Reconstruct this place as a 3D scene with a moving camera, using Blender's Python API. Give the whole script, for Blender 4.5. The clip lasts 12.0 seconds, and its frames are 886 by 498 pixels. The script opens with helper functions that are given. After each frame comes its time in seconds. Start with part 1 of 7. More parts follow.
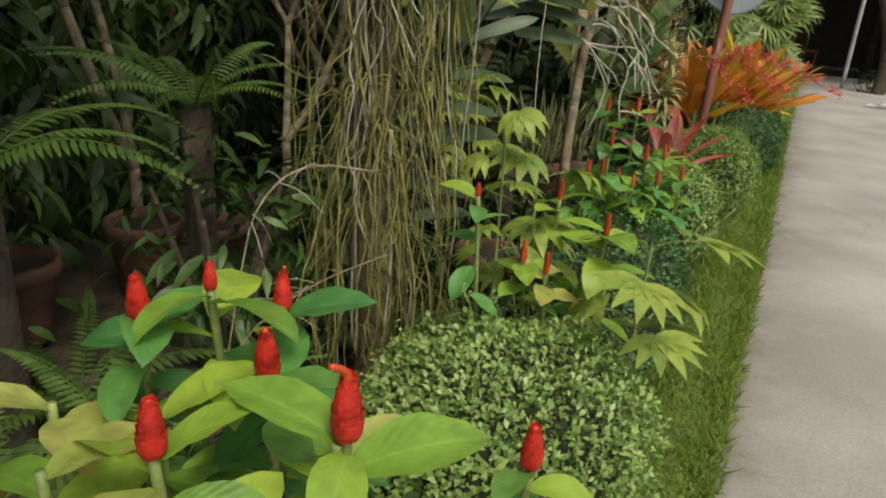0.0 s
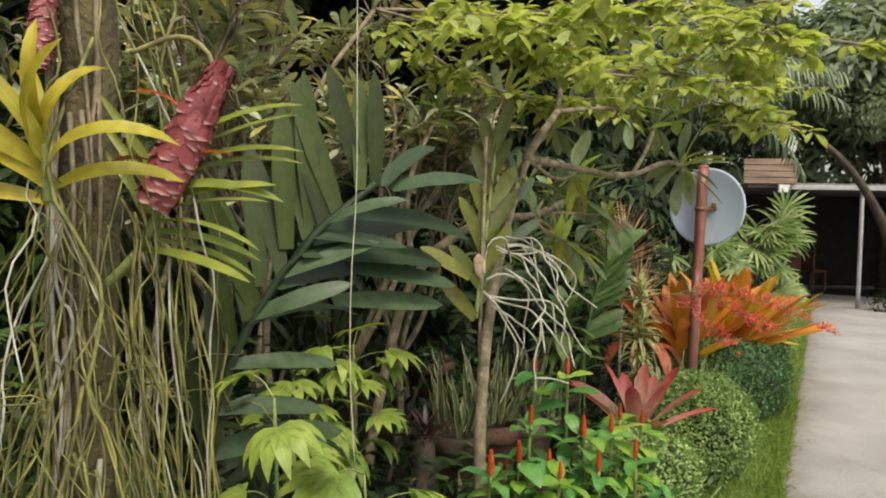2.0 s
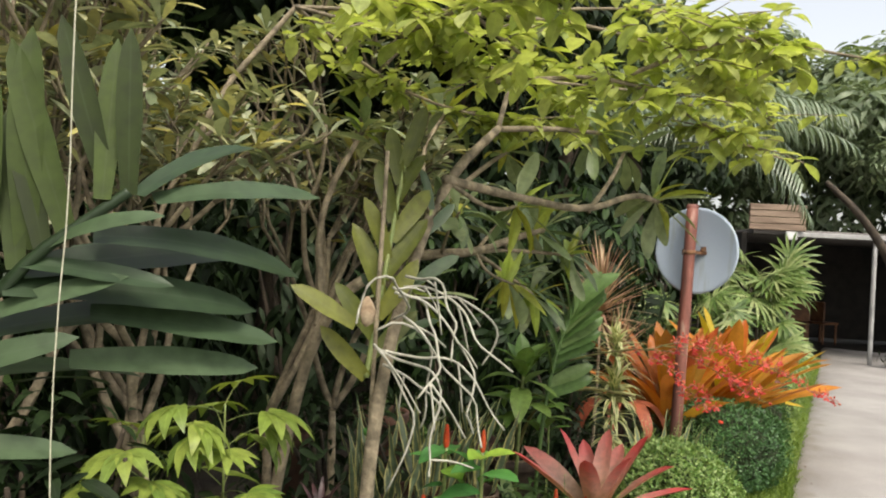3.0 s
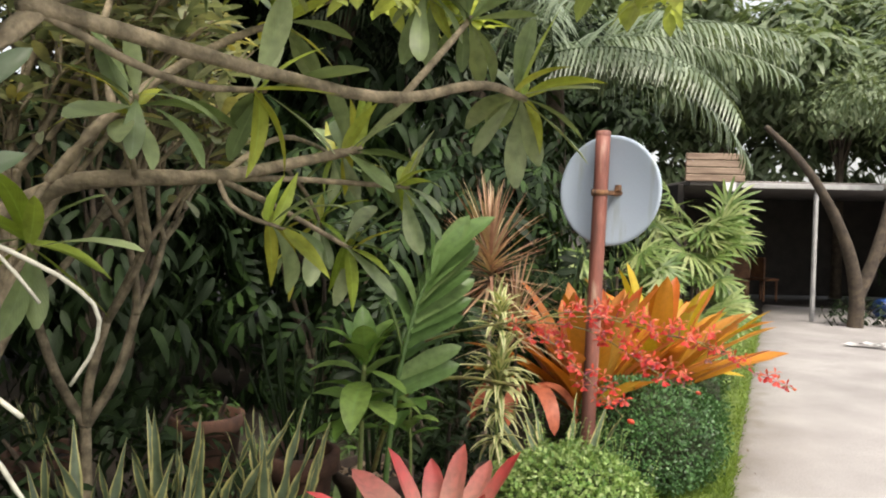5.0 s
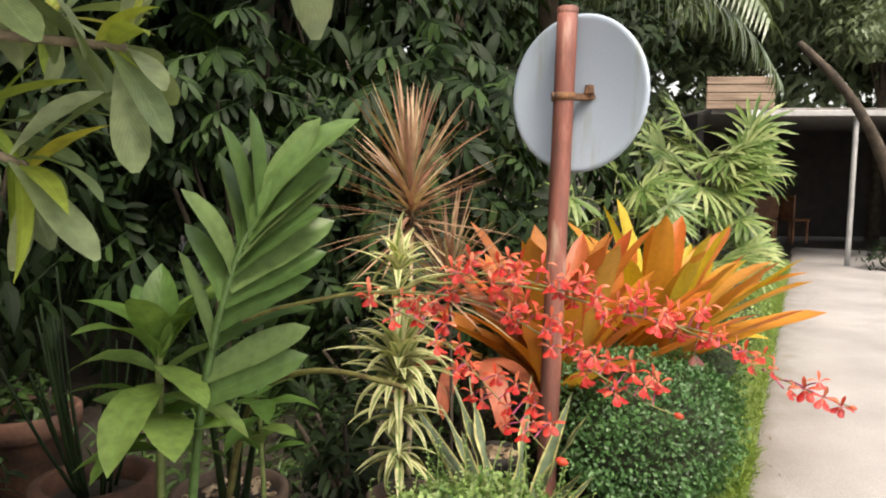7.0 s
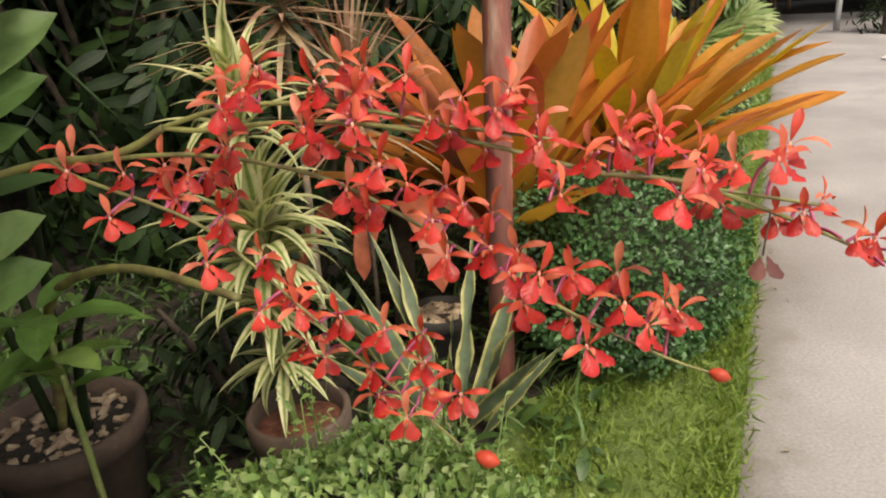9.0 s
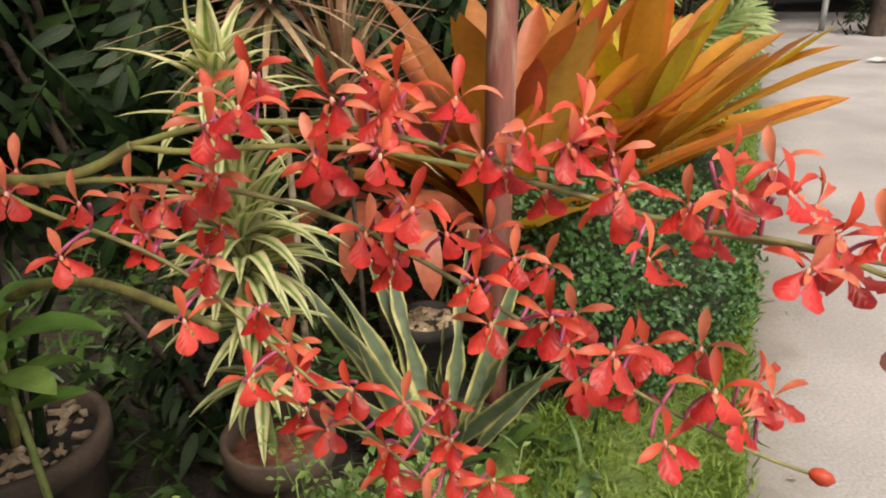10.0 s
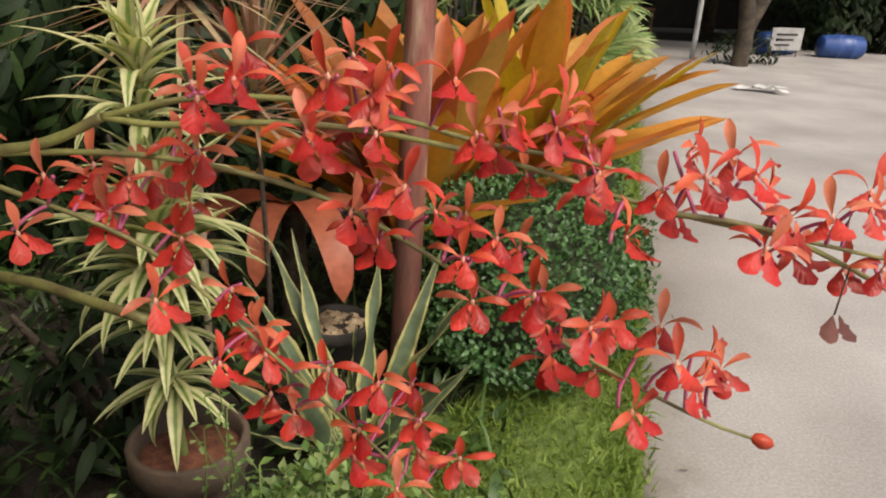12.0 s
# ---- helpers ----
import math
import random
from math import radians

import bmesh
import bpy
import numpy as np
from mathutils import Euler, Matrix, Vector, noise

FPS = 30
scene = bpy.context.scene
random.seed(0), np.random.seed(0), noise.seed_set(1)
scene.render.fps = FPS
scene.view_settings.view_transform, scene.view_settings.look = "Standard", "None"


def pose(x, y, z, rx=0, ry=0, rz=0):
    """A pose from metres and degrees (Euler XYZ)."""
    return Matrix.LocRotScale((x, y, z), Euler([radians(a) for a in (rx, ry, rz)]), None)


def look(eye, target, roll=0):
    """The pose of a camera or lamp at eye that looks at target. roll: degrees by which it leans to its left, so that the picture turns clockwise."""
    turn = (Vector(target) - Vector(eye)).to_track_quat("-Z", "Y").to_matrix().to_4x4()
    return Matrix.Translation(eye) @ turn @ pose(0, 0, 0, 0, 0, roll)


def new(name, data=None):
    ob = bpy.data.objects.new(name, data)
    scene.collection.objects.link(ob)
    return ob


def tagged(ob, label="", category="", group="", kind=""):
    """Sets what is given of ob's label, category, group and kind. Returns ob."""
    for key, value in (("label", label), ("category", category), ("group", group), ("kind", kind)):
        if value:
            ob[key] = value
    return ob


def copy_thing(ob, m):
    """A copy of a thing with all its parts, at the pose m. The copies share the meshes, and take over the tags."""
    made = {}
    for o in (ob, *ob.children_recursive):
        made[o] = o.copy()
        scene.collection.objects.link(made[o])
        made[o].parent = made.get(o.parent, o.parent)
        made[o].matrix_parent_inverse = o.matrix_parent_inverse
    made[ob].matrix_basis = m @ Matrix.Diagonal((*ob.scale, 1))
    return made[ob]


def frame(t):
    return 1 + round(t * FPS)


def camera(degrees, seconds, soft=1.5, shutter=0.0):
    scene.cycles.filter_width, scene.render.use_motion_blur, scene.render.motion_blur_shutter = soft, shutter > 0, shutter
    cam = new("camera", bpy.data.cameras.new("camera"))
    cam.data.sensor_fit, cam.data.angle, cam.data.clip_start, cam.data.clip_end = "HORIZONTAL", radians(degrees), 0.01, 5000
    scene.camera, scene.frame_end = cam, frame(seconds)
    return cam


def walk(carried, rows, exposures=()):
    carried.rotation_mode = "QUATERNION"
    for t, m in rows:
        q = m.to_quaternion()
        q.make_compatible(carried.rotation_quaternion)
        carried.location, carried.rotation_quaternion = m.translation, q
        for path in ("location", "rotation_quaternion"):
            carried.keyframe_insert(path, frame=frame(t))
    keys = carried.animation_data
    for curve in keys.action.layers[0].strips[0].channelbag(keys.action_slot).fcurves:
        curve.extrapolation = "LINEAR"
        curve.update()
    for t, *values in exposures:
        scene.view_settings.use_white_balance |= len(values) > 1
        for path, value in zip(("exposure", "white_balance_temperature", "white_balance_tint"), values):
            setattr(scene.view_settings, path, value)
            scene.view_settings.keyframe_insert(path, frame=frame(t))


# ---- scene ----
cam = camera(63.6, 12.0, 2.0)
PATH = [
    (0, (0.185, 0.001, 1.426), (0.166, 1.869, 0.712), 3.9),
    (0.5, (0.273, 0.168, 1.438), (0.24, 2.067, 0.813), 2.6),
    (1, (0.402, 0.324, 1.444), (0.279, 2.257, 0.947), 2.1),
    (1.5, (0.545, 0.449, 1.478), (0.385, 2.418, 1.166), 1.9),
    (2, (0.683, 0.656, 1.479), (0.554, 2.65, 1.383), 0.9),
    (2.5, (0.821, 0.881, 1.487), (0.751, 2.877, 1.385), 0.1),
    (3, (0.996, 1.183, 1.479), (0.831, 3.176, 1.485), 2.9),
    (3.5, (1.129, 1.494, 1.458), (1.022, 3.492, 1.445), 1.1),
    (3.7, (1.175, 1.619, 1.453), (1.062, 3.616, 1.404), 1.1),
    (5.3, (1.52, 2.456, 1.37), (1.506, 4.454, 1.284), 1.1),
    (5.5, (1.56, 2.559, 1.364), (1.528, 4.555, 1.241), 0.9),
    (6, (1.66, 2.817, 1.327), (1.445, 4.797, 1.139), -0.6),
    (6.5, (1.795, 3.069, 1.303), (1.627, 5.05, 1.078), -0.7),
    (7, (1.891, 3.331, 1.294), (1.804, 5.316, 1.072), 0.1),
    (7.5, (2.005, 3.604, 1.254), (1.895, 5.56, 0.849), 0.2),
    (7.7, (2.051, 3.689, 1.244), (1.801, 5.617, 0.773), 0.7),
    (9.3, (2.033, 4.123, 1.199), (2.039, 5.967, 0.424), -4.6),
    (9.5, (2.021, 4.149, 1.202), (2.025, 5.993, 0.426), -3.8),
    (10, (1.995, 4.214, 1.205), (2.038, 6.047, 0.405), -2.0),
    (10.5, (1.96, 4.252, 1.197), (2.109, 6.068, 0.371), -2.1),
    (11, (1.934, 4.252, 1.201), (2.093, 6.079, 0.404), -2.1),
    (11.5, (1.931, 4.227, 1.199), (2.225, 6.064, 0.466), 0.4),
    (12, (1.927, 4.2, 1.19), (2.285, 6.011, 0.42), 2.5),
]
walk(cam, [(t, look(eye, target, roll)) for t, eye, target, roll in PATH], [(0.0, 0.45, 7300, 6), (0.5, 0.64, 7300, 6), (1.1, 0.74, 7200, 6), (1.5, 0.88, 7200, 6), (2.1, 0.83, 7100, 7), (3.0, 1.05, 6950, 9), (5.5, 1.38, 6950, 12), (6.5, 1.56, 7000, 13), (7.5, 1.20, 7350, 13), (9.5, 0.93, 7300, 14), (10.5, 0.94, 7300, 14), (12.0, 0.74, 7200, 13)])

# ---- world and light ----
world = bpy.data.worlds.new("overcast_sky")
scene.world = world
world.use_nodes = True
sky = world.node_tree.nodes.new("ShaderNodeTexSky")
sky.sky_type = "NISHITA"
sky.sun_disc = False
sky.sun_elevation, sky.sun_rotation = radians(56), radians(155)
sky.air_density, sky.dust_density, sky.ozone_density = 1.0, 4.0, 1.0
back = world.node_tree.nodes["Background"]
veil = world.node_tree.nodes.new("ShaderNodeHueSaturation")
veil.inputs["Saturation"].default_value = 0.4
world.node_tree.links.new(sky.outputs[0], veil.inputs["Color"])
world.node_tree.links.new(veil.outputs[0], back.inputs[0])
back.inputs[1].default_value = 0.15
sun = new("sun", bpy.data.lights.new("sun", "SUN"))
sun.data.energy, sun.data.angle, sun.data.color = 1.4, radians(14), (1.0, 0.95, 0.87)
sun.matrix_world = look((2.2, -4.8, 8.0), (0.0, 0.0, 0.0))

# ---- helpers of this place ----
rnd = random.Random(7)
nrs = np.random.RandomState(11)


def along(s, n, z=0.0):
    """A point s metres up the drive's edge and n metres into the garden."""
    return Vector((0.215 + 0.412 * s - 0.911 * n, 0.911 * s + 0.412 * n, z))


PROFILES = {
    "oval": lambda v: math.sin(math.pi * min(1, v * 0.97 + 0.03)) ** 0.75,
    "lance": lambda v: math.sin(math.pi * (v * 0.96 + 0.04) ** 0.75) ** 0.9,
    "strap": lambda v: min(1.0, 0.55 + 1.6 * v) * (max(0.0, 1 - v ** 5)) ** 0.6,
    "sword": lambda v: (0.5 + 1.4 * v if v < 0.35 else 1.0) * max(0.0, 1 - max(0, v - 0.35) / 0.65) ** 0.75,
    "needle": lambda v: max(0.0, 1 - v) ** 0.55,
    "spoon": lambda v: math.sin(math.pi * min(1, v * 0.96 + 0.02) ** 1.7) ** 0.7,
    "tongue": lambda v: (0.62 + 0.85 * v if v < 0.45 else 1.0) * max(0.0, 1 - (max(0.0, v - 0.45) / 0.55) ** 2.6) ** 0.6,
    "brom": lambda v: min(1.0, 0.75 + 0.5 * v) * (max(0.0, 1 - v ** 4)) ** 0.5,
}


def blade(L, w, segs=6, bend=0.5, fold=0.25, shape="lance", rise=0.0, ripple=0.0, cols=3):
    """A leaf along +Y with its upper face to +Z: vertices, faces, and (across, along) for each vertex."""
    V, U, F = [], [], []
    y = z = 0.0
    half = (cols - 1) / 2
    for i in range(segs + 1):
        v = i / segs
        ww = w / 2 * max(0.02, PROFILES[shape](v))
        for j in range(cols):
            k = (j - half) / half
            V.append((k * ww, y, z + abs(k) * ww * fold + ripple * ww * abs(k) * math.sin(v * 19 + k * 2)))
            U.append((k / 2 + 0.5, v))
        a = rise - bend * (i + 0.5) / segs
        y += L / segs * math.cos(a)
        z += L / segs * math.sin(a)
    for i in range(segs):
        for j in range(cols - 1):
            a = i * cols + j
            F.append((a, a + 1, a + cols + 1, a + cols))
    return np.array(V, float), F, np.array(U, float)


def tube(pts, r0, r1=None, sides=6, smooth=2, knobs=0.0):
    """A round stem through the points, tapering from r0 to r1."""
    pts = [Vector(p) for p in pts]
    r1 = r0 if r1 is None else r1
    for _ in range(smooth):
        if len(pts) > 2:
            q = [pts[0]]
            for a, b in zip(pts, pts[1:]):
                q += [a * 0.75 + b * 0.25, a * 0.25 + b * 0.75]
            pts = q + [pts[-1]]
    V, F, U = [], [], []
    n = len(pts)
    side = Vector((0, 0, 1))
    for i, p in enumerate(pts):
        d = (pts[min(i + 1, n - 1)] - pts[max(i - 1, 0)]).normalized()
        ref = Vector((0.3, 1, 0.1)) if abs(d.z) > 0.8 else Vector((0, 0, 1))
        x = d.cross(ref).normalized()
        y = d.cross(x)
        f = i / (n - 1)
        r = r0 + (r1 - r0) * f
        r *= 1 + knobs * math.sin(i * 2.1)
        for k in range(sides):
            a = 2 * math.pi * k / sides
            V.append(p + x * (r * math.cos(a)) + y * (r * math.sin(a)))
            U.append((k / sides, f))
    for i in range(n - 1):
        for k in range(sides):
            a, b = i * sides + k, i * sides + (k + 1) % sides
            F.append((a, b, b + sides, a + sides))
    F.append(tuple(range(sides))[::-1])
    F.append(tuple(range((n - 1) * sides, n * sides)))
    return np.array([tuple(v) for v in V], float), F, np.array(U, float)


def lathe(profile, sides=20, wobble=0.0):
    """A turned body from (radius, height) pairs."""
    V, F, U = [], [], []
    for i, (r, z) in enumerate(profile):
        for k in range(sides):
            a = 2 * math.pi * k / sides
            rr = r * (1 + wobble * math.sin(3 * a + i))
            V.append((rr * math.cos(a), rr * math.sin(a), z))
            U.append((k / sides, i / len(profile)))
    for i in range(len(profile) - 1):
        for k in range(sides):
            a, b = i * sides + k, i * sides + (k + 1) % sides
            F.append((a, b, b + sides, a + sides))
    return np.array(V, float), F, np.array(U, float)


def merged(shapes):
    """Several shapes as one."""
    V, F, U, o = [], [], [], 0
    for v, f, u in shapes:
        V.append(v)
        U.append(u)
        F += [tuple(i + o for i in face) for face in f]
        o += len(v)
    return np.concatenate(V), F, np.concatenate(U)


def moved(shape, m):
    a = np.array(m)
    return shape[0] @ a[:3, :3].T + a[:3, 3], shape[1], shape[2]


def scattered(shape, mats):
    """One shape repeated at many poses, as one mesh."""
    v, f, u = shape
    M = np.array([np.array(m) for m in mats])
    V = np.einsum("nij,vj->nvi", M[:, :3, :3], v) + M[:, None, :3, 3]
    k = len(v)
    F = []
    for i in range(len(M)):
        o = i * k
        F += [tuple(a + o for a in face) for face in f]
    return V.reshape(-1, 3), F, np.tile(u, (len(M), 1))


def mesh(name, shape, mat, flat=False):
    v, f, u = shape
    me = bpy.data.meshes.new(name)
    me.from_pydata(v.tolist(), [], f)
    loops = np.empty(len(me.loops), np.int32)
    me.loops.foreach_get("vertex_index", loops)
    me.uv_layers.new(name="UVMap").data.foreach_set("uv", u[loops].astype(np.float32).ravel())
    if not flat:
        me.polygons.foreach_set("use_smooth", np.ones(len(me.polygons), bool))
    me.materials.append(mat)
    return me


def part(name, shape, mat, parent=None, label="", m=None, flat=False):
    """One mesh object under a thing or a part. shape: a shape, or a mesh to be shared."""
    me = shape if isinstance(shape, bpy.types.Mesh) else mesh(name, shape, mat, flat)
    ob = new(name, me)
    if parent is not None:
        ob.parent = parent
    if m is not None:
        ob.matrix_local = m
    if label:
        tagged(ob, label)
    return ob


def thing(name, at, label, category, group="", kind=""):
    ob = new(name)
    ob.location = at
    return tagged(ob, label, category, group, kind)


def aim(p, d, up=(0, 0, 1), roll=0.0, size=1.0):
    """A pose at p whose +Y goes along d and whose +Z leans towards up."""
    y = Vector(d).normalized()
    x = y.cross(Vector(up))
    if x.length < 1e-3:
        x = y.cross(Vector((1, 0, 0.2)))
    x.normalize()
    z = x.cross(y)
    m = Matrix((x, y, z)).transposed().to_4x4()
    m = m @ Matrix.Rotation(roll, 4, "Y") @ Matrix.Diagonal((size, size, size, 1)) if not isinstance(size, tuple) else m @ Matrix.Rotation(roll, 4, "Y") @ Matrix.Diagonal((*size, 1))
    return Matrix.Translation(Vector(p)) @ m


def polar(az, el):
    return Vector((math.cos(az) * math.cos(el), math.sin(az) * math.cos(el), math.sin(el)))


def rod(points, f):
    """The point at fraction f of a polyline."""
    pts = [Vector(p) for p in points]
    k = f * (len(pts) - 1)
    i = min(int(k), len(pts) - 2)
    return pts[i].lerp(pts[i + 1], k - i)


# ---- materials ----
def base_material(name):
    m = bpy.data.materials.new(name)
    m.use_nodes = True
    t = m.node_tree
    return m, t.nodes, t.links, t.nodes["Principled BSDF"], t.nodes["Material Output"]


def ramp(nodes, stops):
    r = nodes.new("ShaderNodeValToRGB")
    while len(r.color_ramp.elements) < len(stops):
        r.color_ramp.elements.new(0.5)
    for e, (p, c) in zip(r.color_ramp.elements, stops):
        e.position, e.color = p, (*c, 1)
    return r


def chance(nodes, links):
    """A number that differs from piece to piece, be it an object or an island of a mesh."""
    a, b, c = nodes.new("ShaderNodeObjectInfo"), nodes.new("ShaderNodeNewGeometry"), nodes.new("ShaderNodeMath")
    add = nodes.new("ShaderNodeMath")
    links.new(a.outputs["Random"], add.inputs[0])
    links.new(b.outputs["Random Per Island"], add.inputs[1])
    c.operation = "FRACT"
    links.new(add.outputs[0], c.inputs[0])
    return c.outputs[0]


def leaf_material(name, colours, rough=0.42, through_light=0.28, across=None, lengthways=None, rib=0.25, veins=40.0, spots=0.2, mixing=0.6, gloss=0.4):
    """colours: shades between which leaves differ. across: stops from the midrib (0) to the margin (1). lengthways: stops from base to tip."""
    m, nodes, links, bsdf, out = base_material(name)
    n = len(colours)
    pick = ramp(nodes, [(i / max(1, n - 1), c) for i, c in enumerate(colours)])
    links.new(chance(nodes, links), pick.inputs[0])
    colour = pick.outputs[0]
    uv, sep = nodes.new("ShaderNodeUVMap"), nodes.new("ShaderNodeSeparateXYZ")
    links.new(uv.outputs[0], sep.inputs[0])
    mid = nodes.new("ShaderNodeMath")
    mid.operation = "SUBTRACT"
    links.new(sep.outputs[0], mid.inputs[0])
    mid.inputs[1].default_value = 0.5
    ab = nodes.new("ShaderNodeMath")
    ab.operation = "ABSOLUTE"
    links.new(mid.outputs[0], ab.inputs[0])
    dbl = nodes.new("ShaderNodeMath")
    dbl.operation = "MULTIPLY"
    links.new(ab.outputs[0], dbl.inputs[0])
    dbl.inputs[1].default_value = 2.0

    def blend(kind, fac, a, b):
        x = nodes.new("ShaderNodeMix")
        x.data_type, x.blend_type = "RGBA", kind
        if isinstance(fac, float):
            x.inputs[0].default_value = fac
        else:
            links.new(fac, x.inputs[0])
        links.new(a, x.inputs[6])
        if isinstance(b, tuple):
            x.inputs[7].default_value = (*b, 1)
        else:
            links.new(b, x.inputs[7])
        return x.outputs[2]

    geo = nodes.new("ShaderNodeNewGeometry")
    no = nodes.new("ShaderNodeTexNoise")
    no.inputs["Scale"].default_value, no.inputs["Detail"].default_value = 38.0, 4.0
    links.new(geo.outputs["Position"], no.inputs["Vector"])
    if lengthways:
        wob = nodes.new("ShaderNodeMath")
        wob.operation = "MULTIPLY_ADD"
        links.new(no.outputs[0], wob.inputs[0])
        wob.inputs[1].default_value = 0.25
        links.new(sep.outputs[1], wob.inputs[2])
        sub = nodes.new("ShaderNodeMath")
        sub.operation = "SUBTRACT"
        links.new(wob.outputs[0], sub.inputs[0])
        sub.inputs[1].default_value = 0.125
        r = ramp(nodes, lengthways)
        links.new(sub.outputs[0], r.inputs[0])
        colour = blend("MIX", mixing, colour, r.outputs[0])
    if across:
        wob2 = nodes.new("ShaderNodeMath")
        wob2.operation = "MULTIPLY_ADD"
        links.new(no.outputs[0], wob2.inputs[0])
        wob2.inputs[1].default_value = 0.18
        links.new(dbl.outputs[0], wob2.inputs[2])
        r = ramp(nodes, across)
        r.color_ramp.interpolation = "EASE"
        links.new(wob2.outputs[0], r.inputs[0])
        colour = blend("MIX", 0.85, colour, r.outputs[0])
    if rib > 0:
        rr = ramp(nodes, [(0.0, (rib, rib, rib)), (0.11, (0, 0, 0))])
        links.new(dbl.outputs[0], rr.inputs[0])
        colour = blend("MIX", rr.outputs[0], colour, tuple(min(1, c * 1.5 + 0.08) for c in colours[0]))
    sp = ramp(nodes, [(0.3, (1 - spots * 1.6,) * 3), (0.62, (1 + 0 * spots,) * 3)])
    links.new(no.outputs[0], sp.inputs[0])
    colour = blend("MULTIPLY", 1.0, colour, sp.outputs[0])
    big = nodes.new("ShaderNodeTexNoise")
    big.inputs["Scale"].default_value, big.inputs["Detail"].default_value = 5.0, 3.0
    links.new(geo.outputs["Position"], big.inputs["Vector"])
    bs = ramp(nodes, [(0.3, (0.78, 0.8, 0.74)), (0.7, (1.0, 1.0, 0.95))])
    links.new(big.outputs[0], bs.inputs[0])
    colour = blend("MULTIPLY", 0.8, colour, bs.outputs[0])
    links.new(colour, bsdf.inputs["Base Color"])
    rgh = nodes.new("ShaderNodeMath")
    rgh.operation = "MULTIPLY_ADD"
    links.new(no.outputs[0], rgh.inputs[0])
    rgh.inputs[1].default_value, rgh.inputs[2].default_value = 0.25, rough - 0.1
    links.new(rgh.outputs[0], bsdf.inputs["Roughness"])
    bsdf.inputs["Specular IOR Level"].default_value = gloss
    if veins:
        wv = nodes.new("ShaderNodeMath")
        wv.operation = "MULTIPLY_ADD"
        links.new(dbl.outputs[0], wv.inputs[0])
        wv.inputs[1].default_value = -0.35
        links.new(sep.outputs[1], wv.inputs[2])
        sn = nodes.new("ShaderNodeMath")
        sn.operation = "MULTIPLY"
        links.new(wv.outputs[0], sn.inputs[0])
        sn.inputs[1].default_value = veins
        s2 = nodes.new("ShaderNodeMath")
        s2.operation = "SINE"
        links.new(sn.outputs[0], s2.inputs[0])
        bump = nodes.new("ShaderNodeBump")
        bump.inputs["Strength"].default_value, bump.inputs["Distance"].default_value = 0.12, 0.0015
        links.new(s2.outputs[0], bump.inputs["Height"])
        links.new(bump.outputs[0], bsdf.inputs["Normal"])
    if through_light:
        tr, mx = nodes.new("ShaderNodeBsdfTranslucent"), nodes.new("ShaderNodeMixShader")
        gain = blend("MULTIPLY", 1.0, colour, (1.0, 1.0, 0.55))
        links.new(gain, tr.inputs[0])
        mx.inputs[0].default_value = through_light
        links.new(bsdf.outputs[0], mx.inputs[1])
        links.new(tr.outputs[0], mx.inputs[2])
        links.new(mx.outputs[0], out.inputs[0])
    return m


def plain_material(name, c1, c2, rough=0.7, scale=12.0, fine=90.0, bump=0.3, dist=0.004, metal=0.0, stops=(0.35, 0.65), c3=None, stretch=(1, 1, 1), local=False, grain=0.7):
    """A surface that varies between c1 and c2 in patches, with a fine grain."""
    m, nodes, links, bsdf, out = base_material(name)
    if local:
        src = nodes.new("ShaderNodeTexCoord").outputs["Object"]
    else:
        src = nodes.new("ShaderNodeNewGeometry").outputs["Position"]
    mp = nodes.new("ShaderNodeMapping")
    mp.inputs["Scale"].default_value = stretch
    links.new(src, mp.inputs[0])
    a, b = nodes.new("ShaderNodeTexNoise"), nodes.new("ShaderNodeTexNoise")
    a.inputs["Scale"].default_value, a.inputs["Detail"].default_value = scale, 6.0
    b.inputs["Scale"].default_value, b.inputs["Detail"].default_value = fine, 5.0
    for x in (a, b):
        links.new(mp.outputs[0], x.inputs["Vector"])
    st = [(stops[0], c1), (stops[1], c2)] + ([(min(1.0, stops[1] + 0.12), c3)] if c3 else [])
    r = ramp(nodes, st)
    links.new(a.outputs[0], r.inputs[0])
    g = ramp(nodes, [(0.3, (grain, grain, grain)), (0.7, (1.0, 1.0, 1.0))])
    links.new(b.outputs[0], g.inputs[0])
    x = nodes.new("ShaderNodeMix")
    x.data_type, x.blend_type = "RGBA", "MULTIPLY"
    x.inputs[0].default_value = 1.0
    links.new(r.outputs[0], x.inputs[6])
    links.new(g.outputs[0], x.inputs[7])
    ob = nodes.new("ShaderNodeMix")
    ob.data_type, ob.blend_type = "RGBA", "MULTIPLY"
    ob.inputs[0].default_value = 0.6
    pc = ramp(nodes, [(0.0, (0.75, 0.75, 0.75)), (1.0, (1, 1, 1))])
    links.new(chance(nodes, links), pc.inputs[0])
    links.new(x.outputs[2], ob.inputs[6])
    links.new(pc.outputs[0], ob.inputs[7])
    links.new(ob.outputs[2], bsdf.inputs["Base Color"])
    bsdf.inputs["Roughness"].default_value, bsdf.inputs["Metallic"].default_value = rough, metal
    bp = nodes.new("ShaderNodeBump")
    bp.inputs["Strength"].default_value, bp.inputs["Distance"].default_value = bump, dist
    links.new(b.outputs[0], bp.inputs["Height"])
    links.new(bp.outputs[0], bsdf.inputs["Normal"])
    return m


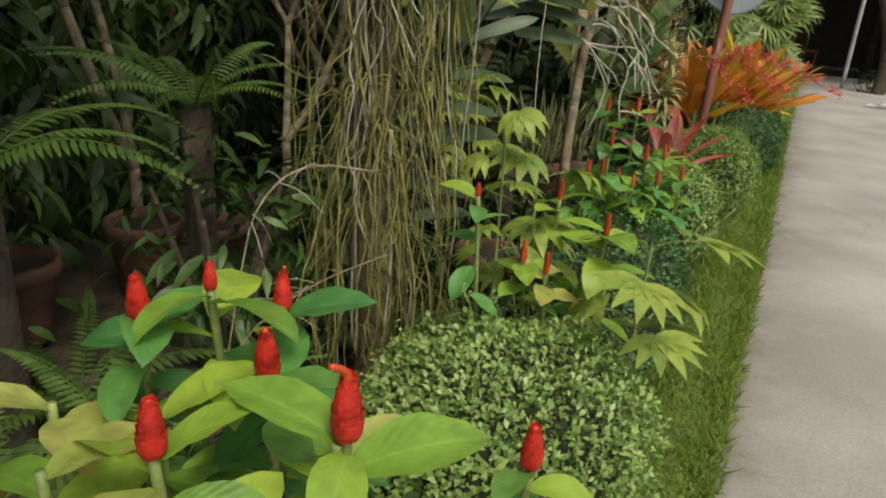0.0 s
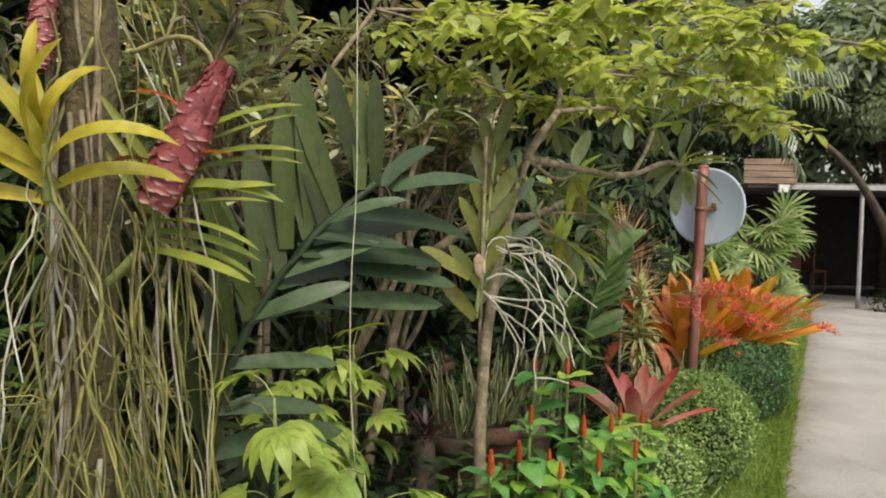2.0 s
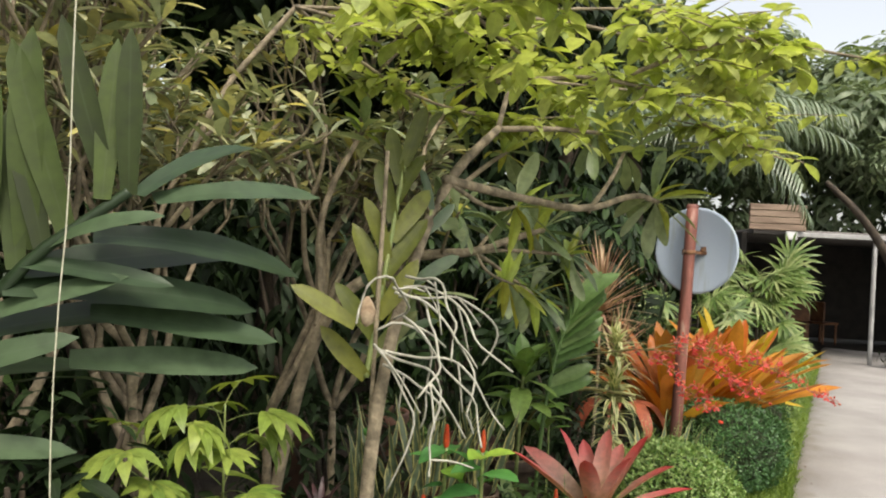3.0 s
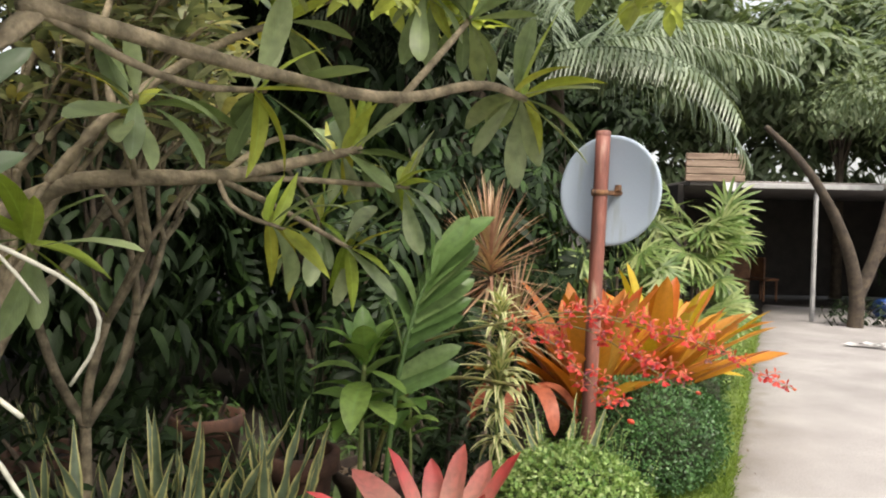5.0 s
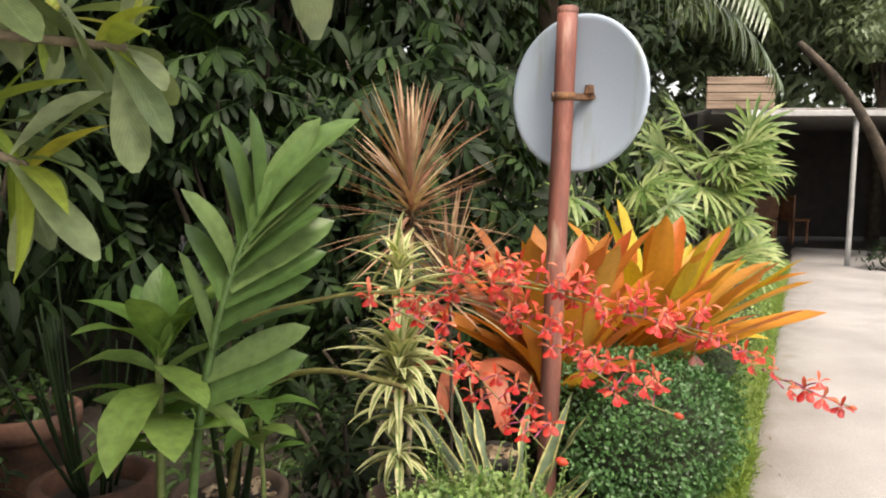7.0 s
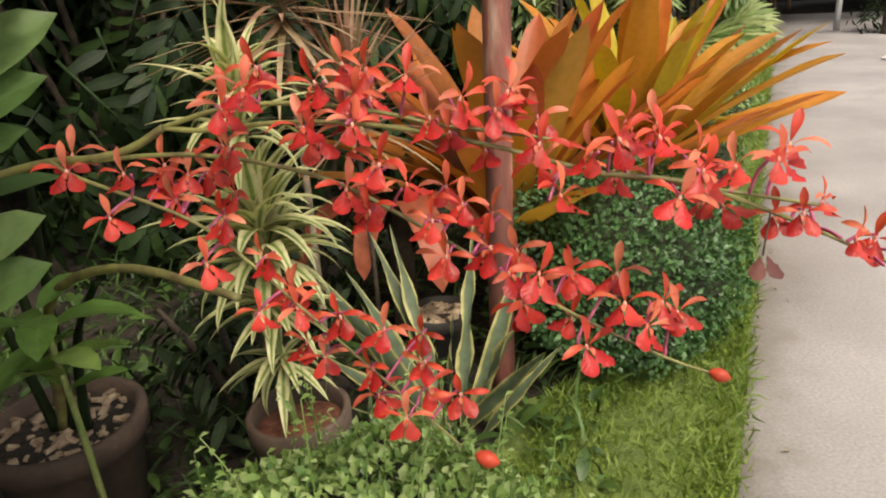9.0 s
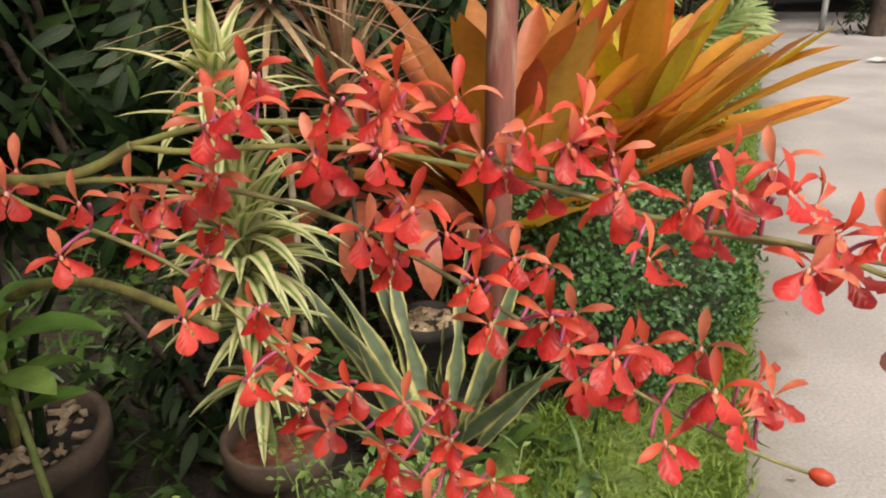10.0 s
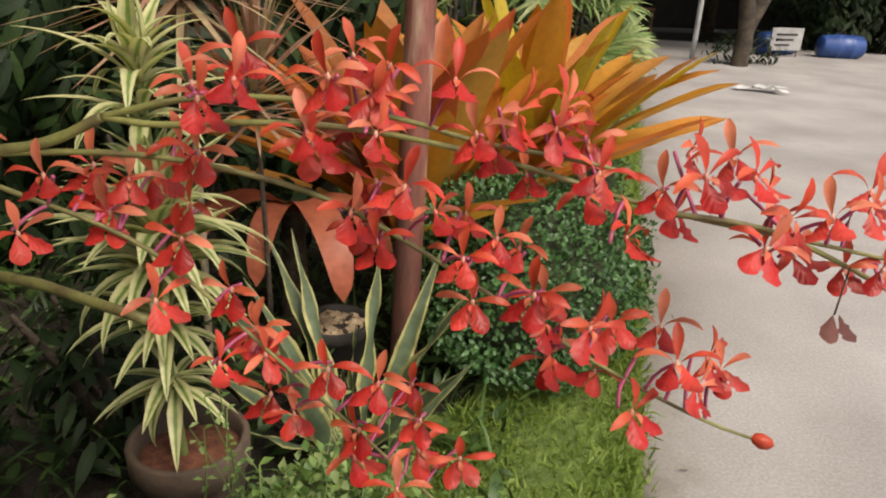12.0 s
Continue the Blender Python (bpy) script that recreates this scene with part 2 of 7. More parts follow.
M_SOIL = plain_material("soil", (0.016, 0.012, 0.008), (0.045, 0.034, 0.022), 0.95, 3.0, 60, 0.8, 0.02)
M_DRIVE = plain_material("pale_concrete", (0.28, 0.264, 0.253), (0.405, 0.387, 0.373), 0.8, 1.3, 110, 0.35, 0.004)


def add_edge_dirt(mat):
    """Soil and leaf dust washed onto the concrete along the verge, and a few wandering hairline cracks."""
    nodes, links = mat.node_tree.nodes, mat.node_tree.links
    bsdf = nodes["Principled BSDF"]
    colour = bsdf.inputs["Base Color"].links[0].from_socket
    uv, sep, no = nodes.new("ShaderNodeUVMap"), nodes.new("ShaderNodeSeparateXYZ"), nodes.new("ShaderNodeTexNoise")
    links.new(uv.outputs[0], sep.inputs[0])
    links.new(uv.outputs[0], no.inputs["Vector"])
    no.inputs["Scale"].default_value, no.inputs["Detail"].default_value = 5.5, 7.0
    reach = nodes.new("ShaderNodeMath")
    reach.operation = "MULTIPLY_ADD"
    links.new(no.outputs[0], reach.inputs[0])
    reach.inputs[1].default_value = -0.55
    links.new(sep.outputs[1], reach.inputs[2])
    amount = ramp(nodes, [(0.0, (0, 0, 0)), (0.55, (0.12, 0.12, 0.12)), (0.72, (0.65, 0.65, 0.65)), (1.0, (0.8, 0.8, 0.8))])
    shift = nodes.new("ShaderNodeMath")
    shift.operation = "ADD"
    links.new(reach.outputs[0], shift.inputs[0])
    shift.inputs[1].default_value = 0.98
    links.new(shift.outputs[0], amount.inputs[0])
    dirt = nodes.new("ShaderNodeMix")
    dirt.data_type = "RGBA"
    links.new(amount.outputs[0], dirt.inputs[0])
    links.new(colour, dirt.inputs[6])
    dirt.inputs[7].default_value = (0.16, 0.14, 0.11, 1)
    warp, cells = nodes.new("ShaderNodeMix"), nodes.new("ShaderNodeTexVoronoi")
    warp.data_type = "RGBA"
    warp.inputs[0].default_value = 0.22
    links.new(uv.outputs[0], warp.inputs[6])
    links.new(no.outputs[1], warp.inputs[7])
    cells.feature = "DISTANCE_TO_EDGE"
    cells.inputs["Scale"].default_value = 0.37
    links.new(warp.outputs[2], cells.inputs["Vector"])
    line = ramp(nodes, [(0.0, (0.62, 0.6, 0.58)), (0.006, (1, 1, 1))])
    links.new(cells.outputs["Distance"], line.inputs[0])
    crack = nodes.new("ShaderNodeMix")
    crack.data_type, crack.blend_type = "RGBA", "MULTIPLY"
    crack.inputs[0].default_value = 0.28
    links.new(dirt.outputs[2], crack.inputs[6])
    links.new(line.outputs[0], crack.inputs[7])
    links.new(crack.outputs[2], bsdf.inputs["Base Color"])


add_edge_dirt(M_DRIVE)
M_GRASS = leaf_material("grass_green", [(0.11, 0.19, 0.026), (0.175, 0.265, 0.04), (0.24, 0.325, 0.065)], 0.55, 0.35, rib=0, veins=0)
M_TURF = plain_material("turf", (0.075, 0.115, 0.02), (0.145, 0.21, 0.04), 0.95, 14, 90, 0.8, 0.015)
M_SHRUB = leaf_material("shrub_green", [(0.11, 0.22, 0.055), (0.20, 0.33, 0.085), (0.29, 0.42, 0.13), (0.40, 0.50, 0.22)], 0.38, 0.25, rib=0, veins=0)
M_SHRUBDARK = leaf_material("shrub_dark_green", [(0.035, 0.09, 0.03), (0.06, 0.15, 0.045), (0.10, 0.21, 0.07)], 0.36, 0.2, rib=0, veins=0)
M_CORE = plain_material("shrub_twig_shade", (0.02, 0.03, 0.01), (0.05, 0.065, 0.025), 0.95, 25, 120, 0.9, 0.02)
M_COSTUS = leaf_material("ginger_leaf", [(0.16, 0.32, 0.055), (0.25, 0.42, 0.06), (0.36, 0.50, 0.075)], 0.4, 0.33, rib=0.35, veins=55)
M_COSTUSOLD = leaf_material("ginger_leaf_yellowed", [(0.38, 0.42, 0.10), (0.46, 0.43, 0.14)], 0.5, 0.3, rib=0.2, lengthways=[(0.0, (0.30, 0.42, 0.10)), (0.7, (0.42, 0.42, 0.13)), (1.0, (0.55, 0.36, 0.08))])
M_COSTUSDARK = leaf_material("ginger_leaf_deep_green", [(0.06, 0.20, 0.06), (0.10, 0.28, 0.07), (0.17, 0.34, 0.08)], 0.4, 0.3, rib=0.3, veins=50)
M_CONE = leaf_material("red_bract", [(0.40, 0.010, 0.010), (0.56, 0.022, 0.014), (0.60, 0.035, 0.02)], 0.45, 0.08, lengthways=[(0.0, (0.26, 0.006, 0.008)), (0.55, (0.52, 0.02, 0.014)), (1.0, (0.60, 0.05, 0.03))], rib=0, veins=0, spots=0.3)
M_CONESLIM = leaf_material("orange_red_bract", [(0.50, 0.04, 0.015), (0.58, 0.10, 0.03), (0.40, 0.06, 0.02)], 0.4, 0.12, rib=0, veins=0, spots=0.3)
M_CONETIP = leaf_material("orange_red_petal", [(0.75, 0.07, 0.03), (0.8, 0.13, 0.05)], 0.4, 0.3, rib=0, veins=0)
M_STEM = plain_material("green_stem", (0.14, 0.20, 0.055), (0.26, 0.30, 0.10), 0.55, 20, 120, 0.2, 0.002)
M_STALK = plain_material("olive_brown_stalk", (0.13, 0.10, 0.04), (0.24, 0.24, 0.07), 0.6, 25, 120, 0.2, 0.002)
M_BARK = plain_material("grey_brown_bark", (0.12, 0.098, 0.062), (0.33, 0.27, 0.18), 0.85, 22, 90, 0.8, 0.006)
M_BARKDARK = plain_material("dark_bark", (0.035, 0.026, 0.018), (0.10, 0.075, 0.05), 0.9, 9, 60, 0.9, 0.012)
M_ROOT = plain_material("aerial_root", (0.085, 0.088, 0.022), (0.29, 0.28, 0.08), 0.75, 18, 120, 0.3, 0.002)
M_ROOTPALE = plain_material("pale_aerial_root", (0.32, 0.31, 0.25), (0.50, 0.49, 0.41), 0.75, 18, 120, 0.3, 0.002)
M_MOSS = plain_material("mossy_post", (0.06, 0.048, 0.022), (0.17, 0.14, 0.065), 0.95, 14, 80, 0.9, 0.012)
M_VANDAY = leaf_material("yellow_strap_leaf", [(0.44, 0.36, 0.03), (0.50, 0.42, 0.05), (0.36, 0.34, 0.045)], 0.42, 0.3, rib=0.3, veins=0)
M_VANDAL = leaf_material("olive_strap_leaf", [(0.20, 0.25, 0.04), (0.28, 0.31, 0.06)], 0.42, 0.28, rib=0.2, veins=0)
M_VANDAG = leaf_material("grey_green_strap_leaf", [(0.022, 0.042, 0.018), (0.032, 0.060, 0.026), (0.085, 0.13, 0.068)], 0.42, 0.15, rib=0.15, veins=0)
M_VANDAD = leaf_material("deep_green_strap_leaf", [(0.030, 0.045, 0.011), (0.042, 0.066, 0.015), (0.07, 0.105, 0.022)], 0.68, 0.25, rib=0.15, veins=0)
M_UPRIGHT = leaf_material("olive_tongue_leaf", [(0.08, 0.10, 0.018), (0.13, 0.15, 0.025), (0.20, 0.21, 0.04)], 0.45, 0.3, rib=0.2, veins=0)
M_PALMATE = leaf_material("lime_leaflet", [(0.24, 0.34, 0.06), (0.36, 0.44, 0.10), (0.17, 0.28, 0.06)], 0.4, 0.35, rib=0.4, veins=60)
M_PLUM = leaf_material("frangipani_leaf", [(0.13, 0.19, 0.08), (0.22, 0.29, 0.14), (0.33, 0.38, 0.22)], 0.4, 0.25, rib=0.5, veins=80)
M_THICK = leaf_material("grey_thicket_leaf", [(0.17, 0.21, 0.12), (0.30, 0.34, 0.21), (0.46, 0.48, 0.34), (0.50, 0.43, 0.10)], 0.42, 0.3, rib=0.3, veins=0)
M_PLUMY = leaf_material("frangipani_leaf_young", [(0.26, 0.38, 0.05), (0.38, 0.46, 0.09), (0.50, 0.46, 0.07)], 0.4, 0.35, rib=0.5, veins=80)
M_LIME = leaf_material("lime_tree_leaf", [(0.42, 0.50, 0.11), (0.58, 0.63, 0.24), (0.34, 0.43, 0.11)], 0.42, 0.55, rib=0.3, veins=40)
# Greens set below real leaf tone: the background's shade is in the colour.
M_SHADEDLEAF = leaf_material("shade_darkened_foliage", [(0.010, 0.020, 0.007), (0.015, 0.030, 0.010), (0.024, 0.046, 0.014)], 0.58, 0.15, rib=0.2, veins=30, gloss=0.18)
M_MIDLEAF = leaf_material("mid_green_foliage", [(0.026, 0.06, 0.016), (0.045, 0.095, 0.022), (0.085, 0.155, 0.035)], 0.4, 0.22, rib=0.25, veins=30)
# Lobed leaves darkened likewise, with shade held in their green.
M_LOBED = leaf_material("lobed_shade_darkened_leaf", [(0.008, 0.019, 0.006), (0.014, 0.033, 0.009), (0.038, 0.075, 0.018)], 0.55, 0.2, rib=0.25, veins=30, gloss=0.22)
# Leaf colour lightened to carry haze and sky glow on distant trees.
M_FAR = leaf_material("haze_lightened_tree_leaf", [(0.11, 0.16, 0.085), (0.18, 0.24, 0.13), (0.29, 0.35, 0.23)], 0.42, 0.4, rib=0.2, veins=0)
M_FERN = leaf_material("fern_green", [(0.06, 0.125, 0.025), (0.115, 0.195, 0.042)], 0.5, 0.3, rib=0.1, veins=0)
M_REDBROM = leaf_material("red_bromeliad_leaf", [(0.52, 0.06, 0.07), (0.58, 0.20, 0.19), (0.62, 0.42, 0.36)], 0.42, 0.25, lengthways=[(0.0, (0.40, 0.40, 0.16)), (0.45, (0.60, 0.36, 0.30)), (0.8, (0.56, 0.10, 0.10)), (1.0, (0.50, 0.02, 0.03))], rib=0.1, veins=0, mixing=0.65)
M_ORANGE = leaf_material("orange_bromeliad_leaf", [(0.46, 0.10, 0.02), (0.58, 0.19, 0.025), (0.61, 0.31, 0.035), (0.50, 0.34, 0.07), (0.52, 0.14, 0.05)], 0.42, 0.35, lengthways=[(0.0, (0.32, 0.06, 0.03)), (0.45, (0.54, 0.27, 0.03)), (1.0, (0.52, 0.14, 0.03))], rib=0.12, veins=0, mixing=0.35, spots=0.12)
M_BURNT = leaf_material("burnt_orange_leaf", [(0.44, 0.07, 0.03), (0.55, 0.13, 0.03), (0.57, 0.21, 0.035), (0.46, 0.26, 0.06), (0.50, 0.10, 0.055)], 0.42, 0.35, lengthways=[(0.0, (0.30, 0.05, 0.03)), (0.5, (0.50, 0.21, 0.03)), (1.0, (0.50, 0.11, 0.035))], rib=0.12, veins=0, mixing=0.4, spots=0.12)
M_GOLD = leaf_material("golden_leaf", [(0.56, 0.40, 0.03), (0.60, 0.50, 0.05), (0.46, 0.46, 0.06), (0.60, 0.30, 0.03)], 0.42, 0.4, lengthways=[(0.0, (0.38, 0.32, 0.05)), (0.6, (0.58, 0.46, 0.04)), (1.0, (0.56, 0.24, 0.03))], rib=0.12, veins=0, mixing=0.35, spots=0.12)
M_SPIKY = leaf_material("pink_brown_leaf", [(0.34, 0.16, 0.12), (0.44, 0.27, 0.18), (0.46, 0.36, 0.22)], 0.5, 0.25, rib=0, veins=0)
M_VARIEG = leaf_material("cream_striped_leaf", [(0.30, 0.38, 0.10), (0.42, 0.45, 0.14)], 0.42, 0.28, across=[(0.0, (0.12, 0.22, 0.05)), (0.30, (0.19, 0.29, 0.08)), (0.42, (0.64, 0.62, 0.34)), (0.85, (0.76, 0.72, 0.46)), (1.0, (0.66, 0.62, 0.34))], rib=0, veins=0)
M_SANS = leaf_material("snake_plant_leaf", [(0.07, 0.10, 0.055), (0.15, 0.18, 0.11)], 0.42, 0.12, across=[(0.0, (0.10, 0.14, 0.09)), (0.72, (0.12, 0.16, 0.09)), (0.88, (0.46, 0.42, 0.16)), (1.0, (0.56, 0.51, 0.22))], rib=0, veins=0)
M_ROSETTE = leaf_material("glossy_mid_green_leaf", [(0.11, 0.23, 0.05), (0.18, 0.32, 0.07), (0.28, 0.40, 0.11)], 0.36, 0.25, rib=0.35, veins=45)
M_ORCHLEAF = leaf_material("orchid_leaf", [(0.08, 0.15, 0.045), (0.12, 0.21, 0.065), (0.22, 0.30, 0.13)], 0.36, 0.2, rib=0.2, veins=0)
M_PETAL = leaf_material("scarlet_petal", [(0.62, 0.05, 0.03), (0.68, 0.09, 0.045), (0.73, 0.16, 0.08), (0.76, 0.24, 0.15)], 0.45, 0.28, rib=0.15, veins=0, spots=0.3)
M_LIP = leaf_material("crimson_lip", [(0.48, 0.018, 0.020), (0.58, 0.032, 0.026), (0.66, 0.06, 0.045)], 0.42, 0.25, rib=0.15, veins=30, spots=0.35)
M_PEDICEL = plain_material("magenta_stalk", (0.40, 0.06, 0.15), (0.55, 0.12, 0.24), 0.5, 30, 120, 0.1, 0.001)
M_COLUMN = plain_material("cream_column", (0.60, 0.16, 0.12), (0.70, 0.42, 0.32), 0.5, 60, 160, 0.1, 0.001)
M_PINK = leaf_material("pink_striped_bract", [(0.27, 0.06, 0.075), (0.33, 0.10, 0.12), (0.27, 0.07, 0.055)], 0.5, 0.2, lengthways=[(0.0, (0.20, 0.03, 0.04)), (0.80, (0.30, 0.06, 0.07)), (0.87, (0.46, 0.24, 0.24)), (1.0, (0.66, 0.52, 0.50))], rib=0, veins=0, mixing=0.75)
M_TERRA = plain_material("terracotta", (0.055, 0.026, 0.017), (0.135, 0.062, 0.037), 0.85, 9, 70, 0.35, 0.004)
M_OLDPOT = plain_material("stained_brown_pot", (0.055, 0.037, 0.026), (0.13, 0.088, 0.06), 0.8, 8, 70, 0.35, 0.004)
M_REDMIX = plain_material("reddish_potting_mix", (0.10, 0.03, 0.015), (0.24, 0.085, 0.045), 0.95, 45, 160, 0.9, 0.006)
M_CHIPS = plain_material("wood_chip", (0.26, 0.18, 0.11), (0.50, 0.39, 0.26), 0.9, 30, 110, 0.4, 0.003)
M_DISC = plain_material("painted_grey_metal", (0.27, 0.31, 0.27), (0.35, 0.42, 0.50), 0.6, 1.4, 60, 0.05, 0.001, stops=(0.30, 0.44), stretch=(7, 1.1, 1), local=True, grain=0.92)
M_RUST = plain_material("rusty_red_paint", (0.11, 0.045, 0.035), (0.25, 0.085, 0.06), 0.6, 16, 130, 0.5, 0.002, 0.0, (0.35, 0.58), (0.42, 0.27, 0.20), (1, 1, 0.18))
M_CLAMP = plain_material("rusted_iron", (0.05, 0.03, 0.02), (0.22, 0.10, 0.04), 0.8, 30, 120, 0.6, 0.003)
M_LENS = plain_material("white_lamp_glass", (0.70, 0.70, 0.69), (0.80, 0.80, 0.79), 0.2, 6, 80, 0.02, 0.001)
M_WHITEP = plain_material("dulled_white_paint", (0.34, 0.34, 0.335), (0.50, 0.50, 0.49), 0.5, 6, 80, 0.1, 0.002)
M_WOOD = plain_material("weathered_wood", (0.17, 0.115, 0.08), (0.32, 0.235, 0.17), 0.8, 5, 70, 0.4, 0.004, stretch=(0.4, 1, 5))
M_TAN = plain_material("tan_wood", (0.24, 0.16, 0.09), (0.38, 0.27, 0.16), 0.8, 6, 80, 0.3, 0.003, stretch=(0.4, 1, 4))
M_NEARBLACK = plain_material("near_black", (0.018, 0.016, 0.014), (0.04, 0.035, 0.03), 0.9, 4, 60, 0.3, 0.004)
M_ROOF = plain_material("roof_sheet", (0.13, 0.12, 0.11), (0.23, 0.21, 0.20), 0.6, 4, 60, 0.3, 0.004)
M_BLUE = plain_material("blue_plastic", (0.02, 0.06, 0.22), (0.035, 0.10, 0.32), 0.4, 8, 80, 0.05, 0.002)
M_CORD = plain_material("pale_cord", (0.45, 0.44, 0.32), (0.6, 0.58, 0.45), 0.8, 50, 200, 0.2, 0.001)
M_COCO = leaf_material("coconut_leaflet", [(0.08, 0.12, 0.065), (0.16, 0.21, 0.13), (0.30, 0.36, 0.27)], 0.32, 0.25, rib=0.2, veins=0)
M_FAN = leaf_material("fan_palm_leaf", [(0.09, 0.16, 0.04), (0.19, 0.28, 0.085), (0.38, 0.43, 0.20)], 0.38, 0.3, rib=0.2, veins=0)

# ---- ground, drive, verge ----
def sheet(x0, x1, y0, y1, step, height):
    xs, ys = np.arange(x0, x1 + step, step), np.arange(y0, y1 + step, step)
    V = [(x, y, height(x, y)) for y in ys for x in xs]
    n = len(xs)
    F = [(j * n + i, j * n + i + 1, (j + 1) * n + i + 1, (j + 1) * n + i) for j in range(len(ys) - 1) for i in range(n - 1)]
    return np.array(V, float), F, np.array([(v[0], v[1]) for v in V], float)


def lump(x, y):
    return 0.02 * noise.noise((x * 2.1, y * 2.1, 0.3)) - 0.02


tagged(part("ground", merged([sheet(-150, 150, -150, 150, 30, lambda x, y: -0.06), sheet(-4, 8, -2, 14, 0.25, lump)]), M_SOIL), "dark garden soil under the plants", "ground", kind="structure")


def drive_shape():
    V, F, U = [], [], []
    ss = np.arange(-8, 17.01, 0.06)
    across = [0.0, -0.05, -0.4, -1.0, -2.5, -5, -9, -14]
    for s in ss:
        edge = 0.03 * noise.noise((s * 1.3, 0, 4)) + 0.022 * noise.noise((s * 7, 2, 4))
        for i, n in enumerate(across):
            nn = n + edge * (1 if i < 2 else 0.3)
            p = along(s, nn, -0.02 if i == 0 else 0.008 + 0.006 * noise.noise((s * 0.7, n, 1)))
            V.append(tuple(p))
            U.append((s, n))
    k = len(across)
    for i in range(len(ss) - 1):
        for j in range(k - 1):
            F.append((i * k + j + 1, i * k + j, (i + 1) * k + j, (i + 1) * k + j + 1))
    return np.array(V, float), F, np.array(U, float)


tagged(part("driveway", drive_shape(), M_DRIVE), "pale worn concrete driveway with stained patches", "driveway", kind="structure")


def turf_width(s):
    return 0.33 + 0.05 * math.sin(s * 1.1 + 1) + (0.12 if 5.0 < s < 6.2 else 0)


def turf_shape():
    V, F, U = [], [], []
    ss = np.arange(-2, 15, 0.1)
    for s in ss:
        for j in range(6):
            n = -0.012 + (turf_width(s) + 0.1) * j / 5
            V.append(tuple(along(s, n, 0.012 + 0.028 * math.sin(math.pi * min(1, j / 4)) + 0.008 * noise.noise((s * 5, n * 9, 3)))))
            U.append((s, n))
    for i in range(len(ss) - 1):
        for j in range(5):
            F.append((i * 6 + j, i * 6 + j + 1, (i + 1) * 6 + j + 1, (i + 1) * 6 + j))
    return np.array(V, float), F, np.array(U, float)


verge = tagged(part("grass_verge", turf_shape(), M_TURF), "narrow strip of turf along the driveway", "lawn", kind="structure")


def grass_poses(count, s0, s1):
    poses = []
    for _ in range(count):
        s = rnd.uniform(s0, s1)
        wd = turf_width(s)
        n = rnd.uniform(-0.03, wd)
        if n < 0 and rnd.random() < 0.6:
            continue
        p = along(s, n, 0.02)
        d = polar(rnd.uniform(0, 6.28), rnd.uniform(0.35, 1.35))
        poses.append(aim(p, d, polar(rnd.uniform(0, 6.28), 0.2), 0, rnd.uniform(0.55, 1.25)))
    return poses


GRASS = blade(0.055, 0.006, 2, 0.9, 0.1, "needle")
tagged(part("grass", merged([scattered(GRASS, grass_poses(38000, 0.6, 7.2)), scattered(GRASS, grass_poses(9000, 7.2, 14.0))]), M_GRASS), "short bright green grass at the edge of the drive", "grass", kind="stuff")


# ---- clipped shrubs ----
SMALL = blade(0.018, 0.012, 2, 0.5, 0.3, "oval")


def shrub(at, rx, ry, top, count, mat, label, turn=0.44, sprigs=0, size=1.0, tall=0.15):
    b = thing("shrub", at, label, "shrub", "clipped shrubs along the verge")
    c, s_ = math.cos(-turn), math.sin(-turn)
    cz, rz = top * 0.5, top * 0.5
    seed = rnd.uniform(0, 50)

    def surface(d, k):
        bump = 1 + 0.16 * noise.noise((d.x * 2.2 + seed, d.y * 2.2, d.z * 2.2)) + 0.07 * noise.noise((d.x * 6 + seed, d.y * 6, d.z * 6))
        p = Vector((d.x * rx, d.y * ry, (abs(d.z) ** 0.8) * math.copysign(1, d.z) * rz)) * k * bump
        return Vector((p.x * c - p.y * s_, p.x * s_ + p.y * c, max(0.02, p.z + cz)))

    # Solid dark body: twigs and the shade between leaves, given as colour.
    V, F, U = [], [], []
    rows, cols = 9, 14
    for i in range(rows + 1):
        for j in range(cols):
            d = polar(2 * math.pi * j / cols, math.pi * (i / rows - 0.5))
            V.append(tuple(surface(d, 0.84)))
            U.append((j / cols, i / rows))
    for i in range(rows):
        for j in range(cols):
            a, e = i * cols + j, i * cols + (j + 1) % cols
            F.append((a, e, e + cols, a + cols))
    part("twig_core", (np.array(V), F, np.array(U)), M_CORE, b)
    poses = []
    for _ in range(count):
        z = rnd.uniform(-0.75, 1)
        d = polar(rnd.uniform(0, 6.283), math.asin(z))
        p = surface(d, rnd.uniform(0.84, 1.03))
        o = (d + polar(rnd.uniform(0, 6.28), rnd.uniform(-1, 1.4)) * 0.9).normalized()
        poses.append(aim(p, o, d + Vector((0, 0, 0.5)), rnd.uniform(-0.6, 0.6), rnd.uniform(0.6, 1.3) * size))
    part("leaves", scattered(SMALL, poses), mat, b)
    for _ in range(sprigs):
        d = polar(rnd.uniform(0, 6.283), rnd.uniform(0.35, 1.3))
        p = surface(d, 0.97)
        q = p + (d * 0.4 + Vector((rnd.uniform(-0.4, 0.4), rnd.uniform(-0.4, 0.4), 1))).normalized() * (rnd.uniform(0.04, 0.15) if rnd.random() < 0.7 else rnd.uniform(0.08, tall))
        bits = [tube([p, p.lerp(q, 0.5) + Vector((rnd.uniform(-0.01, 0.01), 0, 0)), q], 0.0013, 0.0007, 4, 1)]
        for k in range(9):
            bits.append(moved(SMALL, aim(p.lerp(q, k / 8), polar(k * 2.4, 0.5), (0, 0, 1), 0, 0.7)))
        part("sprig", merged(bits), mat, b)
    return b


